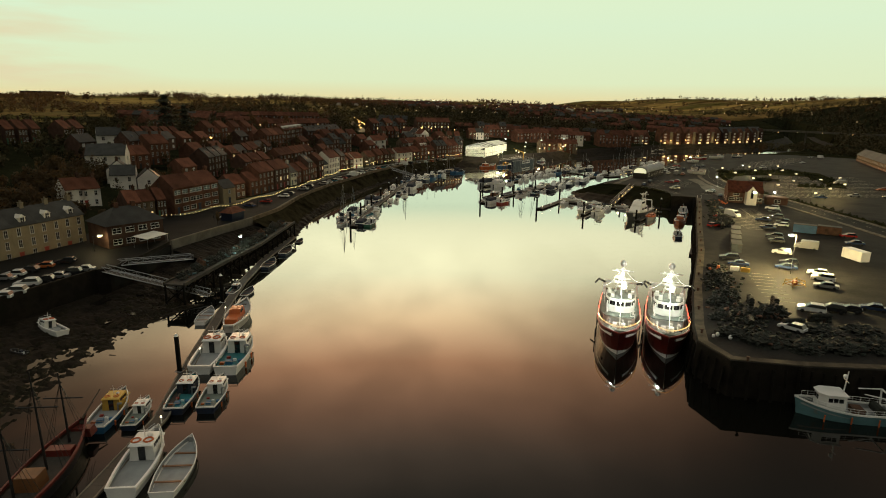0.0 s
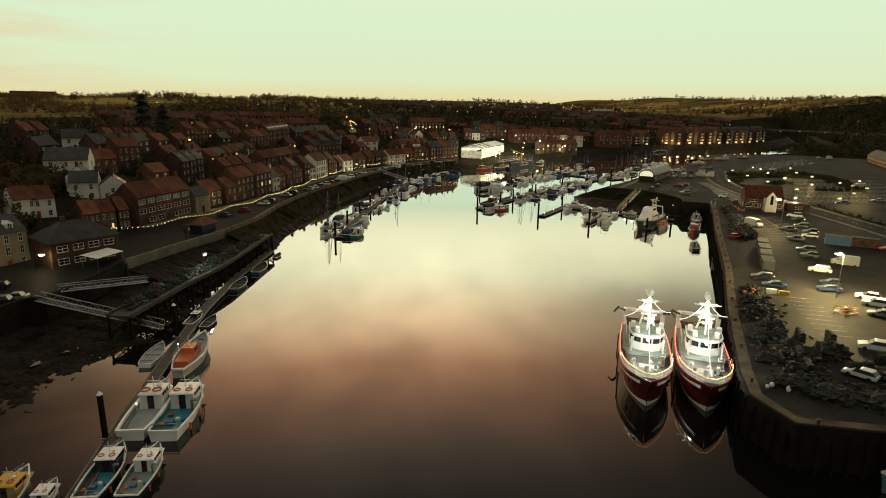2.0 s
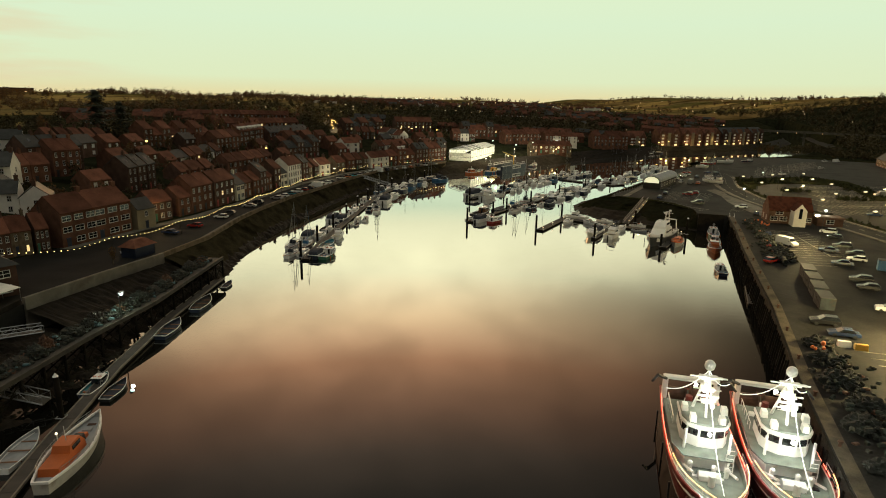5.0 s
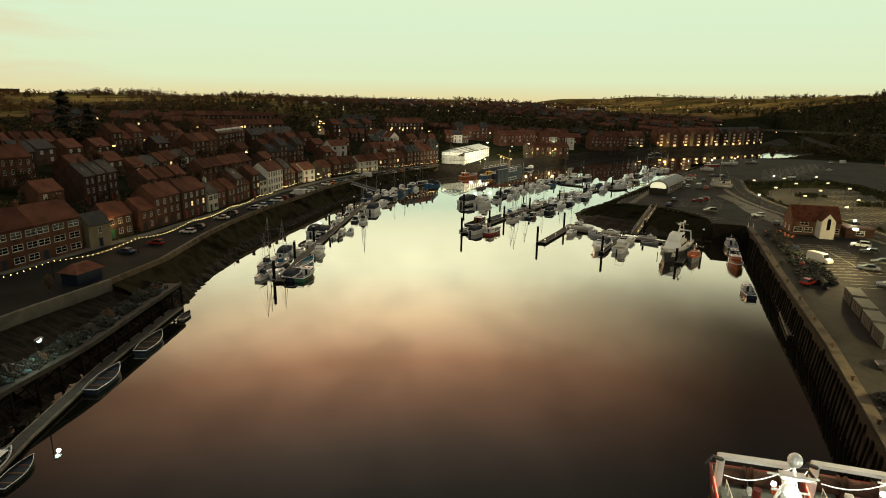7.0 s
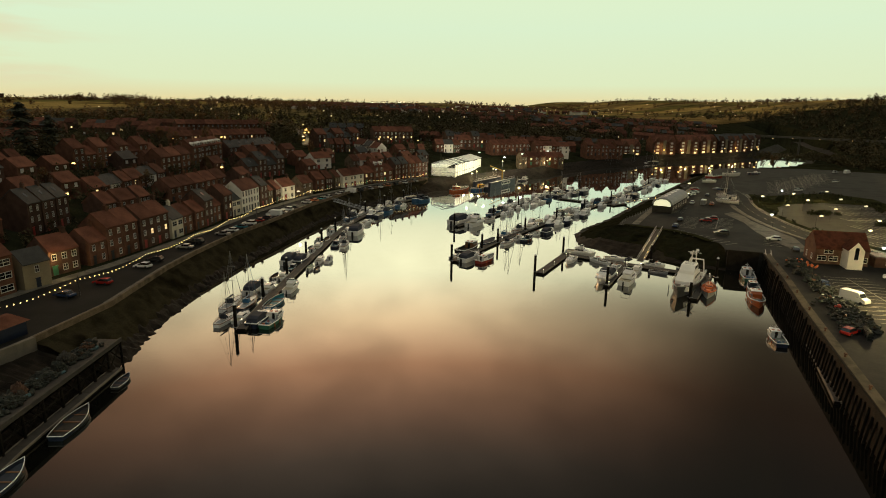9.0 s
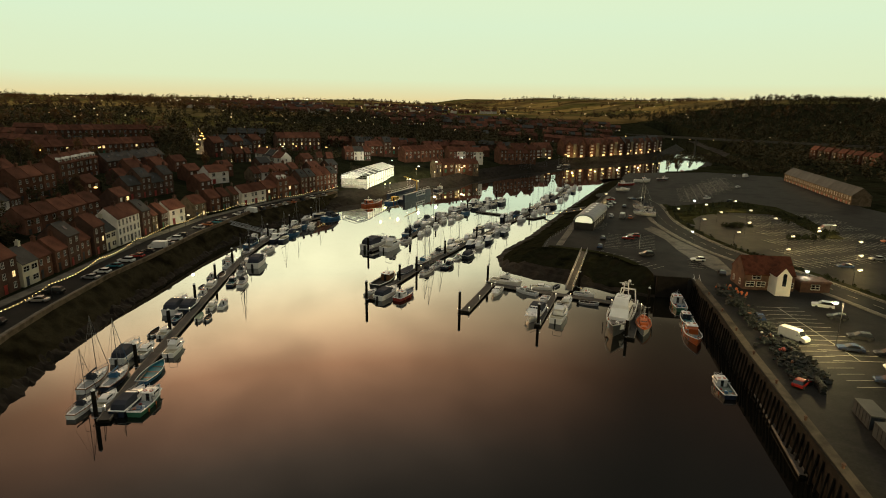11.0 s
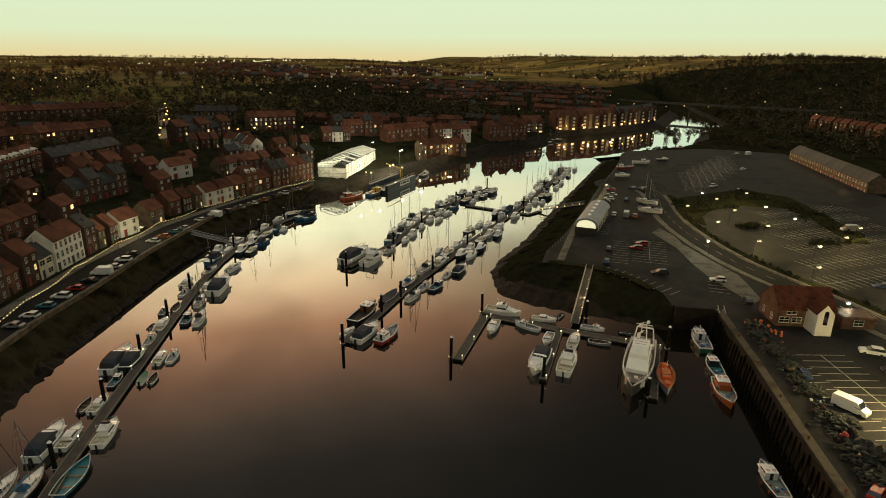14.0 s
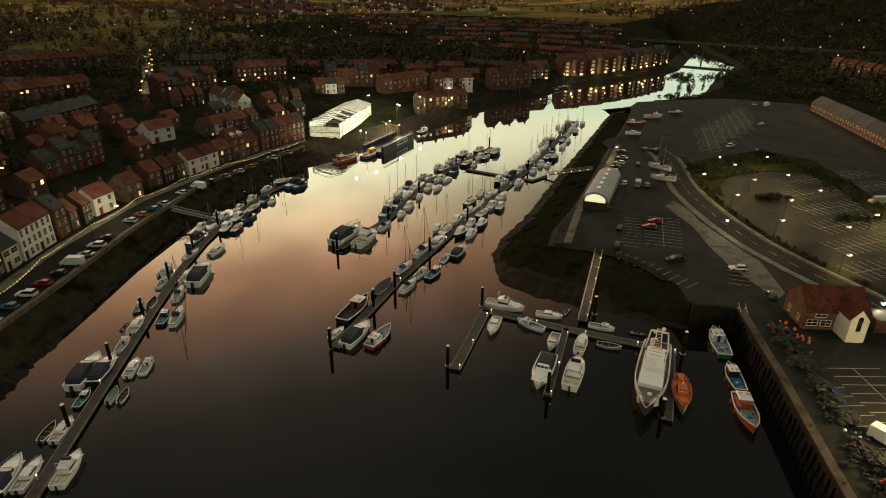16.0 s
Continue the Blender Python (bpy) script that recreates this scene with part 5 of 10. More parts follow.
PONT_M = [(8.8, 234.7), (24.8, 262.4), (53.9, 305.4), (97.5, 366), (147.6, 447.5)]
PONT_O = [(10.8, 286.8), (27.9, 309.8), (47.4, 347.9), (85.1, 396)]
PONT_W = [(-36.2, 178.5), (-36.1, 200), (-34.8, 225), (-33.2, 255), (-31.5, 280), (-28.9, 298), (-24.9, 315), (-13.2, 345), (-4, 357)]
far_row(PONT_M, 70, 118, 10.0, (1, -1))
far_row(PONT_M, 126, 252, 10.5, (1, -1))
far_row(PONT_O, 32, 130, 10.5, (1, -1))
far_row(PONT_W, 122, 190, 10.0, (1, -1))
far_row([(120, 520), (165, 556), (205, 585)], 0, 90, 7, (-1,))

# ---- pontoons, piles, jetty, gangways ----


def pontoon(pts, w, label="floating timber pontoon with pale edges", boards=True):
    w *= 0.8
    ob = thing("pontoon", Matrix(), label, "pontoon", "pontoons")
    bm = bmesh.new()
    strip(bm, pts, w, 0.55, 0.75)
    part("float", bm, PILE, ob)
    bm = bmesh.new()
    total = line_length(pts)
    n = int(total / 3.0)
    rows = []
    for i in range(n):
        for f, z in ((0.0, 0.56), (0.012, 0.60), (0.988, 0.60), (1.0, 0.56)):
            x, y, dx, dy = line_at(pts, min(total - 0.01, (i + f) * total / n))
            rows.append([bm.verts.new((x + dy * k * w * .46, y - dx * k * w * .46, z)) for k in (1, -1)])
    for p, q in zip(rows[:-1], rows[1:]):
        bm.faces.new((p[0], q[0], q[1], p[1]))
    bmesh.ops.recalc_face_normals(bm, faces=bm.faces)
    part("deck", bm, DECK, ob)
    for sg in (-1, 1):
        bm = bmesh.new()
        strip(bm, offset(pts, sg * w / 2), 0.2, 0.66, 0.3)
        part("edge_beam", bm, mat("pale_edge_timber", (0.22, 0.19, 0.15), 0.85, var=0.3, scale=2, bump=0.2, spec=0.1), ob, "pale timber edge beam")
    return ob


pontoon(PONT_W, 2.4)
pontoon(PONT_M, 2.4)
pontoon(PONT_O, 2.4)
pontoon([(43.2, 245.3), (59.7, 233.4), (79.6, 220.6)], 2.6, "long floating landing stage linking the gangway and berths")
pontoon([(44.4, 244.6), (32.3, 222.6)], 2.6, "short empty finger pontoon with pale edge beams")
pontoon([(60.0, 233.4), (47.7, 211.4)], 1.8, "finger pontoon between motor yachts")
pontoon([(78.2, 220.8), (66.3, 201.2)], 2.2, "finger pontoon beside the patrol ship")
pontoon([(-36.5, 25), (-37.3, 51.4), (-41.4, 69), (-46, 92), (-49.5, 112), (-51.5, 135), (-51.6, 160)], 2.2, "long narrow pontoon beside the timber jetty")
pontoon([(65.2, 361.1), (88, 341.5), (95, 346.5)], 1.8, "cross pontoon between two berth lines")
pontoon([(85.5, 193), (76, 170), (67.5, 150)], 1.2, "chain of small floats along the quay foot")


def pile(x, y, h=5.2, r=0.36, cap=True, z0=-2.5):
    if "pile" not in KEEP:
        ob = thing("mooring_pile", Matrix(), "dark steel mooring pile standing in the water", "pile", "mooring piles")
        bm = bmesh.new()
        rod(bm, (0, 0, -2.5), (0, 0, 5.2), 0.36, 0.34, n=10)
        part("shaft", bm, PILE, ob)
        bm = bmesh.new()
        rod(bm, (0, 0, 5.2), (0, 0, 5.55), 0.38, 0.05, n=10)
        part("cap", bm, WHITE, ob, "white cone cap")
        bm = bmesh.new()
        for a in range(4):
            c, s = math.cos(a * math.pi / 2), math.sin(a * math.pi / 2)
            rod(bm, (c * .5 - s * .5, s * .5 + c * .5, 0.7), (c * .5 + s * .5, s * .5 - c * .5, 0.7), 0.06, n=4)
        part("pile_guide", bm, STEEL, ob)
        ob.matrix_basis = pose(x, y, 0)
        KEEP["pile"] = [ob, 1, True]
        return ob
    return copy_thing(KEEP["pile"][0], pose(x, y, 0) @ Matrix.Diagonal((1, 1, h / 5.2, 1)))


for x, y, h in ((31.2, 224.2, 5.4), (43.8, 246.6, 5.6), (68.9, 238.4, 5.2), (48.2, 212.4, 5.4), (65.9, 202.4, 4.4), (80.2, 219.6, 6.0), (8.0, 234.3, 5.6), (18.2, 250.4, 5.4), (24.2, 259.4, 5.4),
                (36.4, 279.6, 5.4), (52.6, 302.5, 5.4), (70, 327, 5.4), (90, 354.5, 5.4), (112, 389, 5.4), (132, 421, 5.4), (10.2, 286.2, 5.6), (27.1, 307.3, 5.4), (41, 333, 5.4), (62, 367.5, 5.4), (84, 395.6, 5.6)):
    pile(x, y, h)
for s in range(0, 190, 19):
    x, y, dx, dy = line_at(PONT_W, s + 1)
    pile(x - dy * 1.4, y + dx * 1.4, 5.4)
pile(-41.2, 64.6, 6.6)
pile(-47.8, 96.6, 6.6)


def gangway(a, b, w, label, lit=False, rail_h=1.1):
    ob = thing("gangway", Matrix(), label, "gangway")
    a, b = Vector(a), Vector(b)
    d = (b - a).normalized()
    sx = Vector((-d.y, d.x, 0)).normalized() * w / 2
    bm = bmesh.new()
    n = 24
    rows = []
    for i in range(n):
        for f, z in ((0.0, -0.05), (0.06, 0.0), (0.94, 0.0), (1.0, -0.05)):
            p = a.lerp(b, (i + f) / n) + Vector((0, 0, z))
            rows.append([bm.verts.new(c) for c in (p - sx, p + sx, p + sx - Vector((0, 0, 0.1)), p - sx - Vector((0, 0, 0.1)))])
    for p, q in zip(rows[:-1], rows[1:]):
        for j in range(4):
            bm.faces.new((p[j], q[j], q[(j + 1) % 4], p[(j + 1) % 4]))
    bmesh.ops.recalc_face_normals(bm, faces=bm.faces)
    part("walkway", bm, DECK, ob)
    for sg in (-1, 1):
        bm = bmesh.new()
        up = Vector((0, 0, rail_h))
        rod(bm, a + sx * sg, b + sx * sg, 0.11, n=5)
        rod(bm, a + sx * sg + up, b + sx * sg + up, 0.08, n=5)
        m = max(6, int((b - a).length / 1.6))
        for i in range(m):
            p, q = a.lerp(b, i / m) + sx * sg, a.lerp(b, (i + 1) / m) + sx * sg
            rod(bm, p, p + up, 0.045, n=4)
            rod(bm, p, q + up, 0.035, n=4) if i % 2 else rod(bm, p + up, q, 0.035, n=4)
        part("truss_rail", bm, STEEL, ob)
    if lit:
        for i in range(6):
            bm = bmesh.new()
            ball(bm, tuple(a.lerp(b, (i + 0.4) / 6) - sx * 0.9 + Vector((0, 0, 0.45))), 0.16)
            part("walkway_lamp", bm, glow("walkway_glow", (1.0, 0.60, 0.16), 6.0), ob, "warm walkway lamp")
    return ob


gangway((64.6, 235.4, 0.9), (79.2, 260.6, 5.6), 1.9, "lit steel gangway from the landing stage up to the bank", True)
gangway((94.8, 346.6, 0.9), (111, 337.5, 5.2), 1.8, "lit steel gangway down to the berths", True)
gangway((-52.2, 100.2, 1.0), (-74.0, 99.2, 6.2), 1.9, "long steel truss gangway from road to pontoon")
gangway((-63, 116, 4.7), (-74, 104.5, 6.0), 1.6, "timber footbridge between road and jetty")
gangway((-25.4, 314, 0.9), (-44, 318, 5.4), 1.6, "steel gangway from the embankment to the berths")
gangway((95.2, 219, 1.2), (97.8, 227.0, 5.8), 1.4, "steep ladder gangway at the basin corner")

# small bollard lights along the pontoons
PGLOW = glow("bollard_glow", (1.0, 0.82, 0.50), 3.0)
for line, step, side in ((PONT_W, 24, 0.8), (PONT_M, 30, -0.8), (PONT_O, 34, 0.8), ([(43.2, 245.3), (59.7, 233.4), (79.6, 220.6)], 11, -0.9), ([(44.4, 244.6), (32.3, 222.6)], 12, 0.9), ([(60.0, 233.4), (47.7, 211.4)], 12, 0.6), ([(-36.5, 25), (-37.3, 51.4), (-41.4, 69), (-46, 92)], 22, -0.8)):
    total = line_length(line)
    for i in range(int(total / step) + 1):
        x, y, dx, dy = line_at(line, min(total - 0.5, 3 + i * step))
        ob = thing("bollard_light", pose(x - dy * side, y + dx * side, 0.6), "low white power bollard with a warm light", "bollard light", "pontoon lights")
        bm = bmesh.new()
        rod(bm, (0, 0, 0), (0, 0, 0.85), 0.11, 0.09, n=6)
        part("post", bm, WHITE, ob)
        bm = bmesh.new()
        rod(bm, (0, 0, 0.85), (0, 0, 1.05), 0.13, 0.10, n=8)
        part("light", bm, PGLOW, ob, "glowing warm lens")

# street light points for the walkways
for x, y, z in ((76, 255, 7.2), (70, 245.2, 4.4)):
    lt = new("walkway_light", bpy.data.lights.new("walkway_light", "POINT"))
    lt.data.energy, lt.data.color, lt.data.shadow_soft_size = 350, (1, 0.72, 0.32), 0.2
    lt.location = (x, y, z)


def jetty():
    ob = thing("timber_jetty", Matrix(), "old dark timber jetty on braced piles, heaped with nets", "jetty")
    line = [(-57.5, 96), (-56.2, 116), (-54.2, 130), (-54.2, 163)]
    bm = bmesh.new()
    strip(bm, resample(line, 16), 4.6, 4.6, 0.35)
    part("deck", bm, TIMBER, ob)
    for k in (-2.2, 2.2):
        bm = bmesh.new()
        strip(bm, resample(offset(line, k), 16), 0.3, 4.95, 0.7)
        part("edge_beam", bm, TIMBER, ob, "pale worn edge beam")
    n = 17
    total = line_length(line)
    for i in range(n):
        x, y, dx, dy = line_at(line, total * i / (n - 1) - 0.01 if i else 0.01)
        for k in (-2.0, 2.0):
            bm = bmesh.new()
            px, py = x - dy * k, y + dx * k
            rod(bm, (px, py, -2), (px, py, 4.4), 0.24, 0.2, n=7)
            part("jetty_post", bm, PILE, ob)
        bm = bmesh.new()
        rod(bm, (x - dy * 2, y + dx * 2, 0.6), (x + dy * 2, y - dx * 2, 4.0), 0.12, n=4)
        rod(bm, (x + dy * 2, y - dx * 2, 0.6), (x - dy * 2, y + dx * 2, 4.0), 0.12, n=4)
        if i < n - 1:
            x2, y2, ex, ey = line_at(line, total * (i + 1) / (n - 1) - 0.02)
            rod(bm, (x + dy * 2, y - dx * 2, 0.7), (x2 + ey * 2, y2 - ex * 2, 4.0), 0.11, n=4)
            rod(bm, (x + dy * 2, y - dx * 2, 2.4), (x2 + ey * 2, y2 - ex * 2, 2.4), 0.12, n=4)
        part("brace", bm, PILE, ob)


jetty()


def net_heap(x, y, z, r, h, label, material=None, seed=0):
    """A heap of nets or pots: a lumpy mound."""
    rr = random.Random(seed)
    ob = thing("net_heap", pose(x, y, z), label, "fishing gear", "heaps of fishing gear")
    for q in range(3):
        bm = bmesh.new()
        ox, oy = (rr.uniform(-r, r) * 0.5, rr.uniform(-r, r) * 0.5) if q else (0, 0)
        s = 1.0 if q == 0 else rr.uniform(0.35, 0.7)
        bmesh.ops.create_icosphere(bm, subdivisions=4, radius=1.0, matrix=Matrix.Diagonal((r * s, r * s * 0.8, h * s, 1)))
        for v in bm.verts:
            k = 1 + 0.30 * noise.noise(v.co * 1.6 + Vector((seed, q, 0))) + 0.30 * noise.noise(v.co * 5.5 + Vector((seed, q, 5)))
            v.co = v.co * k + Vector((ox, oy, 0))
            v.co.z = max(-0.02, v.co.z)
        part("netting", bm, (material or NET) if q == 0 else rr.choice([NET, TIMBER, RUST, NET, NET]), ob)
    return ob


for i in range(22):
    x, y, dx, dy = line_at([(-57.5, 98), (-56.2, 116), (-54.2, 130), (-54.2, 160)], 3 + i * 2.75)
    net_heap(x - dy * (0.8 + 0.4 * (i % 2)), y + dx * 0.6, 4.6, 1.2 + 0.3 * (i % 3), 0.8 + 0.35 * (i % 4), "heap of dark nets, pots and rope on the jetty", (None, TIMBER, None, RUST, None, NET)[i % 6], i)
rj = random.Random(12)
for name, material, count in (("jetty_pots", NET, 420), ("jetty_boxes", mat("mixed_plastic", (0.05, 0.10, 0.11), 0.7, var=0.6, scale=3, per_object=0.3, second=(0.16, 0.10, 0.03)), 60)):
    verts, faces = [], []
    for i in range(count):
        x, y, dx, dy = line_at([(-57.5, 98), (-56.2, 116), (-54.2, 130), (-54.2, 162)], rj.uniform(1, 63))
        o = rj.uniform(-0.6, 2.1)
        m_ = Matrix.Translation((x - dy * o, y + dx * o, 4.6 + rj.uniform(0, 0.9) * (1 if o > 0.2 else 0.2))) @ Matrix.Rotation(rj.uniform(0, 6.3), 4, "Z") @ Matrix.Rotation(rj.gauss(0, 0.3), 4, "X")
        l, w, h = rj.uniform(0.25, 0.45), rj.uniform(0.18, 0.28), rj.uniform(0.2, 0.42)
        k = len(verts)
        pts = [(-w, 0), (-w, h * 0.5), (-w * 0.5, h), (w * 0.5, h), (w, h * 0.5), (w, 0)]
        verts.extend(tuple(m_ @ Vector((px, sg * l, pz))) for sg in (-1, 1) for px, pz in pts)
        faces.append([k + j for j in range(6)])
        faces.append([k + 11 - j for j in range(6)])
        faces.extend((k + j, k + (j + 1) % 6, k + 6 + (j + 1) % 6, k + 6 + j) for j in range(6))
    me = bpy.data.meshes.new(name)
    me.from_pydata(verts, [], faces)
    me.materials.append(material)
    tagged(new(name, me), "jumbled lobster pots, boxes and rope along the jetty", "fishing gear", kind="stuff")


def creel_stack(x, y, z, ang, n, m, label):
    """Lobster pots in a stack."""
    ob = thing("creel_stack", pose(x, y, z, 0, 0, ang), label, "lobster pots", "stacks of lobster pots")
    rr = random.Random(int(x * 7 + y))
    for i in range(n):
        for j in range(m):
            bm = bmesh.new()
            w = 0.46
            pts = [(-w, 0)] + [(-w * math.cos(a * math.pi / 6), 0.12 + 0.42 * math.sin(a * math.pi / 6)) for a in range(7)] + [(w, 0)]
            profile_x(bm, pts, -0.36, 0.36)
            jx, jy = rr.uniform(-.06, .06), rr.uniform(-.06, .06)
            for v in bm.verts:
                v.co += Vector((i * 0.78 + jx, jy, j * 0.52))
            part("lobster_pot", bm, NET, ob)


# ---- fishing gear along the quay ----
rg = random.Random(11)
for i, (x, y, r, h) in enumerate(((46.5, 74.5, 2.6, 1.3), (50, 71.5, 3.0, 1.5), (55.5, 69.8, 3.0, 1.4), (61, 70, 3.2, 1.5), (67, 70.5, 3.2, 1.4), (73, 71, 3.0, 1.3), (79, 71.5, 3.2, 1.3), (53, 83, 2.6, 1.8),
                                 (57.5, 84.5, 2.8, 2.0), (50.5, 90.5, 2.2, 1.7), (54, 95, 2.4, 1.7), (55, 102, 2.4, 1.8), (58, 109, 2.4, 1.7), (60, 115, 2.3, 1.6), (47.5, 82.5, 1.8, 1.1), (85.5, 174, 3.2, 1.8),
                                 (83.5, 168, 3.0, 1.8), (88.5, 181, 2.6, 1.5), (91.5, 191, 2.2, 1.5), (93.5, 199, 2.2, 1.5), (95, 206, 2.2, 1.4), (97, 213, 2.0, 1.2), (62, 77.5, 3, 1.2), (69, 78, 3, 1.1), (86, 72.5, 3.0, 1.2), (93, 73, 3.2, 1.2))):
    net_heap(x, y, ZQ, r, h, "heap of dark nets, rope and pots on the quay", None, i + 40)
for x, y, a, n, m in ((51, 78, 70, 4, 3), (57, 79, 10, 5, 3), (63, 82, 5, 5, 3), (60.2, 88.5, 80, 3, 4), (56.5, 90, 75, 4, 3), (87, 176, 66, 5, 2), (92.5, 195, 75, 4, 2), (98.5, 217, 70, 4, 2), (81, 163, 66, 5, 3), (74, 75.5, 5, 5, 2)):
    creel_stack(x, y, ZQ, a, n, m, "stack of dark lobster pots on the quay")


def buoys(x, y, z, n, material, label, spread=1.4, seed=1):
    rr = random.Random(seed)
    for i in range(n):
        r = rr.uniform(0.22, 0.36)
        ob = thing("mooring_buoy", pose(x + rr.uniform(-spread, spread), y + rr.uniform(-spread, spread), z + r * 0.9), label, "buoy", "buoys on the quay")
        bm = bmesh.new()
        ball(bm, (0, 0, 0), r, 1.1)
        part("float", bm, material, ob)


buoys(100.5, 219, ZQ, 12, ORANGE, "orange plastic buoy on the quay", 2.6, 2)
buoys(101.5, 213.5, ZQ, 9, ORANGE, "orange plastic buoy on the quay", 2.0, 3)
buoys(58.5, 112, ZQ + 1.0, 6, ORANGE, "orange plastic buoy on heaped gear", 1.6, 4)
buoys(84, 176, ZQ + 1.4, 3, RED, "red plastic buoy on heaped gear", 1.2, 5)
buoys(44.5, 73, ZQ, 4, WHITE, "white plastic buoy on the quay", 1.5, 6)
buoys(90, 188, ZQ, 4, WHITE, "white plastic buoy on the quay", 1.5, 7)
for i in range(14):
    x, y, dx, dy = line_at(QUAY, 14 + i * 12.3)
    ob = thing("bollard", pose(x - 0 + 0.9, y, ZQ + 0.12), "squat iron mooring bollard on the quay edge", "bollard", "quay bollards")
    bm = bmesh.new()
    rod(bm, (0, 0, 0), (0, 0, 0.5), 0.2, 0.16, n=8)
    rod(bm, (0, 0, 0.5), (0, 0, 0.68), 0.3, 0.26, n=8)
    part("post", bm, RUST, ob)
# timber fender posts and ladders on the quay face
rp = random.Random(17)
for i in range(118):
    x, y, dx, dy = line_at(QUAY, 1.5 + i * 1.7)
    bm = bmesh.new()
    r = rp.uniform(0.17, 0.26)
    foot, top = rp.uniform(0.8, 1.2), ZQ - rp.uniform(0.25, 1.5)
    rod(bm, (x + dy * foot, y - dx * foot, -2), (x + dy * 0.25, y - dx * 0.25, top), r, r * 0.85, n=6)
    ob = obj("fender_post", bm, PILE)
    tagged(ob, "dark raking timber fender post on the quay face", "fender post", "quay fender posts")
# loose pots, boxes and rope ends heaped all along the quay edge, past counting
rq = random.Random(64)
for name, material, count in (("loose_pots", NET, 620), ("loose_rope", mat("old_rope", (0.05, 0.06, 0.05), 0.95, var=0.5, scale=3, bump=0.8, spec=0.1), 240), ("loose_boxes", mat("faded_plastic", (0.12, 0.05, 0.025), 0.7, var=0.5, scale=2, per_object=0.2), 70)):
    verts, faces = [], []
    for i in range(count):
        if i % 3:
            x, y, dx, dy = line_at([(57, 108), (50, 88), (47, 76), (52, 70.5), (70, 70), (92, 72)], rq.uniform(0, 82))
            x, y = x + rq.gauss(1.5, 1.6), y + rq.gauss(0.5, 1.8)
        else:
            x, y, dx, dy = line_at([(78, 166), (88, 190), (99, 219)], rq.uniform(0, 56))
            x, y = x + rq.gauss(1.5, 1.0), y + rq.gauss(0, 1.0)
        a, t = rq.uniform(0, math.tau), rq.gauss(0, 0.25)
        m_ = Matrix.Translation((x, y, ZQ + rq.uniform(0.05, 1.15))) @ Matrix.Rotation(a, 4, "Z") @ Matrix.Rotation(t, 4, "X")
        l, w, h = rq.uniform(0.25, 0.45), rq.uniform(0.18, 0.28), rq.uniform(0.2, 0.42)
        k = len(verts)
        pts = [(-w, 0), (-w, h * 0.5), (-w * 0.5, h), (w * 0.5, h), (w, h * 0.5), (w, 0)]
        verts.extend(tuple(m_ @ Vector((px, sg * l, pz))) for sg in (-1, 1) for px, pz in pts)
        faces.append([k + j for j in range(6)])
        faces.append([k + 11 - j for j in range(6)])
        faces.extend((k + j, k + (j + 1) % 6, k + 6 + (j + 1) % 6, k + 6 + j) for j in range(6))
    me = bpy.data.meshes.new(name)
    me.from_pydata(verts, [], faces)
    me.materials.append(material)
    tagged(new(name, me), "heaped lobster pots, rope and boxes along the quay edge", "fishing gear", kind="stuff")

# ---- houses ----


def mesh_of(bm, material, name):
    me = bpy.data.meshes.new(name)
    bm.normal_update()
    bm.to_mesh(me)
    bm.free()
    me.materials.append(material)
    return me


def window_mesh(w, h, material, glass=None):
    """A window frame with two by two recessed lights, all of one piece; glass fills the lights."""
    bm = bmesh.new()
    xs = [-w / 2, -w / 2 + 0.09, -0.035, 0.035, w / 2 - 0.09, w / 2]
    zs = [-h / 2 - 0.08, -h / 2 + 0.08, -0.04, 0.04, h / 2 - 0.09, h / 2]
    g = {(i, k, d): bm.verts.new((xs[i], (-0.08, -0.02, 0.03)[d], zs[k])) for i in range(6) for k in range(6) for d in range(3)}
    for i in range(5):
        for k in range(5):
            c = [(i, k), (i + 1, k), (i + 1, k + 1), (i, k + 1)]
            if i in (1, 3) and k in (1, 3):
                for j in range(4):
                    p, q = c[j], c[(j + 1) % 4]
                    bm.faces.new((g[(*p, 0)], g[(*q, 0)], g[(*q, 1)], g[(*p, 1)]))
                f = bm.faces.new([g[(*p, 1)] for p in c])
                f.material_index = 1 if glass else 0
            else:
                bm.faces.new([g[(*p, 0)] for p in c])
    for i in range(5):
        for k in (0, 5):
            bm.faces.new((g[(i, k, 0)], g[(i + 1, k, 0)], g[(i + 1, k, 2)], g[(i, k, 2)]))
            bm.faces.new((g[(k, i, 0)], g[(k, i + 1, 0)], g[(k, i + 1, 2)], g[(k, i, 2)]))
    bmesh.ops.delete(bm, geom=[v for v in bm.verts if not v.link_faces], context="VERTS")
    bmesh.ops.recalc_face_normals(bm, faces=bm.faces)
    me = mesh_of(bm, material, "window")
    if glass:
        me.materials.append(glass)
    return me


def pane_mesh(w, h, material):
    bm = bmesh.new()
    box(bm, -w / 2 + 0.08, w / 2 - 0.08, -0.035, 0.025, -h / 2 + 0.04, h / 2 - 0.08)
    return mesh_of(bm, material, "pane")


WIN = {s: (window_mesh(w, h, FRAME), pane_mesh(w, h, GLASS), pane_mesh(w, h, LIT), window_mesh(w, h, FRAME, GLASS), window_mesh(w, h, FRAME, LIT)) for s, (w, h) in {"n": (1.0, 1.5), "wide": (2.2, 1.4), "tall": (0.95, 1.9)}.items()}


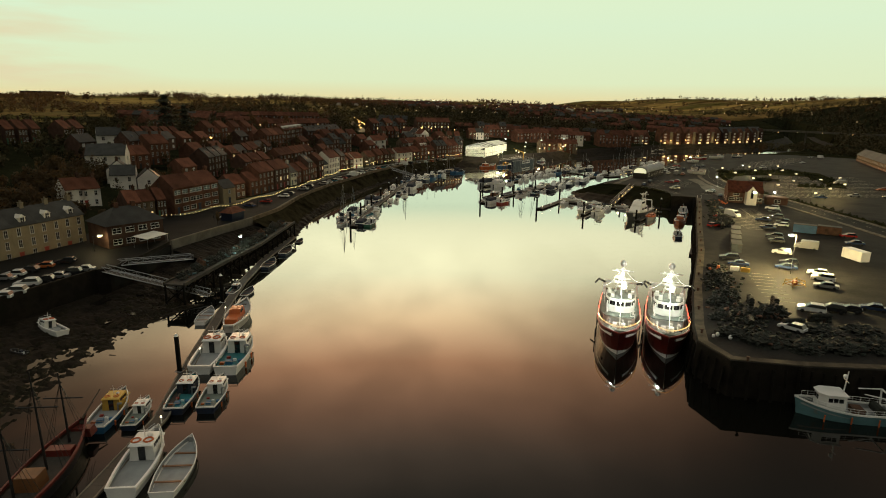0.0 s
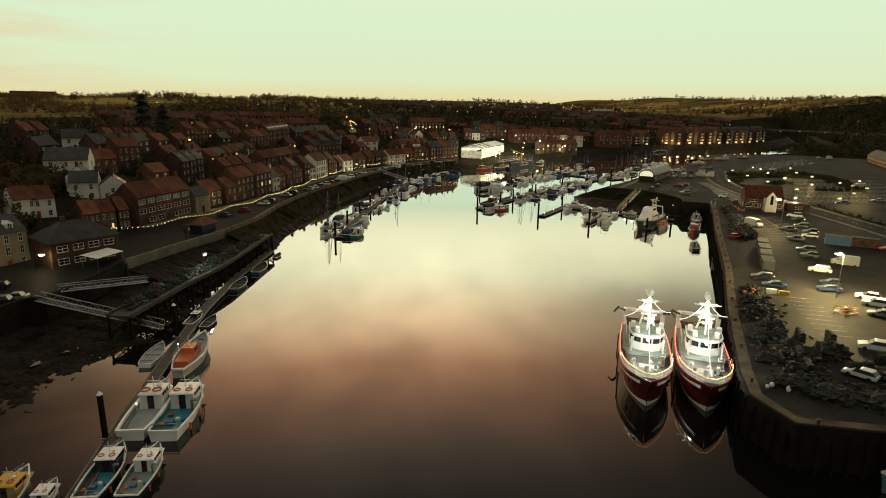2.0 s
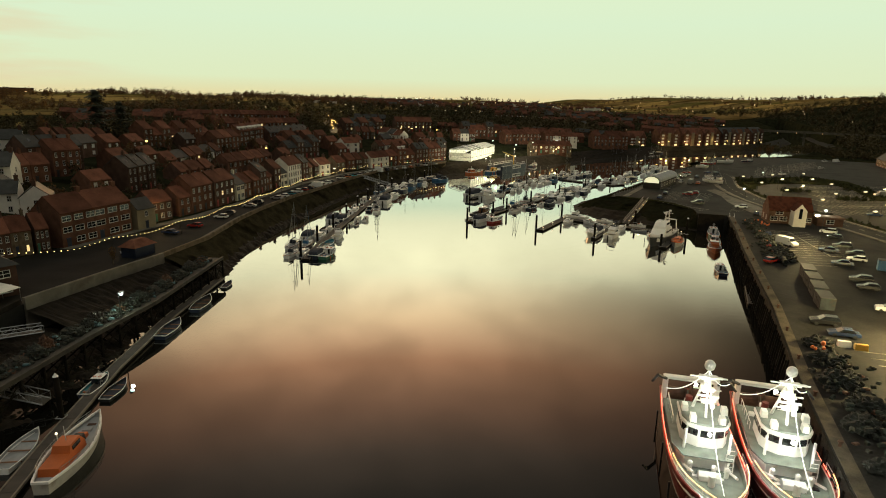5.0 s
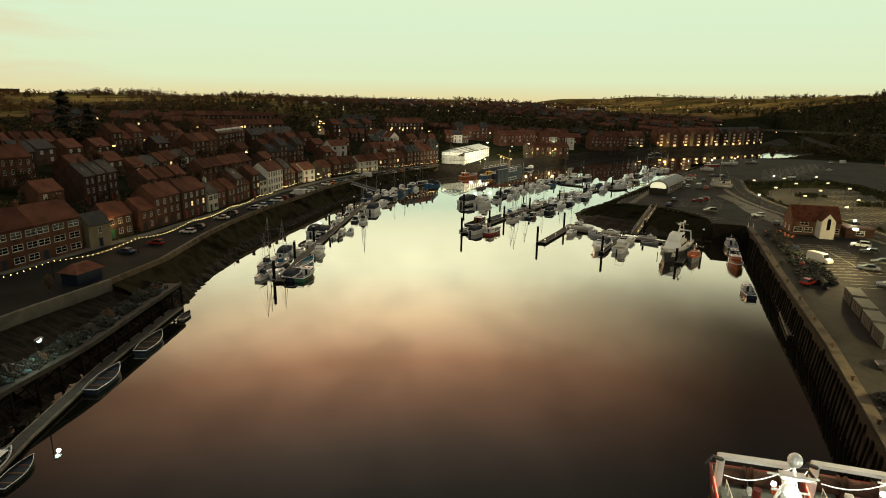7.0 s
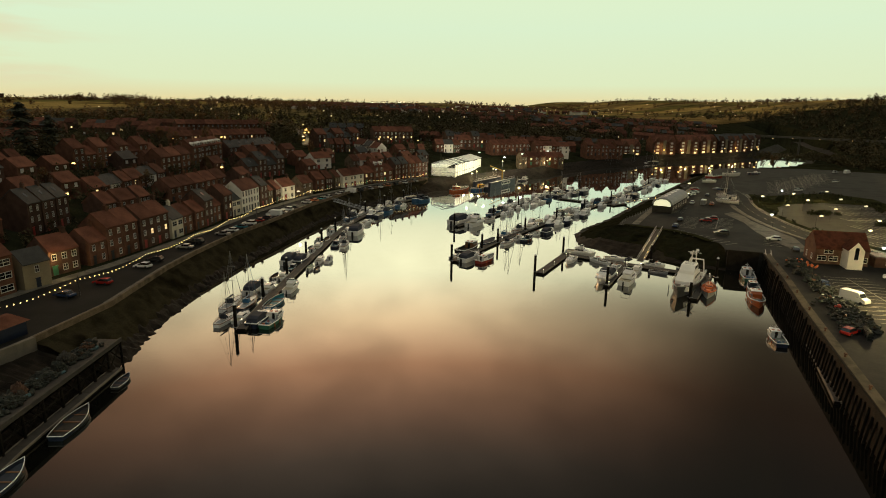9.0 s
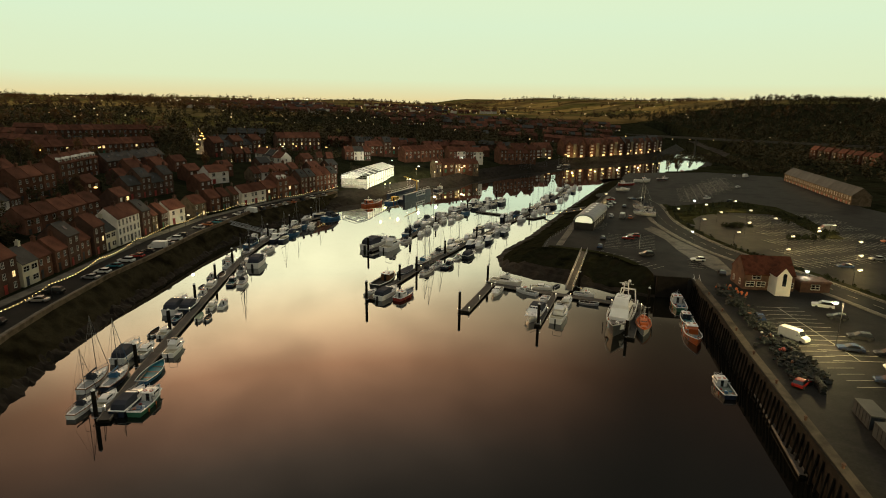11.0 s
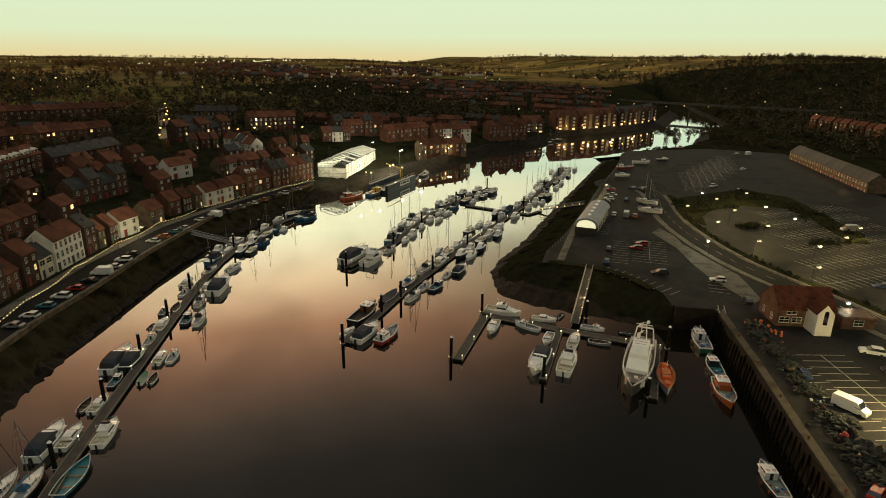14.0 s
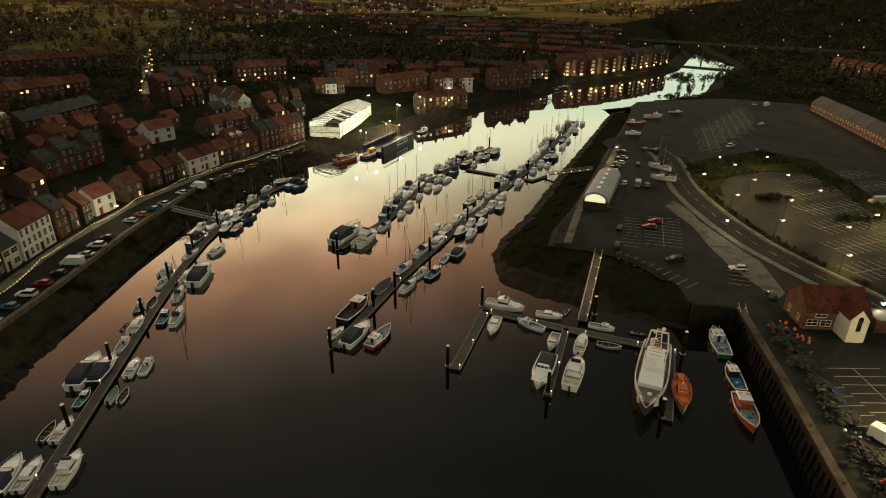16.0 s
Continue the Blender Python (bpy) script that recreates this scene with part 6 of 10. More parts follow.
def add_window(ob, x, y, z, kind="n", lit=False, turn=0):
    f, p, q, one, one_lit = WIN[kind]
    if ob.name.split(".")[0] == "house" and not ob.get("fine"):
        return share("window", one_lit if lit else one, ob, pose(x, y, z, 0, 0, turn))
    win = share("window", f, ob, pose(x, y, z, 0, 0, turn))
    share("pane", q if lit else p, win, Matrix())
    return win


def gable_wall(bm, w, d, h, rise, base=-4.0):
    """Walls with gables at both ends of the ridge, which runs along x."""
    pts = [(-d / 2, base), (-d / 2, h), (0, h + rise), (d / 2, h), (d / 2, base)]
    return profile_x(bm, pts, -w / 2, w / 2)


def gable_roof(bm, w, d, h, rise, over=0.35, t=0.22):
    k = rise / (d / 2)
    ye, ze = d / 2 + over, h - over * k
    pts = [(-ye, ze + 0.03), (-ye, ze + t), (0, h + rise + t), (ye, ze + t), (ye, ze + 0.03), (0, h + rise + 0.03)]
    return profile_x(bm, pts, -w / 2 - 0.02, w / 2 + 0.02)


def house_proto(key, w, d, storeys, wallm, roofm, cols, label, lit=(), door=True, dormers=0, rooflights=0, kind="n", chimney=True, end_windows=False, name="house", rise=None, group="houses of the town"):
    ob = thing(name, Matrix(), label, "house", group)
    if key in ("white3", "cream3", "block3", "shop2", "yellow2"):
        ob["fine"] = 1
    h = storeys * 2.75 + 0.3
    rise = rise or d * 0.42
    bm = bmesh.new()
    gable_wall(bm, w, d, h, rise)
    part("wall", bm, wallm, ob)
    bm = bmesh.new()
    gable_roof(bm, w, d, h, rise)
    part("roof", bm, roofm, ob)
    n = 0
    for s in range(storeys):
        for c in range(cols):
            x = (c + 0.5) * w / cols - w / 2
            if s == 0 and door and c == 0:
                bm = bmesh.new()
                box(bm, x - 0.5, x + 0.5, -d / 2 - 0.06, -d / 2 + 0.05, 0, 2.1)
                box(bm, x - 0.62, x + 0.62, -d / 2 - 0.10, -d / 2 + 0.05, 2.1, 2.3)
                part("door", bm, random.choice([GREENP, NAVY, RED, BLACK]), ob)
            else:
                add_window(ob, x, -d / 2, s * 2.75 + 1.55, kind, n in lit)
            n += 1
    if end_windows:
        for s in range(storeys):
            add_window(ob, w / 2, 0, s * 2.75 + 1.55, "n", False, 90)
            add_window(ob, -w / 2, 0, s * 2.75 + 1.55, "n", False, -90)
    if chimney:
        bm = bmesh.new()
        box(bm, w / 2 - 1.0, w / 2 - 0.15, -0.45, 0.45, h + rise - 0.7, h + rise + 1.3)
        box(bm, w / 2 - 1.08, w / 2 - 0.07, -0.53, 0.53, h + rise + 1.1, h + rise + 1.3)
        for k in (-0.2, 0.2):
            rod(bm, (w / 2 - 0.58, k, h + rise + 1.3), (w / 2 - 0.58, k, h + rise + 1.75), 0.13, 0.11, n=6)
        part("chimney", bm, wallm if wallm is not RENDERW else BRICKD, ob)
    for i in range(dormers):
        x = (i + 0.5) * w / dormers - w / 2
        bm = bmesh.new()
        box(bm, x - 0.75, x + 0.75, -d / 2 + 0.5, -0.2, h + 0.2, h + 1.7)
        pts = [(x - 0.9, h + 1.65), (x, h + 2.4), (x + 0.9, h + 1.65)]
        a = [bm.verts.new((px, -d / 2 + 0.3, pz)) for px, pz in pts]
        b = [bm.verts.new((px, 0.2, pz)) for px, pz in pts]
        bm.faces.new(a)
        bm.faces.new(b[::-1])
        for k in range(3):
            bm.faces.new((a[k], b[k], b[(k + 1) % 3], a[(k + 1) % 3]))
        dm = part("dormer", bm, RENDERW, ob, "white painted dormer")
        add_window(ob, x, -d / 2 + 0.5, h + 1.0, "n", False)
    for i in range(rooflights):
        x = (i + 0.5) * w / rooflights - w / 2
        bm = bmesh.new()
        y = -d / 4
        z = h + rise / 2 + 0.27
        k = rise / (d / 2)
        v = [bm.verts.new(c) for c in ((x - 0.45, y - 0.5, z - 0.5 * k), (x + 0.45, y - 0.5, z - 0.5 * k), (x + 0.45, y + 0.5, z + 0.5 * k), (x - 0.45, y + 0.5, z + 0.5 * k))]
        lo = [bm.verts.new(q.co - Vector((0, 0, 0.12))) for q in v]
        bm.faces.new(v)
        for j in range(4):
            bm.faces.new((v[j], lo[j], lo[(j + 1) % 4], v[(j + 1) % 4]))
        part("rooflight", bm, GLASS, ob)
    KEEP[key] = [ob, w, False]


PLACED = []


def put_house(key, x, y, z, ang, width=None, label=""):
    PLACED.append((x, y))
    ob, w, used = KEEP[key]
    m = pose(x, y, z, 0, 0, ang) @ Matrix.Diagonal(((width or w) / w, 1, 1, 1))
    if used:
        ob = copy_thing(ob, m)
    else:
        ob.matrix_basis = m
        KEEP[key][2] = True
    if label:
        ob["label"] = label
    return ob


def terrace(keys, ax, ay, az, bx, by, bz, n, depth=8.0):
    """Houses side by side from a to b, fronts to the right of that way."""
    dx, dy = bx - ax, by - ay
    total = math.hypot(dx, dy)
    ang = math.degrees(math.atan2(dy, dx))
    for i in range(n):
        f = (i + 0.5) / n
        x, y = ax + dx * f - dy / total * depth / 2, ay + dy * f + dx / total * depth / 2
        put_house(keys[i % len(keys)], x, y, az + (bz - az) * f, ang, total / n)


house_proto("brick3", 6, 8, 3, BRICK, PANTILE, 2, "red brick three-storey terraced house with pantile roof and white windows", (), rooflights=0)
house_proto("brick2", 6, 7.5, 2, BRICK, PANTILE, 2, "red brick two-storey terraced house with pantile roof", ())
house_proto("brick2b", 6, 7.5, 2, BRICKD, PANTILE, 3, "dark brick cottage with clay pantile roof and white windows", ())
house_proto("brick3b", 6.5, 8, 3, BRICKD, SLATE, 2, "dark brick three-storey terraced house with slate roof", (), rooflights=1)
house_proto("brick3d", 6, 8.5, 3, BRICK, PANTILE, 2, "red brick terraced house with white attic dormers", (), dormers=2)
house_proto("white3", 6, 8, 3, RENDERW, PANTILE, 3, "white rendered three-storey house with dark sash windows", (), kind="tall")
house_proto("white2", 6.5, 7, 2, RENDERW, PANTILE, 2, "white rendered cottage with red pantile roof", (), end_windows=True)
house_proto("white2s", 8, 7, 2, RENDERW, SLATE, 2, "white rendered house with gable end and slate roof", (), end_windows=True)
house_proto("cream3", 6, 8, 3, RENDERC, SLATE, 2, "cream painted three-storey house on the harbour road", (), kind="tall", dormers=1)
house_proto("shop2", 6, 8, 2, CREAM, SLATE, 2, "cream rendered shop house with wide windows", (), kind="wide")
house_proto("block3", 9, 9, 3, BRICK, PANTILE, 3, "red brick apartment block with wide white windows", (), kind="wide")
house_proto("slate2", 6, 8, 2, BRICKD, SLATE, 2, "brick terraced house under a long slate roof with rooflights", (), rooflights=1)
house_proto("stone2", 7, 7, 2, STONE, PANTILE, 2, "stone cottage with red pantile roof", (1,))
house_proto("brick2lit", 6, 7.5, 2, BRICK, PANTILE, 2, "red brick two-storey terraced house with one lit window", (2,))
house_proto("brick3lit", 6, 8, 3, BRICKD, PANTILE, 2, "dark brick three-storey house with one lit window", (3,))
house_proto("yellow2", 6, 6, 2, RENDERC, SLATE, 1, "small square yellow stone house by the road", (), kind="n", chimney=False)
# the harbour road front, south to north
terrace(["cream3"], -103.5, 104, ZR - 1.3, -96.5, 127.5, ZR - 1.3, 4)
terrace(["brick2b", "stone2"], -100, 153, ZR, -92.5, 163, ZR, 3, 7)
terrace(["block3"], -91.5, 165, ZR, -86, 185, ZR, 2, 9)
put_house("yellow2", -86.2, 190.5, ZR, 68, 6)
terrace(["brick2b"], -86.5, 196, ZR, -82.5, 206, ZR, 1, 8)
terrace(["brick2", "brick3", "brick3"], -82, 207, ZR, -78.5, 224, ZR, 3)
terrace(["brick3lit"], -78.2, 225, ZR, -76, 237, ZR, 2)
terrace(["shop2", "brick2"], -75.6, 238, ZR, -74, 250, ZR, 2)
terrace(["brick2", "brick3b", "brick2"], -73.6, 251, ZR, -71.5, 268, ZR, 3)
terrace(["brick3lit", "shop2"], -71, 269, ZR, -69, 280, ZR, 2)
terrace(["white3"], -68.6, 281, ZR, -66.2, 293.5, ZR, 2)
terrace(["brick3b", "stone2", "brick2b"], -65.8, 294.5, ZR, -61.5, 311, ZR, 3)
terrace(["white2"], -61, 312, ZR, -57.6, 320, ZR, 1, 9)
put_house("stone2", -57.8, 329.5, ZR, 62, 12, "flat-fronted stone hall with lit windows and bright rooflights")
terrace(["brick2", "brick2b", "stone2"], -53, 338.5, ZR, -43, 353.5, ZR, 3)
terrace(["white2", "white2"], -42.3, 354.5, ZR, -35, 366, ZR, 2, 7)
terrace(["brick2lit", "brick3d"], -34, 367, ZR, -21, 385, ZR, 3)
terrace(["brick3b", "brick3b", "brick3", "brick3"], -20, 386.5, ZR, -2, 408, ZR, 5)
# hillside rows
terrace(["brick3", "brick2", "brick3", "brick2lit"], -137.1, 295, 19.1, -126.7, 342.1, 18.2, 8)
terrace(["brick3b"], -102, 215.3, 10.9, -100.6, 230.9, 11.1, 3)
terrace(["brick3d"], -112.5, 347.4, 16, -109.1, 374.8, 16.5, 4)
terrace(["brick3"], -110.8, 310.5, 14.6, -106.6, 330.1, 14.8, 3)
terrace(["slate2"], -106.2, 378.4, 16.7, -92.2, 416.5, 17, 6)
terrace(["slate2", "brick3b"], -83, 335.4, 11.5, -72, 358, 11, 4)
terrace(["brick2"], -196.2, 524, 23.6, -145.5, 568.2, 22.6, 9)
terrace(["brick2b"], -146.7, 244.4, 21, -139.9, 272.9, 19.8, 5)
terrace(["brick3"], -125, 214.2, 16, -121.7, 223.5, 15.8, 2)
terrace(["brick2b"], -172.2, 199, 24.3, -167.8, 213.9, 24.1, 3)
terrace(["brick2b"], -164.7, 221.1, 23.7, -163, 233.8, 23.7, 2)
house_proto("bank_white", 13, 8.5, 3, RENDERW, SLATE, 3, "tall white rendered house with slate roof on the steep bank", (), door=False, end_windows=True, chimney=True)
house_proto("bank_white_low", 8, 7, 2, RENDERW, SLATE, 2, "low white gabled wing of a house on the steep bank", (), door=False, end_windows=True, chimney=True)
put_house("bank_white", -129.5, 193.5, 13.5, 20, 13)
put_house("bank_white_low", -116.5, 180.5, 10.8, 25, 8)
put_house("bank_white_low", -109.5, 183.5, 9.6, -60, 9)
put_house("bank_white_low", -120, 183.5, 12.2, -62, 8)
terrace(["white2s"], -153.2, 225.1, 21.5, -145.4, 230.5, 20.7, 1)
terrace(["brick2"], -126.4, 197.5, 15.6, -121.5, 207.9, 15.3, 2)
terrace(["brick3b"], -131.2, 210.7, 17.3, -125.3, 231.1, 16.5, 3)
terrace(["white2"], -117.1, 151.5, 9.5, -112.2, 158.5, 9, 2, 6)
terrace(["brick2"], -188.8, 331.1, 24, -185.5, 349.9, 23.6, 3)
terrace(["brick2b", "brick3"], -92.2, 351.6, 13, -80, 380, 12.5, 4)
put_house("white2", -61.5, 388, 11.4, 52, 9, "white rendered cottage standing alone on the hillside")
terrace(["brick3lit", "slate2"], -75.2, 456, 17.6, -52.2, 489.3, 17.8, 5)
terrace(["brick2", "brick2", "brick2lit"], -153.5, 419.5, 20, -111.8, 469.2, 19.8, 10)
terrace(["white2", "white2s"], -50.2, 449, 15.5, -35, 431.6, 13.5, 3)
terrace(["brick3lit"], -43.7, 504.7, 18, -15.3, 518.1, 17.6, 5)
terrace(["stone2", "brick2"], -65.6, 440, 15.5, -51.6, 449, 15, 3)
terrace(["stone2", "white2", "brick2"], -45, 395, 9, -22, 420, 9.5, 4)
terrace(["brick2lit", "white2s", "brick2b"], -110, 260, 11.5, -104, 300, 13, 6)
terrace(["brick2b", "brick2"], -97, 240, 9.5, -92, 262, 9.5, 3)
terrace(["brick2"], -92, 275, 9.8, -84, 310, 10, 5)
terrace(["brick3b", "brick2lit", "brick2"], 9.4, 503.8, 15.6, 42, 516, 15, 5)
terrace(["brick2"], 42.9, 495.2, 12.8, 73.4, 517, 12.8, 5)
terrace(["brick2", "white2"], 76.7, 512.3, 11.8, 103.1, 519, 10.6, 4)
terrace(["stone2", "brick2lit"], 60, 470, 6.4, 95, 486, 5.4, 5)
terrace(["brick3", "brick2"], 120, 530, 8.6, 153, 543, 8, 5)


def hipped_house(x, y, z, ang):
    ob = thing("harbour_house", pose(x, y, z, 0, 0, ang), "brick house with hipped slate roof and white bay windows", "house")
    bm = bmesh.new()
    box(bm, -7, 7, -5.5, 5.5, -2, 5.8)
    part("wall", bm, BRICKD, ob)
    bm = bmesh.new()
    v = [bm.verts.new(c) for c in ((-7.5, -6, 5.75), (7.5, -6, 5.75), (7.5, 6, 5.75), (-7.5, 6, 5.75), (-2.5, 0, 9.4), (2.5, 0, 9.4))]
    for f in ((0, 1, 5, 4), (1, 2, 5), (2, 3, 4, 5), (3, 0, 4), (3, 2, 1, 0)):
        bm.faces.new([v[i] for i in f])
    part("roof", bm, SLATE, ob)
    for k in (-2, 2.2):
        bm = bmesh.new()
        box(bm, k - 0.5, k + 0.5, -0.4, 0.4, 8, 10.4)
        part("chimney", bm, BRICK, ob)
    for zz in (1.5, 4.3):
        for xx in (-4.8, -1.6, 1.6, 4.8):
            add_window(ob, xx, -5.5, zz, "wide")
        for yy in (-3, 0.5, 3.6):
            add_window(ob, 7, yy, zz, "n", False, 90)
    return ob


hipped_house(-86, 128.5, ZR, 55)
ob = thing("canopy", pose(-77.5, 124.5, ZR, 0, 0, -14) @ Matrix.Diagonal((0.75, 0.8, 1, 1)), "pale fabric awning on thin posts beside the house", "awning")
bm = bmesh.new()
v = [bm.verts.new(c) for c in ((-3, -4.5, 3.0), (3, -4.5, 2.6), (3, 4.5, 2.6), (-3, 4.5, 3.0))]
lo = [bm.verts.new(q.co - Vector((0, 0, 0.08))) for q in v]
bm.faces.new(v)
bm.faces.new(lo[::-1])
for j in range(4):
    bm.faces.new((v[j], lo[j], lo[(j + 1) % 4], v[(j + 1) % 4]))
part("cloth", bm, RENDERW, ob)
for px, py in ((-2.8, -4.3), (2.8, -4.3), (2.8, 4.3), (-2.8, 4.3)):
    bm = bmesh.new()
    rod(bm, (px, py, 0), (px, py, 2.6), 0.05)
    part("post", bm, STEEL, ob)
ob = thing("kiosk", pose(-70.8, 160.5, ZR, 0, 0, 75), "small blue timber kiosk with hipped tile roof", "kiosk")
bm = bmesh.new()
box(bm, -3, 3, -2, 2, 0, 2.5)
part("wall", bm, NAVY, ob)
bm = bmesh.new()
box(bm, -3.5, 3.5, -2.5, 2.5, 2.5, 4.0, 1.8, 2.0)
part("roof", bm, PANTILE, ob)


OLD_TILE = mat("weathered_plain_tiles", (0.085, 0.030, 0.018), 0.9, var=0.4, scale=1.5, bump=0.6, second=(0.05, 0.024, 0.016), spec=0.05)


def quay_house():
    ob = thing("quay_house", pose(112, 219.6, ZQ, 0, 0, -15), "brick quay building with red tile roof and white gabled porch", "building")
    bm = bmesh.new()
    gable_wall(bm, 12.6, 8.6, 4.4, 3.6, -0.2)
    part("wall", bm, BRICKD, ob)
    bm = bmesh.new()
    gable_roof(bm, 12.6, 8.6, 4.4, 3.6, 0.5, 0.25)
    part("roof", bm, OLD_TILE, ob)
    bm = bmesh.new()
    for v in gable_wall(bm, 5.0, 3.5, 5.0, 2.1, -0.2).verts:
        v.co = Vector((v.co.y + 1.6, v.co.x - 6.4, v.co.z))
    bmesh.ops.recalc_face_normals(bm, faces=bm.faces)
    porch = part("porch", bm, RENDERW, ob, "white rendered gabled porch")
    bm = bmesh.new()
    for v in gable_roof(bm, 5.0, 3.5, 5.0, 2.1, 0.2, 0.18).verts:
        v.co = Vector((v.co.y + 1.6, v.co.x - 6.2, v.co.z))
    bmesh.ops.recalc_face_normals(bm, faces=bm.faces)
    part("porch_roof", bm, OLD_TILE, porch)
    bm = bmesh.new()
    prism(bm, [(1.15, -8.98), (2.05, -8.98), (2.05, -8.86), (1.15, -8.86)], 2.6, 5.4)
    rod(bm, (1.6, -8.98, 5.4), (1.6, -8.86, 5.4), 0.45, n=12)
    part("arched_window", bm, GLASS, porch)
    for x in (-4.6, -1.9):
        add_window(ob, x, -4.3, 1.6, "wide")
    add_window(ob, -3.2, -4.3, 3.6, "wide")
    add_window(ob, 5.0, -4.3, 1.6, "wide")
    for yy in (-2, 2):
        add_window(ob, -6.3, yy, 1.6, "n", False, -90)
    ob2 = thing("lean_to", pose(122.4, 214.6, ZQ, 0, 0, -15), "low brick lean-to with orange-lit tin roof", "shed")
    bm = bmesh.new()
    box(bm, -3.6, 3.6, -2.5, 2.5, 0, 2.6)
    part("wall", bm, BRICKD, ob2)
    bm = bmesh.new()
    box(bm, -4, 4, -2.9, 2.9, 2.6, 3.0, 0.3, 0.3)
    part("roof", bm, RUST, ob2)
    add_window(ob2, 0, -2.5, 1.5, "wide")


quay_house()


def boathouse():
    ob = thing("boathouse", pose(99.8, 304.6, ZQ, 0, 0, -33), "long arched-roof boathouse with brightly lit arched front", "building")
    w, l, h = 7.4, 30.0, 3.4
    bm = bmesh.new()
    box(bm, -w / 2, w / 2, -l / 2, l / 2, -0.2, h)
    part("wall", bm, TIMBER, ob)
    bm = bmesh.new()
    pts = [(-w / 2 - 0.3, h)] + [(-(w / 2 + 0.3) * math.cos(a * math.pi / 10), h + 2.6 * math.sin(a * math.pi / 10)) for a in range(1, 10)] + [(w / 2 + 0.3, h)]
    a = [bm.verts.new((x, -l / 2 - 0.4, z)) for x, z in pts]
    b = [bm.verts.new((x, l / 2 + 0.4, z)) for x, z in pts]
    for i in range(len(pts) - 1):
        bm.faces.new((a[i], b[i], b[i + 1], a[i + 1]))
    bm.faces.new(b)
    bm.faces.new(a[::-1])
    bmesh.ops.recalc_face_normals(bm, faces=bm.faces)
    part("roof", bm, GREYDECK, ob)
    # this arch emits by itself, standing in for a gable wall lit by lamps
    bm = bmesh.new()
    pts = [(-w / 2 + 0.5, h - 0.6)] + [(-(w / 2 - 0.5) * math.cos(k * math.pi / 10), h - 0.1 + 2.1 * math.sin(k * math.pi / 10)) for k in range(0, 11)] + [(w / 2 - 0.5, h - 0.6)]
    a = [bm.verts.new((x, -l / 2 - 0.46, z)) for x, z in pts]
    b = [bm.verts.new((x, -l / 2 - 0.41, z)) for x, z in pts]
    bm.faces.new(a)
    for i in range(len(pts)):
        bm.faces.new((a[i], b[i], b[(i + 1) % len(pts)], a[(i + 1) % len(pts)]))
    part("lit_gable_window", bm, glow("gable_glow", (1.0, 0.95, 0.55), 0.75), ob, "arched gable panel glowing in place of a lamplit wall")
    for k in range(5):
        bm = bmesh.new()
        y = -l / 2 + 4 + k * 5.5
        box(bm, -0.5, 0.5, y, y + 2.4, h + 2.55, h + 2.75)
        part("rooflight", bm, WHITE, ob)
    for sg in (-1, 1):
        for k in range(6):
            add_window(ob, sg * w / 2, -l / 2 + 3 + k * 4.8, 1.8, "wide", False, 90 * sg)


boathouse()


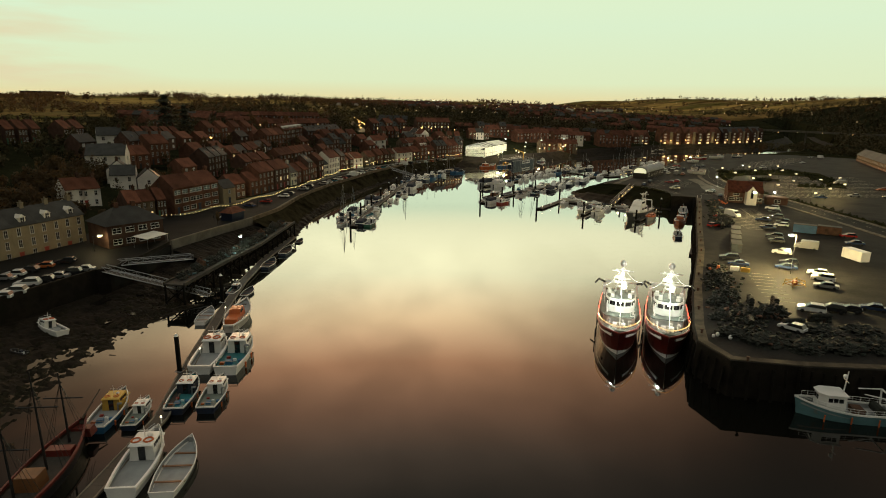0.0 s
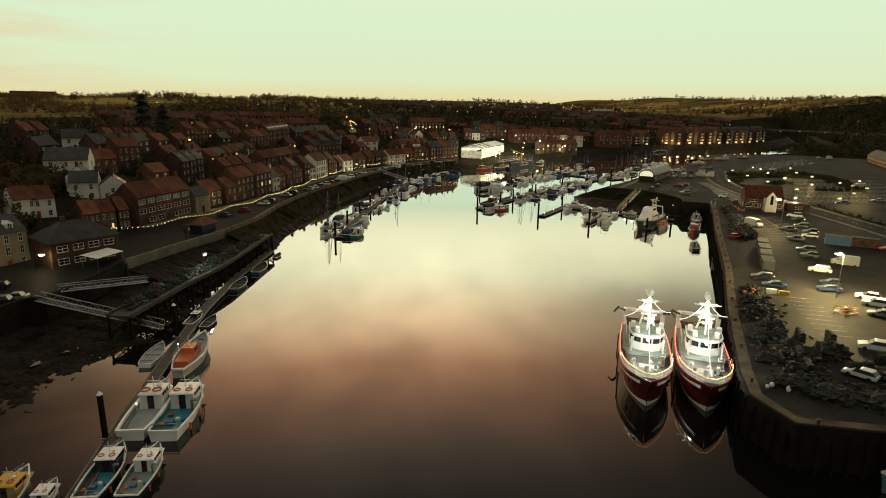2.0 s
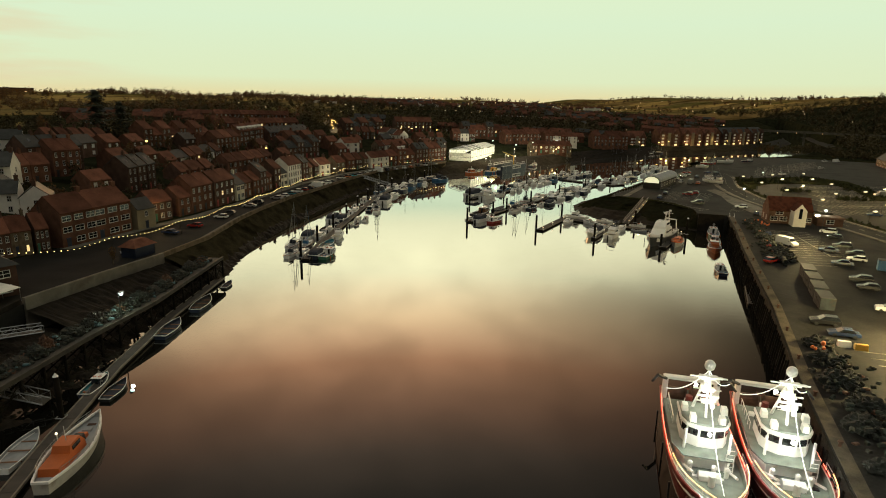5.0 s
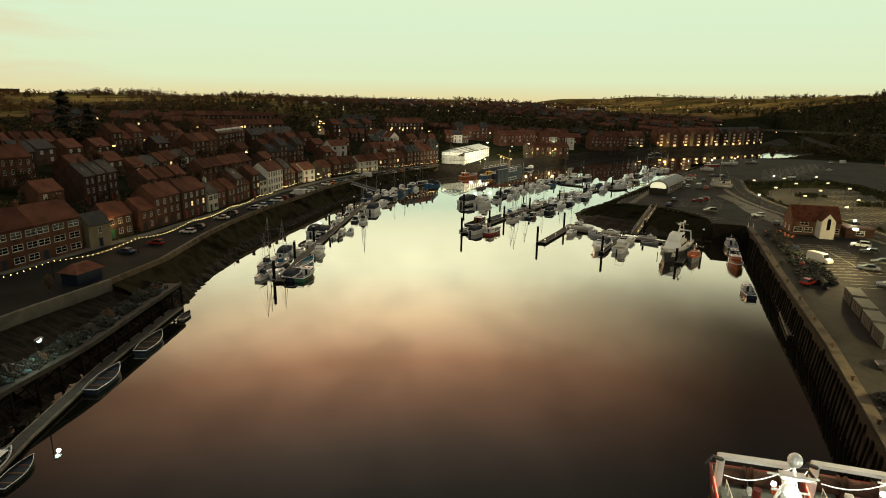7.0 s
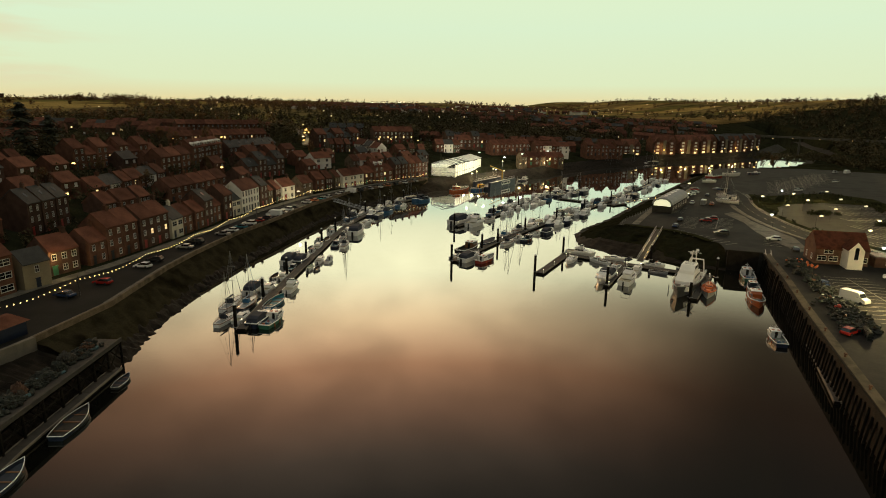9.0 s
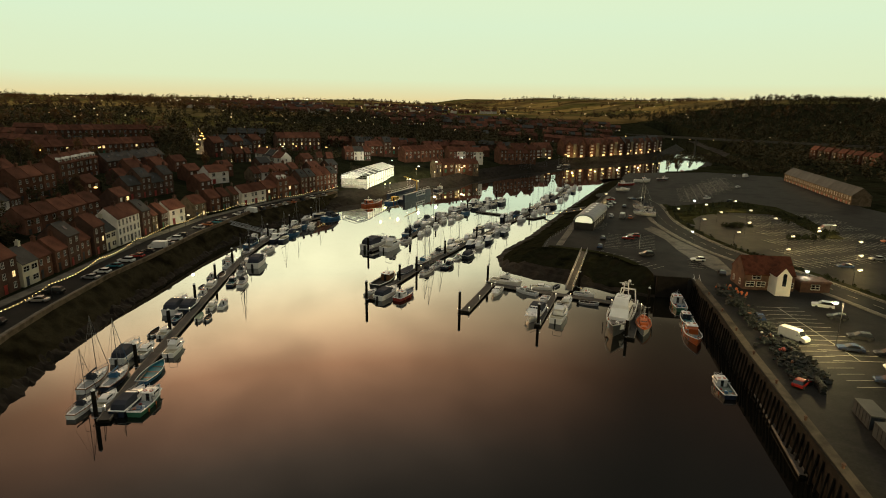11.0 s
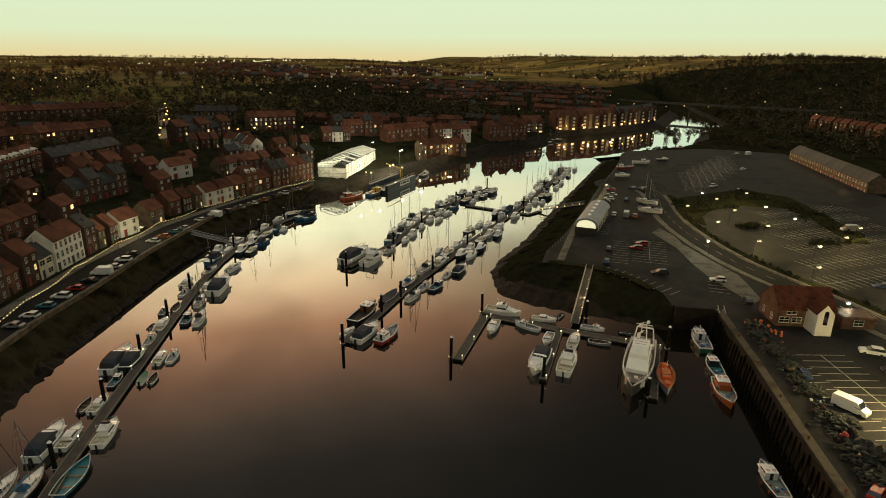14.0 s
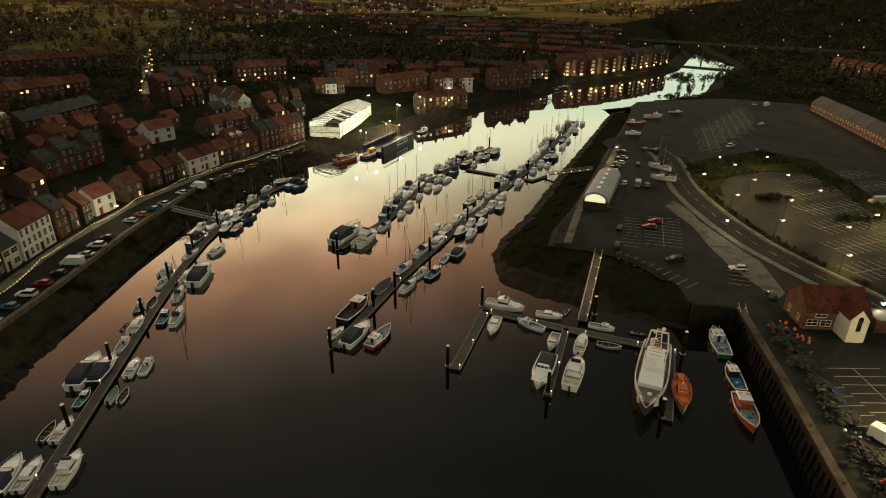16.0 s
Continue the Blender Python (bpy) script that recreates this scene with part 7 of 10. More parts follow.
def floodlit_shed():
    """A scaffold shelter over a slipway: sheeted sides, a roof of translucent strips, partly open."""
    ob = thing("boat_repair_shed", pose(16.0, 433.0, 5.0, 0, 0, -21), "big white sheeted boat repair shelter on scaffolding, brightly floodlit", "shed")
    w, l, h = 14.5, 51.0, 7.2
    sheet = mat("white_sheeting", (0.72, 0.72, 0.64), 0.6, var=0.25, scale=1.2, bump=0.5, second=(0.50, 0.49, 0.42))
    n = 12
    step = l / n
    rs = random.Random(3)
    for k in range(n):
        y = -l / 2 + k * step
        for sg in (-1, 1):
            bm = bmesh.new()
            low, top = (-1.0, 2.6) if (k < 3 and sg > 0) else (-5.0, h)
            box(bm, sg * w / 2 - 0.05, sg * w / 2 + 0.05, y + 0.12, y + step - 0.12, low, 2.5)
            box(bm, sg * w / 2 - 0.05, sg * w / 2 + 0.05, y + 0.10, y + step - 0.10, 2.7, h - rs.uniform(0, 0.5))
            part("side_sheet", bm, sheet, ob)
        bm = bmesh.new()
        for sg in (-1, 1):
            rod(bm, (sg * (w / 2 + 0.12), y, -5), (sg * (w / 2 + 0.12), y, h + 0.4), 0.11, n=5)
            rod(bm, (sg * (w / 2 + 0.12), y, h + 0.3), (0, y, h + 2.3), 0.13, n=5)
        rod(bm, (-w / 2, y, h + 0.2), (w / 2, y, h + 0.2), 0.10, n=4)
        part("frame", bm, STEEL, ob)
        if k > 5 or k % 2:
            for sg in (-1, 1):
                bm = bmesh.new()
                a = [(sg * (w / 2 + 0.5), h + 0.35), (sg * 0.05, h + 2.45), (sg * 0.05, h + 2.53), (sg * (w / 2 + 0.5), h + 0.43)]
                p = [bm.verts.new((x, y + 0.1, z)) for x, z in a]
                q = [bm.verts.new((x, y + step - (0.1 if k > 5 else 1.6), z)) for x, z in a]
                for i in range(4):
                    bm.faces.new((p[i], p[(i + 1) % 4], q[(i + 1) % 4], q[i]))
                bm.faces.new(p[::-1])
                bm.faces.new(q)
                bmesh.ops.recalc_face_normals(bm, faces=bm.faces)
                part("roof_sheet", bm, sheet, ob)
    for z0, z1 in ((-5.0, -0.3), (0.0, 2.5), (2.8, 5.2)):
        bm = bmesh.new()
        box(bm, -w / 2 + 0.1, w / 2 - 0.1, -l / 2 - 0.08, -l / 2 + 0.02, z0, z1)
        part("end_sheet", bm, sheet, ob)
    for z in (0.0, 2.6, 5.4):
        bm = bmesh.new()
        box(bm, -w / 2 - 0.5, w / 2 + 0.5, -l / 2 - 0.9, -l / 2 - 0.1, z - 0.06, z + 0.06)
        for i in range(8):
            x = -w / 2 + i * w / 7
            rod(bm, (x, -l / 2 - 0.9, z), (x, -l / 2 - 0.9, z + 1.1), 0.05, n=4)
        rod(bm, (-w / 2, -l / 2 - 0.9, z + 1.1), (w / 2, -l / 2 - 0.9, z + 1.1), 0.05, n=4)
        part("scaffold_deck", bm, STEEL, ob)
    bm = bmesh.new()
    box(bm, -w / 2 + 0.3, w / 2 - 0.3, -l / 2 + 0.3, l / 2 - 0.3, -5.0, -4.6)
    part("slip_floor", bm, CONCRETE, ob)


floodlit_shed()


def flood(x, y, z, tx, ty, tz, power, color, size=0.6, angle=100):
    lt = new("flood_light", bpy.data.lights.new("flood_light", "SPOT"))
    lt.data.energy, lt.data.color, lt.data.spot_size, lt.data.spot_blend, lt.data.shadow_soft_size = power, color, radians(angle), 0.6, size
    lt.matrix_basis = look((x, y, z), (tx, ty, tz))


def point(x, y, z, power, color, size=0.25):
    lt = new("lamp_light", bpy.data.lights.new("lamp_light", "POINT"))
    lt.data.energy, lt.data.color, lt.data.shadow_soft_size = power, color, size
    lt.location = (x, y, z)


flood(43, 420, 14, 27, 430, 9, 42000, (0.98, 1.0, 0.72), 0.8, 130)
point(10, 418, 10.5, 5000, (1.0, 0.96, 0.70), 0.5)
point(20, 442, 10.5, 7000, (1.0, 0.96, 0.70), 0.5)
flood(0, 386, 13, 9, 404, 9, 14000, (1.0, 0.97, 0.70), 0.8, 110)

# ---- large boats ----


def bulwark_inner(parent, material, L, B, F, hp, s0, s1, depth, name="bulwark"):
    bm = bmesh.new()
    rows = [r for r in stations(L, B, F, hp["stern"], 17, hp["rise"], hp["rake"], hp["full"]) if s0 <= r[0] <= s1]
    for sg in (-1, 1):
        prev = None
        for s, y, b, z, rk in rows:
            x0, x1 = sg * max(0.02, b - 0.08), sg * max(0.01, b - 0.24)
            cur = [bm.verts.new(c) for c in ((x0, y, z + 0.02), (x1, y, z + 0.02), (x1, y, z - depth))]
            if prev:
                for j in range(2):
                    bm.faces.new((prev[j], prev[j + 1], cur[j + 1], cur[j]))
            prev = cur
    bmesh.ops.recalc_face_normals(bm, faces=bm.faces)
    return part(name, bm, material, parent)


def light_line(parent, pts, material, r=0.07, name="light_string", label=""):
    bm = bmesh.new()
    for a, b in zip(pts, pts[1:]):
        rod(bm, a, b, r, n=5)
    return part(name, bm, material, parent, label)


STRING = glow("white_light_string", (0.95, 1.0, 0.86), 1.4)


def trawler(m, label):
    ob = thing("trawler", m, label, "fishing trawler", "moored trawlers")
    L, B, F = 29.0, 7.9, 3.1
    hp = dict(stern=0.86, rise=0.55, rake=0.9, full=3.8)
    hull_part(ob, MAROON, L, B, F, 1.6, **hp)
    gunwale_part(ob, RED, L, B, F, w=0.2, h=0.22, **hp)
    bulwark_inner(ob, WHITE, L, B, F, hp, 0.0, 0.985, 1.1)
    deck_part(ob, GREEN_DECK, L, B, F, drop=1.05, inset=0.22, **hp)
    # white boot top, rising to the stem
    for sg in (-1, 1):
        bm = bmesh.new()
        prev = None
        for st, y, b, z, rk in stations(L, B, F, hp["stern"], 17, hp["rise"], hp["rake"], hp["full"]):
            if st < 0.4:
                continue
            wl = b * (0.86 - 0.30 * st ** 3)
            top = 0.12 + 0.75 * st ** 9
            f = top / (z * 0.5)
            cur = [bm.verts.new((sg * (wl + 0.03), y - rk * 0.8 + 0.03, -0.1)), bm.verts.new((sg * (wl + (b - wl) * 0.55 * f + 0.03), y - rk * (0.8 - 0.3 * f) + 0.03, top))]
            if prev:
                bm.faces.new((prev[0], prev[1], cur[1], cur[0]) if sg > 0 else (prev[1], prev[0], cur[0], cur[1]))
            prev = cur
        part("boot_top", bm, WHITE, ob, "white boot top at the waterline")
    # superstructure
    zd = F + 0.1
    bm = bmesh.new()
    prism(bm, [(-2.9, -8.5), (2.9, -8.5), (2.9, 1.8), (2.2, 3.6), (-2.2, 3.6), (-2.9, 1.8)], F - 1.0, zd + 0.8)
    part("deckhouse", bm, WHITE, ob)
    bm = bmesh.new()
    prism(bm, [(-3.5, -9), (3.5, -9), (3.5, 1.9), (2.5, 4.2), (-2.5, 4.2), (-3.5, 1.9)], zd + 0.8, zd + 0.95)
    part("boat_deck", bm, GREEN_DECK, ob)
    front = [(-2.5, -3.2), (2.5, -3.2), (2.5, 0.4), (2.0, 1.5), (0.8, 2.1), (-0.8, 2.1), (-2.0, 1.5), (-2.5, 0.4)]
    bm = bmesh.new()
    prism(bm, front, zd + 0.95, zd + 3.3)
    part("wheelhouse", bm, WHITE, ob)
    bm = bmesh.new()
    prism(bm, [(x * 1.07, y * 1.06 + 0.1) for x, y in front], zd + 3.3, zd + 3.6)
    part("wheelhouse_brow", bm, WHITE, ob)
    bm = bmesh.new()
    prism(bm, [(x * 1.0, y * 0.98) for x, y in front], zd + 3.6, zd + 3.83)
    part("wheelhouse_roof", bm, GREEN_DECK, ob)
    ring = front[1:] + [front[0]]
    for (x0, y0), (x1, y1) in zip(ring, ring[1:]):
        d = math.hypot(x1 - x0, y1 - y0)
        n = max(1, round(d / 1.1))
        nx, ny = (y1 - y0) / d, -(x1 - x0) / d
        for i in range(n):
            f0, f1 = (i + 0.1) / n, (i + 0.9) / n
            bm = bmesh.new()
            p = [(x0 + (x1 - x0) * f, y0 + (y1 - y0) * f) for f in (f0, f1)]
            prism(bm, [(p[0][0] - nx * .02, p[0][1] - ny * .02), (p[0][0] + nx * .04, p[0][1] + ny * .04), (p[1][0] + nx * .04, p[1][1] + ny * .04), (p[1][0] - nx * .02, p[1][1] - ny * .02)], zd + 2.25, zd + 3.05)
            bmesh.ops.recalc_face_normals(bm, faces=bm.faces)
            part("bridge_window", bm, GLASS, ob)
    # foredeck gear
    bm = bmesh.new()
    rod(bm, (-1.1, 6.0, F - 0.2), (1.1, 6.0, F - 0.2), 0.7, n=10)
    box(bm, -1.6, 1.6, 5.3, 6.7, F - 1.0, F - 0.4)
    rod(bm, (0, 7.4, F - 0.8), (0, 7.4, F + 1.0), 0.35, n=8)
    part("anchor_winch", bm, WHITE, ob)
    bm = bmesh.new()
    box(bm, -0.9, 0.9, 8.5, 10.0, F - 1.0, F - 0.2, 0.1, 0.1)
    part("hatch", bm, GREYDECK, ob)
    for x in (-2.4, 2.3):
        bm = bmesh.new()
        rod(bm, (x, 2.6, F - 1), (x * 0.9, 8.2, F + 1.6), 0.14, n=6)
        rod(bm, (x, 2.6, F - 1), (x, 2.6, F + 3.4), 0.16, n=6)
        part("derrick", bm, WHITE, ob)
    for x, y in ((-1.9, 5.0), (1.8, 4.6), (-0.6, 4.9)):
        bm = bmesh.new()
        rod(bm, (x, y, F - 1), (x, y, F + 0.4), 0.24, n=8)
        ball(bm, (x, y + 0.1, F + 0.5), 0.32)
        part("vent", bm, WHITE, ob)
    bm = bmesh.new()
    for i in range(7):
        rod(bm, (-2.7, 3.9 - i * 0.0, F - 0.8 + i * 0.5), (-1.9, 3.9, F - 0.8 + i * 0.5), 0.04, n=4)
    for x in (-2.7, -1.9):
        rod(bm, (x, 3.9, F - 1), (x, 3.9, zd + 1.6), 0.05, n=4)
    part("ladder", bm, WHITE, ob)
    # mast with domes
    zr = zd + 3.8
    bm = bmesh.new()
    for x, y in ((-1.1, -2.0), (1.1, -2.0), (0, 0.4)):
        rod(bm, (x, y, zr), (x * 0.15, -1.0 + y * 0.1, zr + 4.4), 0.17, 0.11, n=6)
    rod(bm, (0, -1.0, zr + 3), (0, -1.0, zr + 5.4), 0.16, 0.10, n=6)
    for z, w in ((1.5, 1.1), (3.0, 1.5), (4.5, 2.0)):
        rod(bm, (-w, -0.8, zr + z), (w, -0.8, zr + z), 0.10, n=5)
        box(bm, -w * 0.5, w * 0.5, -1.4, -0.2, zr + z - 0.06, zr + z + 0.06)
    part("mast", bm, WHITE, ob)
    for c, r in (((0, -1.0, zr + 5.9), 0.6), ((0.35, -0.2, zr + 3.5), 0.62), ((-0.6, -0.2, zr + 2.0), 0.42)):
        bm = bmesh.new()
        ball(bm, c, r, 1.1, 12, 8)
        part("satellite_dome", bm, WHITE, ob)
    for z, a in ((4.8, 1.0), (2.5, 0.9)):
        bm = bmesh.new()
        box(bm, -a * 1.3, a * 1.3, 0.0, 0.25, zr + z, zr + z + 0.22)
        part("radar_scanner", bm, WHITE, ob)
    for x, y in ((-2.2, -1.2), (2.1, -1.0), (-1.6, 1.2), (1.5, 1.4)):
        bm = bmesh.new()
        box(bm, x - 0.35, x + 0.35, y - 0.5, y + 0.5, zr, zr + 0.8, 0.05, 0.05)
        part("life_raft_canister", bm, WHITE, ob)
    # stern gear
    for x in (-3.2, 3.2):
        bm = bmesh.new()
        box(bm, x - 0.3, x + 0.3, -11.5, -10.5, F - 1, F + 3.4)
        part("gantry_leg", bm, WHITE, ob)
        bm = bmesh.new()
        s = 1 if x > 0 else -1
        rod(bm, (x, -10.5, F + 3.2), (x + s * 1.2, -9.5, F + 4.0), 0.22, n=6)
        rod(bm, (x + s * 1.2, -9.5, F + 4.0), (x + s * 1.9, -9.0, F + 3.2), 0.18, n=6)
        part("landing_boom", bm, BLACK, ob, "black hydraulic landing boom")
    bm = bmesh.new()
    box(bm, -3.4, 3.4, -11.4, -10.6, F + 3.1, F + 3.5)
    part("gantry_beam", bm, WHITE, ob)
    for x in (-1.6, 1.6):
        bm = bmesh.new()
        rod(bm, (x - 1.2, -12.3, F + 0.4), (x + 1.2, -12.3, F + 0.4), 0.85, n=12)
        rod(bm, (x - 1.3, -12.3, F + 0.4), (x - 1.2, -12.3, F + 0.4), 1.2, n=14)
        rod(bm, (x + 1.2, -12.3, F + 0.4), (x + 1.3, -12.3, F + 0.4), 1.2, n=14)
        part("net_drum", bm, RUST, ob)
    rc = random.Random(int(m.translation.x))
    for i in range(16):
        x, y = rc.uniform(-2.6, 2.6), rc.choice((rc.uniform(-9.5, -3.2), rc.uniform(4.4, 9.5)))
        h_ = rc.uniform(0.25, 0.75)
        zb = zd + 0.95 if y < 0 else F - 1.0
        bm = bmesh.new()
        box(bm, x - rc.uniform(0.2, 0.5), x + rc.uniform(0.2, 0.5), y - 0.3, y + rc.uniform(0.2, 0.6), zb, zb + h_, 0.04, 0.04)
        part("deck_box", bm, rc.choice((WHITE, WHITE, GREYDECK, ORANGE, RUST, BLACK)), ob)
    for sg in (-1, 1):
        bm = bmesh.new()
        rod(bm, (sg * 2.95, -8.8, zd + 1.9), (sg * 2.95, -2.6, zd + 1.9), 0.05, n=4)
        for k in range(6):
            rod(bm, (sg * 2.95, -8.7 + k * 1.2, zd + 0.9), (sg * 2.95, -8.7 + k * 1.2, zd + 1.9), 0.04, n=4)
        part("boat_deck_rail", bm, WHITE, ob)
    bm = bmesh.new()
    rod(bm, (0.9, -6, zd + 0.8), (0.9, -6, zd + 3.2), 0.45, 0.4, n=10)
    part("funnel", bm, MAROON, ob)
    rail_part(ob, L, B, F, 0.55, 0.985, 0.9, material=WHITE, **hp)
    # strings of light
    rows = [r for r in stations(L, B, F, hp["stern"], 41, hp["rise"], hp["rake"], hp["full"])]
    fore = [r for r in rows if 0.66 <= r[0] <= 0.985]
    ring = [(-max(0.05, b - 0.1), y - 0.05, z + 0.95) for s, y, b, z, rk in fore] + [(max(0.05, b - 0.1), y - 0.05, z + 0.95) for s, y, b, z, rk in fore[::-1]]
    light_line(ob, ring, AMBER, 0.07, "rope_light", "amber rope light on the bow rail")
    for sg in (-1, 1):
        side = [(sg * (b - 0.1), y, z + 0.25) for s, y, b, z, rk in rows if 0.1 <= s <= 0.66]
        light_line(ob, side, REDGLOW, 0.045, "rope_light", "red and amber rope light on the bulwark")
    top = Vector((0, -0.9, zr + 5.3))
    bow = Vector((0, L / 2 - 1.6, F * 1.5 + 1.0))
    pts = [tuple(top.lerp(bow, i / 10) - Vector((0, 0, 1.4 * math.sin(math.pi * i / 10)))) for i in range(11)]
    light_line(ob, pts, STRING, 0.045, "light_string", "white string of lights from masthead to bow")
    for tgt in ((-4.4, -9.6, F + 3.9), (3.4, -8.0, F + 3.0)):
        q = Vector(tgt)
        pts = [tuple(top.lerp(q, i / 8) - Vector((0, 0, 0.9 * math.sin(math.pi * i / 8)))) for i in range(9)]
        light_line(ob, pts, STRING, 0.045, "light_string", "white string of lights from the masthead")
    for p in ((0, -0.6, zr + 4.2), (-0.5, 0.6, zr + 1.6), (0, 3.6, zd + 3.5), (1.1, -1.6, zr + 3.0)):
        bm = bmesh.new()
        ball(bm, p, 0.24)
        part("floodlight", bm, FLOOD, ob, "bright floodlight")
    for p, e in (((0, 5.4, zd + 4.2), 1100), ((0.3, 1.4, zr + 3.6), 380), ((0, -3.2, zr + 3.4), 340)):
        q = m @ Vector(p)
        point(q.x, q.y, q.z, e, (0.97, 1.0, 0.86), 0.3)
    fenders(ob, L, B, F, 3, BLACK)
    return ob


trawler(pose(32.2, 90.2, 0, 0, 0, 165.8), "maroon steel trawler dressed with white and amber lights, outer berth")
trawler(pose(40.8, 89.0, 0, 0, 0, 163.2), "maroon steel trawler dressed with white and amber lights beside the quay")


def patrol_ship(m):
    ob = thing("patrol_ship", m, "dark-hulled white patrol ship with lattice mast and stern crane", "ship")
    L, B, F = 25.0, 6.2, 2.0
    hp = dict(stern=0.84, rise=0.7, rake=1.1, full=2.5)
    grey = mat("ship_grey", (0.40, 0.40, 0.38), 0.5, var=0.15, scale=1, bump=0.05)
    hull_part(ob, mat("dark_ship_grey", (0.055, 0.06, 0.065), 0.5, var=0.15, scale=1, bump=0.05), L, B, F, 1.2, **hp)
    gunwale_part(ob, grey, L, B, F, w=0.18, h=0.2, **hp)
    bulwark_inner(ob, WHITE, L, B, F, hp, 0.0, 0.985, 0.7)
    deck_part(ob, mat("worn_brown_deck", (0.13, 0.105, 0.085), 0.75, var=0.35, scale=1.5, bump=0.15, second=(0.22, 0.20, 0.18)), L, B, F, drop=0.65, inset=0.2, **hp)
    bm = bmesh.new()
    profile_x(bm, [(-4.8, F - 0.6), (-4.8, F + 2.2), (2.4, F + 2.3), (4.4, F + 0.6), (4.6, F - 0.6)], -2.3, 2.3, 0.3)
    part("deckhouse", bm, WHITE, ob)
    bm = bmesh.new()
    profile_x(bm, [(-3.2, F + 2.2), (-3.0, F + 4.3), (1.0, F + 4.3), (2.2, F + 3.0), (2.5, F + 2.2)], -1.9, 1.9, 0.25)
    part("wheelhouse", bm, WHITE, ob)
    front_windows(ob, 1.75, -1.5, 1.5, F + 3.3, F + 4.15, 5, rake=0.9)
    windows_on(ob, 1.74, -2.4, 0.9, F + 3.2, F + 4.0, 4)
    windows_on(ob, 2.14, -4.0, 1.8, F + 1.0, F + 1.6, 5, 0.4)
    bm = bmesh.new()
    for k in range(3):
        box(bm, -1.2, 1.2, -2.6 + k * 1.2, -2.5 + k * 1.2, F + 4.31, F + 4.36)
    part("roof_lettering_bars", bm, GREYDECK, ob)
    bm = bmesh.new()
    for x, y in ((-1, -7), (1, -7), (-1, -5.2), (1, -5.2)):
        rod(bm, (x, y, F - 0.6), (x * 0.4, -6.1 + (y + 6.1) * 0.4, F + 6.6), 0.1, 0.07, n=5)
    for z in (1.5, 3, 4.5, 5.8, 6.5):
        k = 1 - 0.6 * (z + 0.6) / 8.1
        for a, b in (((-1, -.9), (1, -.9)), ((1, -.9), (1, .9)), ((1, .9), (-1, .9)), ((-1, .9), (-1, -.9))):
            rod(bm, (a[0] * k, -6.1 + a[1] * k, F + z), (b[0] * k, -6.1 + b[1] * k, F + z), 0.05, n=4)
    rod(bm, (-1.7, -6.1, F + 6.2), (1.7, -6.1, F + 6.2), 0.07, n=5)
    part("lattice_mast", bm, WHITE, ob)
    bm = bmesh.new()
    rod(bm, (1.2, -9, F - 0.6), (1.2, -9, F + 2.6), 0.3, n=8)
    rod(bm, (1.2, -9, F + 2.6), (0.2, -5.5, F + 4.8), 0.2, 0.14, n=6)
    part("crane", bm, WHITE, ob)
    for c in ((-0.7, -6.1, F + 6.9), (0.8, -6.1, F + 6.0)):
        bm = bmesh.new()
        ball(bm, c, 0.4)
        part("satellite_dome", bm, WHITE, ob)
    for x, y in ((-1.6, 8.2), (1.5, 8.0), (-0.2, 6.8), (-1.9, -9.0), (0, -10.4)):
        bm = bmesh.new()
        box(bm, x - 0.45, x + 0.45, y - 0.45, y + 0.45, F - 0.6, F + 0.35, 0.1, 0.1)
        part("deck_locker", bm, WHITE if x < 0 else ORANGE, ob)
    for sg in (-1, 1):
        bm = bmesh.new()
        rod(bm, (sg * 2.3, -10.2, F - 0.6), (sg * 1.7, -11.0, F + 3.4), 0.2, 0.16, n=6)
        part("gantry_leg", bm, WHITE, ob)
        bm = bmesh.new()
        c = Vector((sg * 2.0, 5.6, F + 0.2))
        ring = [c + Vector((0, math.cos(i * math.tau / 10), math.sin(i * math.tau / 10))) * 0.36 for i in range(11)]
        for p, q in zip(ring, ring[1:]):
            rod(bm, p, q, 0.08, n=4)
        part("life_ring", bm, ORANGE, ob, "orange life ring")
        bm = bmesh.new()
        rod(bm, (sg * 1.4, 8.8, F - 0.6), (sg * 1.4, 8.8, F + 0.4), 0.3, n=8)
        ball(bm, (sg * 1.4, 8.8, F + 0.45), 0.36)
        part("vent", bm, WHITE, ob)
    bm = bmesh.new()
    rod(bm, (-1.7, -11.0, F + 3.4), (1.7, -11.0, F + 3.4), 0.2, n=6)
    part("gantry_beam", bm, WHITE, ob)
    bm = bmesh.new()
    box(bm, -1.5, 1.5, -9.6, -7.6, F - 0.6, F + 0.2, 0.1, 0.1)
    part("winch_house", bm, RUST, ob)
    rail_part(ob, L, B, F, 0.05, 0.985, 0.9, material=WHITE, **hp)
    fenders(ob, L, B, F, 3, BLACK)


patrol_ship(pose(69.2, 212.4, 0, 0, 0, 146) @ Matrix.Diagonal((1, 1, 1, 1)))


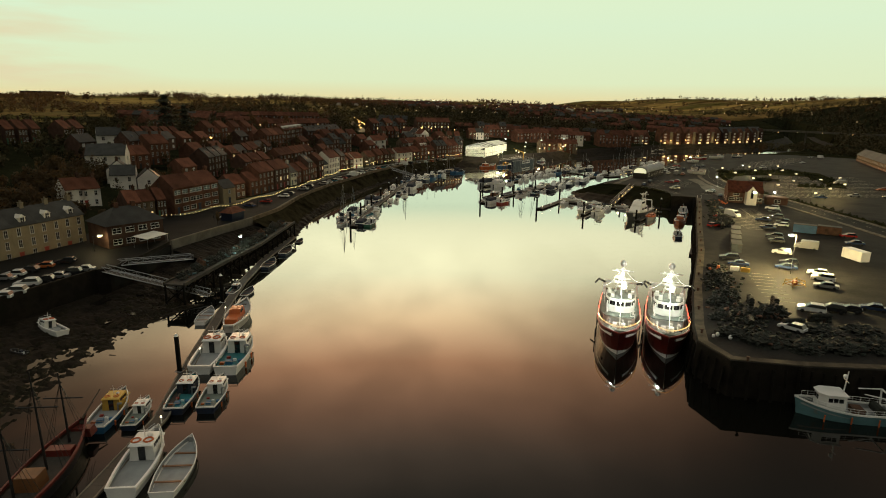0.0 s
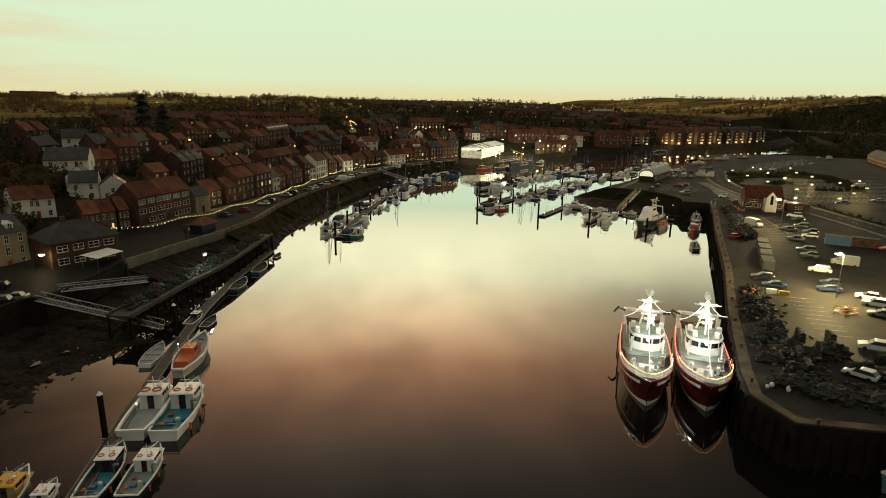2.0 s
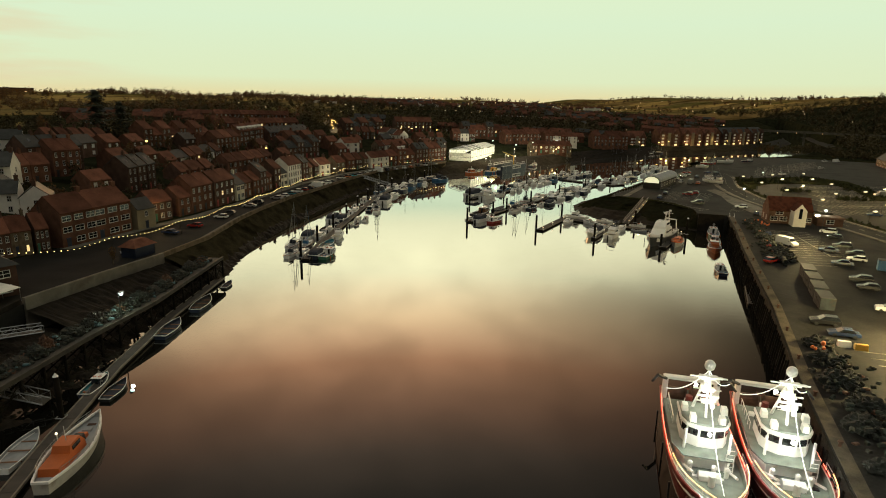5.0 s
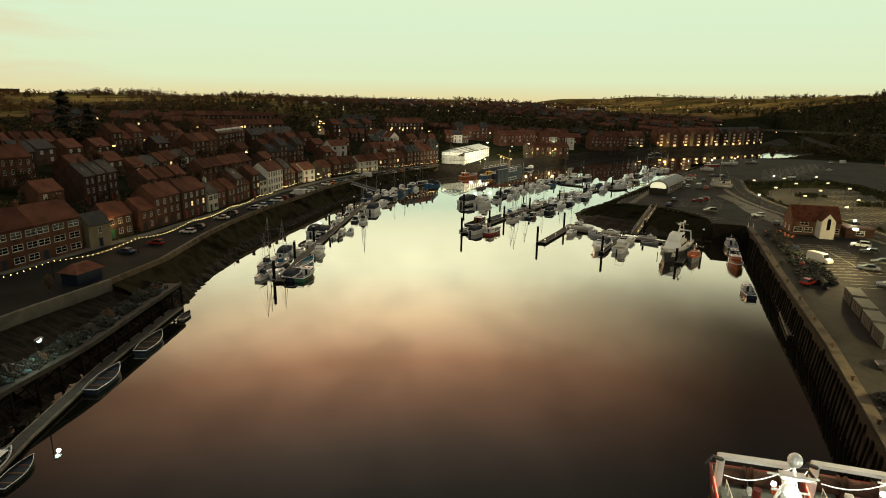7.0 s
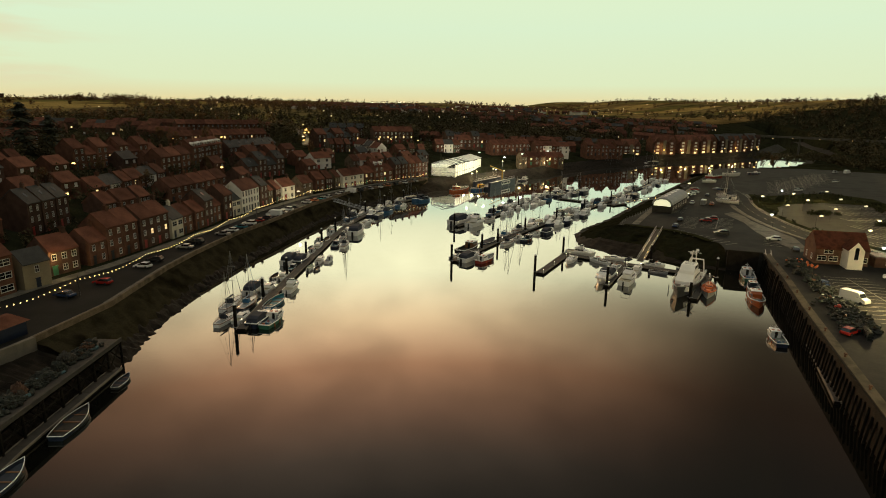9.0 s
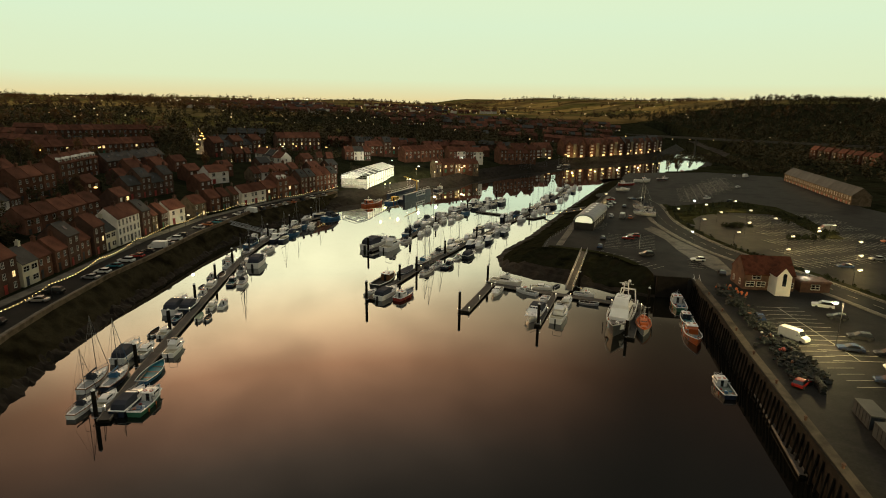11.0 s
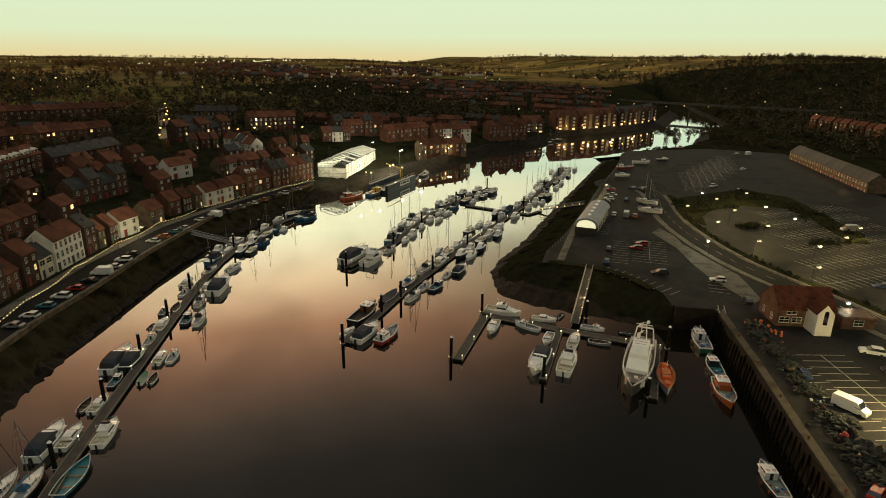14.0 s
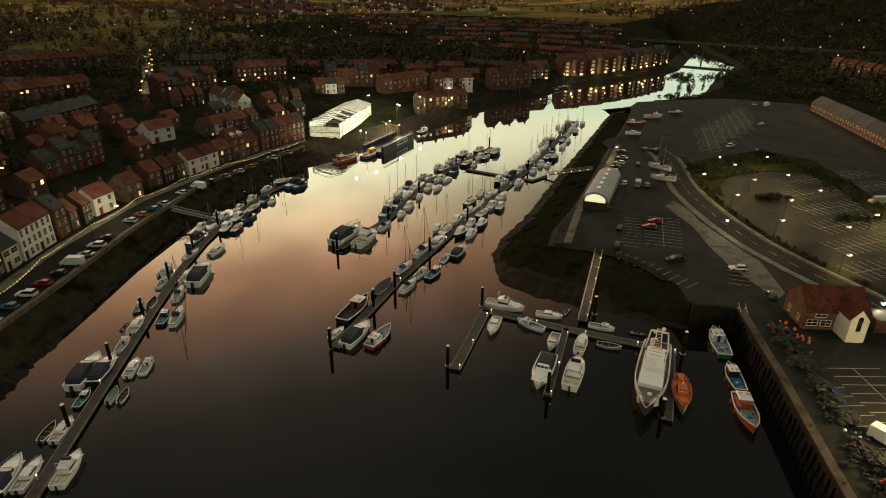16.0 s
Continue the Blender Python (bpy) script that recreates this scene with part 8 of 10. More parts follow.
def blue_trawler(m):
    ob = thing("inshore_trawler", m, "pale blue weathered inshore trawler with white wheelhouse forward and net gear", "fishing trawler")
    L, B, F = 12.5, 4.4, 1.5
    hp = dict(stern=0.84, rise=0.75, rake=0.4, full=2.4)
    hull_part(ob, PALEBLUE, L, B, F, 0.9, **hp)
    gunwale_part(ob, WHITE, L, B, F, w=0.16, h=0.2, **hp)
    deck_part(ob, GREYDECK, L, B, F, drop=0.8, **hp)
    bm = bmesh.new()
    prism(bm, [(-1.4, 0.2), (1.4, 0.2), (1.4, 2.6), (0.7, 3.5), (-0.7, 3.5), (-1.4, 2.6)], F - 0.8, F + 2.1)
    part("wheelhouse", bm, WHITE, ob)
    bm = bmesh.new()
    prism(bm, [(-1.55, 0.0), (1.55, 0.0), (1.55, 2.7), (0.8, 3.7), (-0.8, 3.7), (-1.55, 2.7)], F + 2.1, F + 2.25)
    part("wheelhouse_roof", bm, WHITE, ob)
    windows_on(ob, 1.38, 0.6, 2.5, F + 1.15, F + 1.75, 3)
    front_windows(ob, 3.48, -0.65, 0.65, F + 1.15, F + 1.75, 2)
    bm = bmesh.new()
    rod(bm, (0, 0.2, F + 2.2), (0, 0, F + 5.4), 0.1, 0.06)
    rod(bm, (-0.8, 0.1, F + 4), (0.8, 0.1, F + 4), 0.05)
    part("mast", bm, WHITE, ob)
    bm = bmesh.new()
    ball(bm, (0, 0.3, F + 4.6), 0.3)
    part("radar_dome", bm, WHITE, ob)
    bm = bmesh.new()
    for x in (-1.8, 1.8):
        rod(bm, (x, -5.6, F - 0.5), (x, -5.4, F + 2.4), 0.12)
        rod(bm, (x, -5.4, F + 2.4), (x * 0.5, -2.0, F + 2.6), 0.08)
    rod(bm, (-1.8, -5.4, F + 2.4), (1.8, -5.4, F + 2.4), 0.12)
    part("stern_gantry", bm, WHITE, ob)
    bm = bmesh.new()
    rod(bm, (-1.1, -4.4, F + 0.2), (1.1, -4.4, F + 0.2), 0.65, n=10)
    part("net_drum", bm, NET, ob)
    bm = bmesh.new()
    box(bm, -1.0, 1.0, -2.6, -1.2, F - 0.8, F + 0.1)
    part("winch", bm, RUST, ob)
    rail_part(ob, L, B, F, 0.0, 0.95, 0.7, material=WHITE, **hp)
    fenders(ob, L, B, F, 3, ORANGE)


blue_trawler(pose(55.6, 59.4, 0, 0, 0, 82))


def old_ketch(m, label):
    ob = thing("wooden_ketch", m, label, "wooden ship")
    L, B, F = 19, 4.8, 1.7
    hp = dict(stern=0.7, rise=0.6, rake=0.5, full=2.0)
    hull_part(ob, BLACK, L, B, F, 1.2, **hp)
    gunwale_part(ob, MAROON, L, B, F, w=0.2, h=0.3, label="dark red rail", **hp)
    deck_part(ob, TIMBER, L, B, F, drop=0.7, **hp)
    for y, h in ((5.2, 9), (0.2, 11.5), (-5.6, 9)):
        bm = bmesh.new()
        rod(bm, (0, y, F - 0.7), (0, y - 0.3, F + h), 0.17, 0.08)
        rod(bm, (-2.2, y, F + h * 0.62), (2.2, y, F + h * 0.62), 0.08, n=5)
        part("mast", bm, BLACK, ob)
        bm = bmesh.new()
        for sg in (-1, 1):
            for k in (-0.8, 0, 0.8):
                rod(bm, (sg * B * 0.46, y + k, F), (0, y - 0.25, F + h * 0.85), 0.025, n=3)
        part("shrouds", bm, BLACK, ob)
    bm = bmesh.new()
    rod(bm, (0, L / 2 - 1, F + 1), (0, L / 2 + 4, F + 2.4), 0.14, 0.08)
    part("bowsprit", bm, BARK, ob)
    bm = bmesh.new()
    box(bm, -1.2, 1.2, -3.8, -1.6, F - 0.7, F + 1.0, 0.1, 0.1)
    part("deckhouse", bm, TEAK, ob)
    for y in (2.4, 7):
        bm = bmesh.new()
        box(bm, -1.6, 1.6, y, y + 1.6, F - 0.7, F + 0.3, 0.2, 0.2)
        part("hatch_cover", bm, MAROON, ob)


old_ketch(pose(-43.6, 38.5, 0, 0, 0, 8), "dark wooden three-masted ketch with dark red rails beside the pontoon")


def floating_dock(m):
    ob = thing("floating_dock", m, "dark blue floating dock with high walls and pale name board", "floating dock")
    bm = bmesh.new()
    box(bm, -9, 2, -16, 16, -1.0, 1.6)
    part("pontoon_base", bm, NAVY, ob)
    for x0, x1 in ((0.6, 2), (-9, -7.6)):
        bm = bmesh.new()
        box(bm, x0, x1, -15.9, 15.9, 1.6, 4.0)
        part("side_wall", bm, NAVY, ob)
        for k in range(9):
            bm = bmesh.new()
            y = -15.5 + k * 3.9
            rod(bm, ((x0 + x1) / 2, y, 4.0), ((x0 + x1) / 2, y, 5.1), 0.06, n=4)
            part("rail_post", bm, STEEL, ob)
        bm = bmesh.new()
        rod(bm, ((x0 + x1) / 2, -15.5, 5.1), ((x0 + x1) / 2, 15.7, 5.1), 0.06, n=4)
        part("rail", bm, STEEL, ob)
    bm = bmesh.new()
    box(bm, 2.0, 2.1, -2.5, 8.5, 1.5, 3.5)
    board = part("name_board", bm, WHITE, ob, "pale board with dark lettering bars")
    for k, w in ((-1.9, 1.6), (0.2, 4.6), (5.4, 2.2)):
        bm = bmesh.new()
        box(bm, 2.1, 2.15, k, k + w, 2.1, 3.0)
        part("lettering_bar", bm, BLACK, board)
    bm = bmesh.new()
    rod(bm, (-3, 8, 1.6), (-3, 8, 9), 0.4, 0.3)
    rod(bm, (-3, 8, 8.6), (-8, 2, 11.5), 0.25, 0.15)
    part("crane", bm, YELLOW, ob)
    for p in ((-8, -14, 9.5), (-8, 6, 9.5), (-4, 12, 8.2)):
        bm = bmesh.new()
        rod(bm, (p[0], p[1], 1.6), p, 0.06, n=4)
        post = part("light_post", bm, STEEL, ob)
        bm = bmesh.new()
        ball(bm, p, 0.42)
        part("floodlight", bm, LAMP, post, "warm floodlight")


floating_dock(pose(40, 405, 0, 0, 0, -33))
point(30, 402, 11, 5000, (1, 0.82, 0.40))
point(20, 390, 10, 3500, (1, 0.75, 0.32))
for x, y, z, e in ((24, 415, 6.5, 900), (40, 433, 7, 1400), (48, 470, 9, 1200), (59, 462, 8, 1200), (80, 478, 9, 1500)):
    ob = thing("work_light", pose(x, y, z - 4.5), "tall work light on a pole in the boatyard", "work light", "boatyard lights")
    bm = bmesh.new()
    rod(bm, (0, 0, 0), (0, 0, 4.5), 0.07, 0.05, n=6)
    part("pole", bm, STEEL, ob)
    bm = bmesh.new()
    ball(bm, (0, -0.2, 4.6), 0.45, 0.7)
    part("light", bm, LAMP, ob, "glowing warm floodlight")
    point(x, y - 1.2, z, e, (1.0, 0.76, 0.34), 0.4)
for x, y, h, m_ in ((27, 392, -35, "fisher_yellow"), (16, 385, -50, "fisher_orange"), (58, 436, -35, "fisher_dark")):
    moor(m_, x, y, h, 13)


# ---- cars ----


def car_proto(key, paint, label, shape="hatch"):
    ob = thing("van" if shape == "van" else "car", Matrix(), label, "van" if shape == "van" else "car", "parked vehicles")
    L, W = {"hatch": (4.2, 1.78), "suv": (4.6, 1.88), "saloon": (4.6, 1.8), "van": (5.6, 2.0)}[shape]
    a = L / 2
    if shape == "van":
        low = [(-a, 0.35), (-a, 2.25), (-a + 0.15, 2.4), (a - 1.75, 2.4), (a - 0.95, 1.35), (a - 0.1, 1.1), (a, 0.75), (a, 0.35)]
        glass = [(a - 1.95, 1.4), (a - 1.72, 2.2), (a - 1.45, 2.1), (a - 0.98, 1.4)]
    else:
        hb = {"hatch": 0.92, "suv": 1.08, "saloon": 0.9}[shape]
        low = [(-a, 0.35), (-a, hb - 0.1), (-a + 0.15, hb), (a - 1.15, hb), (a - 0.15, hb - 0.18), (a, hb - 0.35), (a, 0.3)]
        roof = {"hatch": 1.46, "suv": 1.7, "saloon": 1.43}[shape]
        rear = {"hatch": -a + 0.12, "suv": -a + 0.1, "saloon": -a + 0.75}[shape]
        glass = [(rear, hb - 0.02), (rear + 0.4, roof - 0.05), (a - 2.1, roof - 0.05), (a - 1.25, hb - 0.02)]
    bm = bmesh.new()
    profile_x(bm, low, -W / 2, W / 2, 0.07)
    bmesh.ops.bevel(bm, geom=[e for e in bm.edges], offset=0.05, segments=1, affect="EDGES")
    part("body", bm, paint, ob)
    bm = bmesh.new()
    g = 0.06 if shape != "van" else 0.02
    profile_x(bm, glass, -W / 2 + g, W / 2 - g, 0.16)
    part("glass", bm, GLASS, ob)
    if shape != "van":
        bm = bmesh.new()
        profile_x(bm, [(rear + 0.38, roof - 0.06), (rear + 0.5, roof), (a - 2.2, roof), (a - 2.06, roof - 0.06)], -W / 2 + 0.2, W / 2 - 0.2, 0.05)
        part("roof", bm, paint, ob)
    for x in (-W / 2 + 0.08, W / 2 - 0.08):
        for y in (-a + 0.85, a - 0.9):
            bm = bmesh.new()
            rod(bm, (x - 0.12, y, 0.32), (x + 0.12, y, 0.32), 0.32, n=10)
            part("wheel", bm, RUBBER, ob)
    KEEP[key] = [ob, 1.0, False]


PW = mat("white_car_paint", (0.70, 0.69, 0.66), 0.25, var=0.06, bump=0.0)
PB = mat("black_car_paint", (0.018, 0.018, 0.02), 0.22, var=0.1, bump=0.0)
PS = mat("silver_car_paint", (0.32, 0.32, 0.32), 0.28, 0.5, var=0.08, bump=0.0)
PN = mat("navy_car_paint", (0.02, 0.035, 0.08), 0.25, var=0.1, bump=0.0)
PR = mat("red_car_paint", (0.30, 0.02, 0.015), 0.25, var=0.1, bump=0.0)
PT = mat("teal_car_paint", (0.03, 0.16, 0.2), 0.25, var=0.1, bump=0.0)
PO = mat("orange_car_paint", (0.45, 0.12, 0.03), 0.3, var=0.1, bump=0.0)
car_proto("w_suv", PW, "white sport utility car parked on wet asphalt", "suv")
car_proto("b_suv", PB, "black sport utility car parked on wet asphalt", "suv")
car_proto("w_hatch", PW, "white hatchback car parked by the water", "hatch")
car_proto("b_hatch", PB, "black hatchback car parked by the water", "hatch")
car_proto("s_sal", PS, "silver saloon car parked by the water", "saloon")
car_proto("n_sal", PN, "dark blue saloon car parked by the water", "saloon")
car_proto("r_hatch", PR, "red hatchback car parked by the water", "hatch")
car_proto("t_hatch", PT, "teal blue hatchback car parked by the water", "hatch")
car_proto("o_hatch", PO, "orange hatchback car parked by the water", "hatch")
car_proto("van", PW, "white panel van parked on the quay", "van")
car_proto("s_van", PS, "grey panel van parked on the quay", "van")


def park(key, x, y, ang, z=None):
    ob, k, used = KEEP[key]
    m = pose(x, y, (ZQ if z is None else z) + 0.03, 0, 0, ang)
    if used:
        return copy_thing(ob, m)
    ob.matrix_basis = m
    KEEP[key][2] = True
    return ob


def park_all(text, z=None):
    for row in text.split(";"):
        k, x, y, a = row.split()
        park(k, float(x), float(y), float(a), z)


park_all("van 93.2 184.6 -158; r_hatch 79.5 166 -60; b_suv 66.9 124.5 70; n_sal 66.7 119.2 70; w_suv 114.8 201.6 55; b_hatch 112 194.2 55; b_suv 107 182.9 60; n_sal 100.4 178.1 60; b_hatch 105.2 174.9 60; "
         "w_hatch 101.7 169 60; n_sal 95.5 164.8 60; b_suv 90.7 150.9 62; b_hatch 88.6 145.6 62; s_van 92.6 138.2 60; w_suv 83.1 131.7 62; b_hatch 79.6 121.6 66; n_sal 76.8 117.3 66; w_hatch 81.4 112.8 58")
park_all("w_suv 80 108.2 58; s_sal 77.4 102.6 60; w_suv 66 87.3 62; b_suv 69.8 87.7 62; b_hatch 73 87.9 60; n_sal 78.2 89 60; r_hatch 113.2 154.1 75; n_sal 109.1 144.5 75; w_hatch 57.5 77.5 40; n_sal 94.1 196.4 -20")
park_all("b_hatch 92.2 275.2 -30; n_sal 86 263.7 -30; r_hatch 101.2 274.6 60; r_hatch 105.2 278.4 60; b_suv 96.2 251.9 80; w_hatch 109.3 244.6 70; b_hatch 107.7 230.2 -25; b_hatch 130.3 338 -30; w_hatch 113.8 315.9 -30; "
         "s_van 117.5 313.2 -32; o_hatch 120.6 312.2 -30; r_hatch 132.8 358.3 50; s_sal 128.6 348.7 50; w_hatch 124 341.6 50; b_hatch 119.5 335.7 50; w_suv 115.6 330 50; n_sal 144.9 360.3 10; b_suv 147.6 357 20")
park_all("w_hatch 266 452 -60; van 271.5 448.2 -60; w_suv 186.4 359.8 -60; b_hatch 191.9 348.8 -60; s_van 187.3 282.4 80; o_hatch 194 262 80; b_suv 200 258 80; w_hatch 205 250 80; r_hatch 152 190 80; b_hatch 156 196 80; s_sal 172 214 80; n_sal 150 233 70; w_hatch 232 400 -60; s_sal 168 240 75; b_suv 180 236 75")
park_all("van -55.8 276.4 80; s_sal -54.5 281.5 80; w_suv -53.7 287.4 80; b_hatch -53 292.6 80; w_hatch -50.5 305.8 72; o_hatch -48.6 310.8 68; t_hatch -46.4 315.6 66; s_sal -44.2 320.2 64; w_hatch -41 331 60; van -36.8 336.8 57; b_suv -33.6 342 57; "
         "s_sal -29.6 348.8 57; w_hatch -25.4 355 57; o_hatch -22 360.4 57; b_hatch -18.6 366 57; w_suv -14.4 372.4 56; s_sal -9 380 56", ZR)
park_all("b_hatch -57 270.6 78; r_hatch -58.4 265.4 78; w_suv -59.6 260.2 77; t_hatch -60.8 254.6 77; w_hatch -61.9 249.2 77; s_sal -62.8 243.8 78; w_suv -72.6 160.5 74; n_sal -74 183 74; r_hatch -71.2 192.2 80; w_hatch -69 206 84; b_hatch -68.8 212 88; s_sal -67 226 88; b_suv -66.4 232 86", ZR)
park_all("w_hatch -82.8 81.8 100; w_suv -82.4 84.6 100; s_sal -91 92.6 100; w_hatch -91 95.6 100; b_hatch -90.4 98.8 100; w_suv -83.6 89.6 105; b_hatch -82.4 92.4 105; s_sal -81.4 95 105; b_suv -80.4 97.6 105; s_sal -79.4 100.4 105; o_hatch -89.4 102 105; b_hatch -87.4 106.4 105; s_sal -92 89 100; n_sal -84.4 78.8 100; b_hatch -92.8 85 100; s_sal -85.4 75.6 100", ZR)


# ---- lamps ----


def street_lamp(key, h, headm, label, arm=1.2):
    ob = thing("street_lamp", Matrix(), label, "street lamp", "street lamps")
    bm = bmesh.new()
    rod(bm, (0, 0, 0), (0, 0, h), 0.09, 0.05, n=6)
    rod(bm, (0, 0, h), (arm, 0, h + 0.15), 0.05, n=5)
    part("pole", bm, BLACK, ob)
    bm = bmesh.new()
    box(bm, arm - 0.3, arm + 0.95, -0.3, 0.3, h + 0.14, h + 0.36, 0.12, 0.08)
    part("lamp_head", bm, GREYDECK, ob)
    bm = bmesh.new()
    ball(bm, (arm + 0.3, 0, h + 0.04), 0.64 if arm > 0.5 else 0.36, 0.42 if arm > 0.5 else 0.8)
    part("lamp_glass", bm, headm, ob, "glowing lamp")
    KEEP[key] = [ob, 1.0, False]


street_lamp("lamp", 4.6, LAMP, "tall street lamp with glowing warm head")
street_lamp("lamp_cool", 9.0, LAMPC, "tall street lamp with glowing cool white head")
street_lamp("lamp_star", 4.4, glow("cool_star_glow", (0.72, 1.0, 0.92), 14.0), "street lamp with a cool white lit decoration", 0.4)
street_lamp("lamp_small", 5.0, glow("amber_lamp", (1.0, 0.52, 0.12), 7.0), "town street lamp with amber glow", 0.8)


def lamp(key, x, y, z, ang=0):
    ob, k, used = KEEP[key]
    if used:
        return copy_thing(ob, pose(x, y, z, 0, 0, ang))
    ob.matrix_basis = pose(x, y, z, 0, 0, ang)
    KEEP[key][2] = True


WARM = (1.0, 0.72, 0.28)
for x, y in ((140, 308.8), (158.6, 318), (178.2, 326), (153.5, 299.8), (169, 302.8), (137.1, 285.8), (150.7, 278.4), (135.6, 263.2), (167, 285.5), (150.1, 255.5), (166, 262.4), (135.1, 239.1), (126.4, 350.2),
             (180, 271.3), (166.9, 246), (151.4, 229.8), (137.7, 215.8)):
    lamp("lamp", x - 1.5, y, ZQ)
    point(x, y, ZQ + 4.0, 1500, WARM, 0.3)
point(95.8, 293.5, 8.6, 1500, (1.0, 0.9, 0.6), 0.3)
lamp("lamp_cool", 75.6, 113, ZQ, 200)
point(75, 112.6, ZQ + 8.4, 42000, (1.0, 0.78, 0.34), 0.5)
lamp("lamp_cool", 99.4, 180.6, ZQ, 160)
point(97.4, 181, ZQ + 8.4, 13000, (1.0, 0.78, 0.34), 0.5)
for x, y in ((123.4, 216.5), (120.9, 266), (160.5, 329)):
    lamp("lamp_star", x, y, ZQ, 160)
    point(x - 0.9, y, ZQ + 4.2, 700, (0.9, 1.0, 0.8), 0.3)
lamp("lamp_star", -53.5, 121.8, 4.6, 90)
point(-53.5, 122.9, 8.4, 800, (0.8, 1.0, 0.75), 0.3)
lamp("lamp", -87.9, 117.4, 4.6, 30)
point(-86.6, 117.6, 8.8, 800, (1.0, 0.78, 0.36), 0.4)
lamp("lamp", -55.5, 308.5, ZR, -20)
point(-54.4, 308, 12.6, 2500, (1.0, 0.85, 0.5), 0.4)
lamp("lamp", -89.0, 195, ZR, 0)
point(-84, 197, 10.5, 500, (1.0, 0.65, 0.25), 0.3)
for x, y, z in ((44, 436, 5.5), (30, 466, 6), (58, 458, 6), (80, 486, 6)):
    lamp("lamp_cool", x, y, z)
    point(x + 1.4, y, z + 8.4, 5000, (1, 0.9, 0.6), 0.5)
rl = random.Random(21)
for x, y in ((-108, 240), (-106, 225), (-130, 285), (-92, 330), (-84, 452), (-90, 480), (-98, 520), (-104, 556), (-60, 452), (-48, 484), (-40, 492), (-30, 500), (-10, 505), (-150, 410), (-132, 440), (-160, 238), (-118, 330), (-76, 300)):
    lamp("lamp_small", x, y, ground_z(x, y) - 0.2, rl.uniform(0, 360))


def festoon():
    """Strings of small bulbs from post to post along the road."""
    line = [(-92, 146), (-81, 153.5), (-74, 172), (-69, 193), (-65.2, 225), (-60, 285), (-50.5, 320), (-35.5, 348), (-13.5, 372), (-1.5, 391)]
    bm = bmesh.new()
    bmesh.ops.create_icosphere(bm, subdivisions=1, radius=0.105)
    bulb = mesh_of(bm, BULB, "bulb")
    total = line_length(line)
    n = 12
    for i in range(n):
        s0, s1 = total * i / n, total * (i + 1) / n - 0.01
        ob = thing("festoon_string", Matrix(), "string of warm glowing festoon bulbs hung between lamp posts", "festoon lights", "festoon lights on the road")
        bm = bmesh.new()
        prev = None
        for k in range(19):
            f = k / 18
            x, y, dx, dy = line_at(line, s0 + (s1 - s0) * f)
            p = (x, y, 9.3 - 0.8 * math.sin(math.pi * f))
            if prev:
                rod(bm, prev, p, 0.02, n=3)
                share("bulb", bulb, ob, Matrix.Translation(((p[0] + prev[0]) / 2, (p[1] + prev[1]) / 2, (p[2] + prev[2]) / 2 - 0.15)))
            prev = p
        part("cable", bm, BLACK, ob)
        x, y, dx, dy = line_at(line, s0)
        post = thing("lamp_post", pose(x, y, ZR), "plain dark lamp post carrying festoon strings", "lamp post", "festoon posts")
        bm = bmesh.new()
        rod(bm, (0, 0, 0), (0, 0, 4.6), 0.09, 0.06, n=6)
        rod(bm, (0, 0, 0), (0, 0, 0.9), 0.16, 0.14, n=8)
        part("shaft", bm, BLACK, post)


festoon()

# ---- far buildings ----


def far_house(key, wallm, roofm, label, lit, seen=(0,)):
    ob = thing("house", Matrix(), label, "house", "far houses of the town")
    bm = bmesh.new()
    gable_wall(bm, 7, 7.5, 5.4, 2.8)
    part("wall", bm, wallm, ob)
    bm = bmesh.new()
    gable_roof(bm, 7, 7.5, 5.4, 2.8)
    part("roof", bm, roofm, ob)
    for i, (x, z) in enumerate(((-1.8, 1.6), (1.8, 1.6), (-1.8, 4.1), (1.8, 4.1))):
        if i == lit or i in seen:
            bm = bmesh.new()
            box(bm, x - 0.6, x + 0.6, -3.8, -3.7, z - 0.7, z + 0.7)
            part("window", bm, LIT if i == lit else FRAME, ob)
    KEEP[key] = [ob, 7, False]


far_house("far_a", BRICK, PANTILE, "far brick house with red roof on the hillside", 9)
far_house("far_b", BRICKD, PANTILE, "far dark brick house with a lit window on the hillside", 1)
far_house("far_c", BRICKD, SLATE, "far brick house with slate roof on the hillside", 9)
far_house("far_d", RENDERW, PANTILE, "far white house with red roof on the hillside", 9)
far_house("near_a", BRICK, PANTILE, "small brick house with red roof on the hillside", 9, (0, 2, 3))
far_house("near_b", BRICKD, PANTILE, "small dark brick house with a lit window", 3, (0, 2))
far_house("near_c", BRICKD, SLATE, "small brick house with slate roof on the hillside", 9, (1, 2, 3))
FAR = []


def put_far(key, x, y, z, ang, width):
    """A house too far off to pick apart: kept for the one joined mesh."""
    PLACED.append((x, y))
    FAR.append((key, pose(x, y, z, 0, 0, ang) @ Matrix.Diagonal((width / KEEP[key][1], 1, 1, 1))))


rh = random.Random(33)
for row in range(14):
    y = 960 + row * 60 + rh.uniform(-12, 12)
    x = rh.uniform(-330, 60) + (0 if row % 2 else 120)
    n = rh.randrange(10, 18)
    for i in range(n):
        x += rh.uniform(9, 20)
        yy = y + rh.uniform(-8, 8) + i * 2.0
        if -45 < x - 60 < 130 and yy < 690:
            continue
        if abs(x - np.interp(yy, [500, 600, 700, 840, 1000, 1100], [210, 310, 400, 465, 520, 550])) < 75 and yy < 1110:
            continue
        put_far(rh.choice(["far_a", "far_a", "far_b", "far_c", "far_d"]), x, yy, ground_z(x, yy) - 0.4, rh.uniform(-25, 25) + 10, rh.uniform(7, 15))


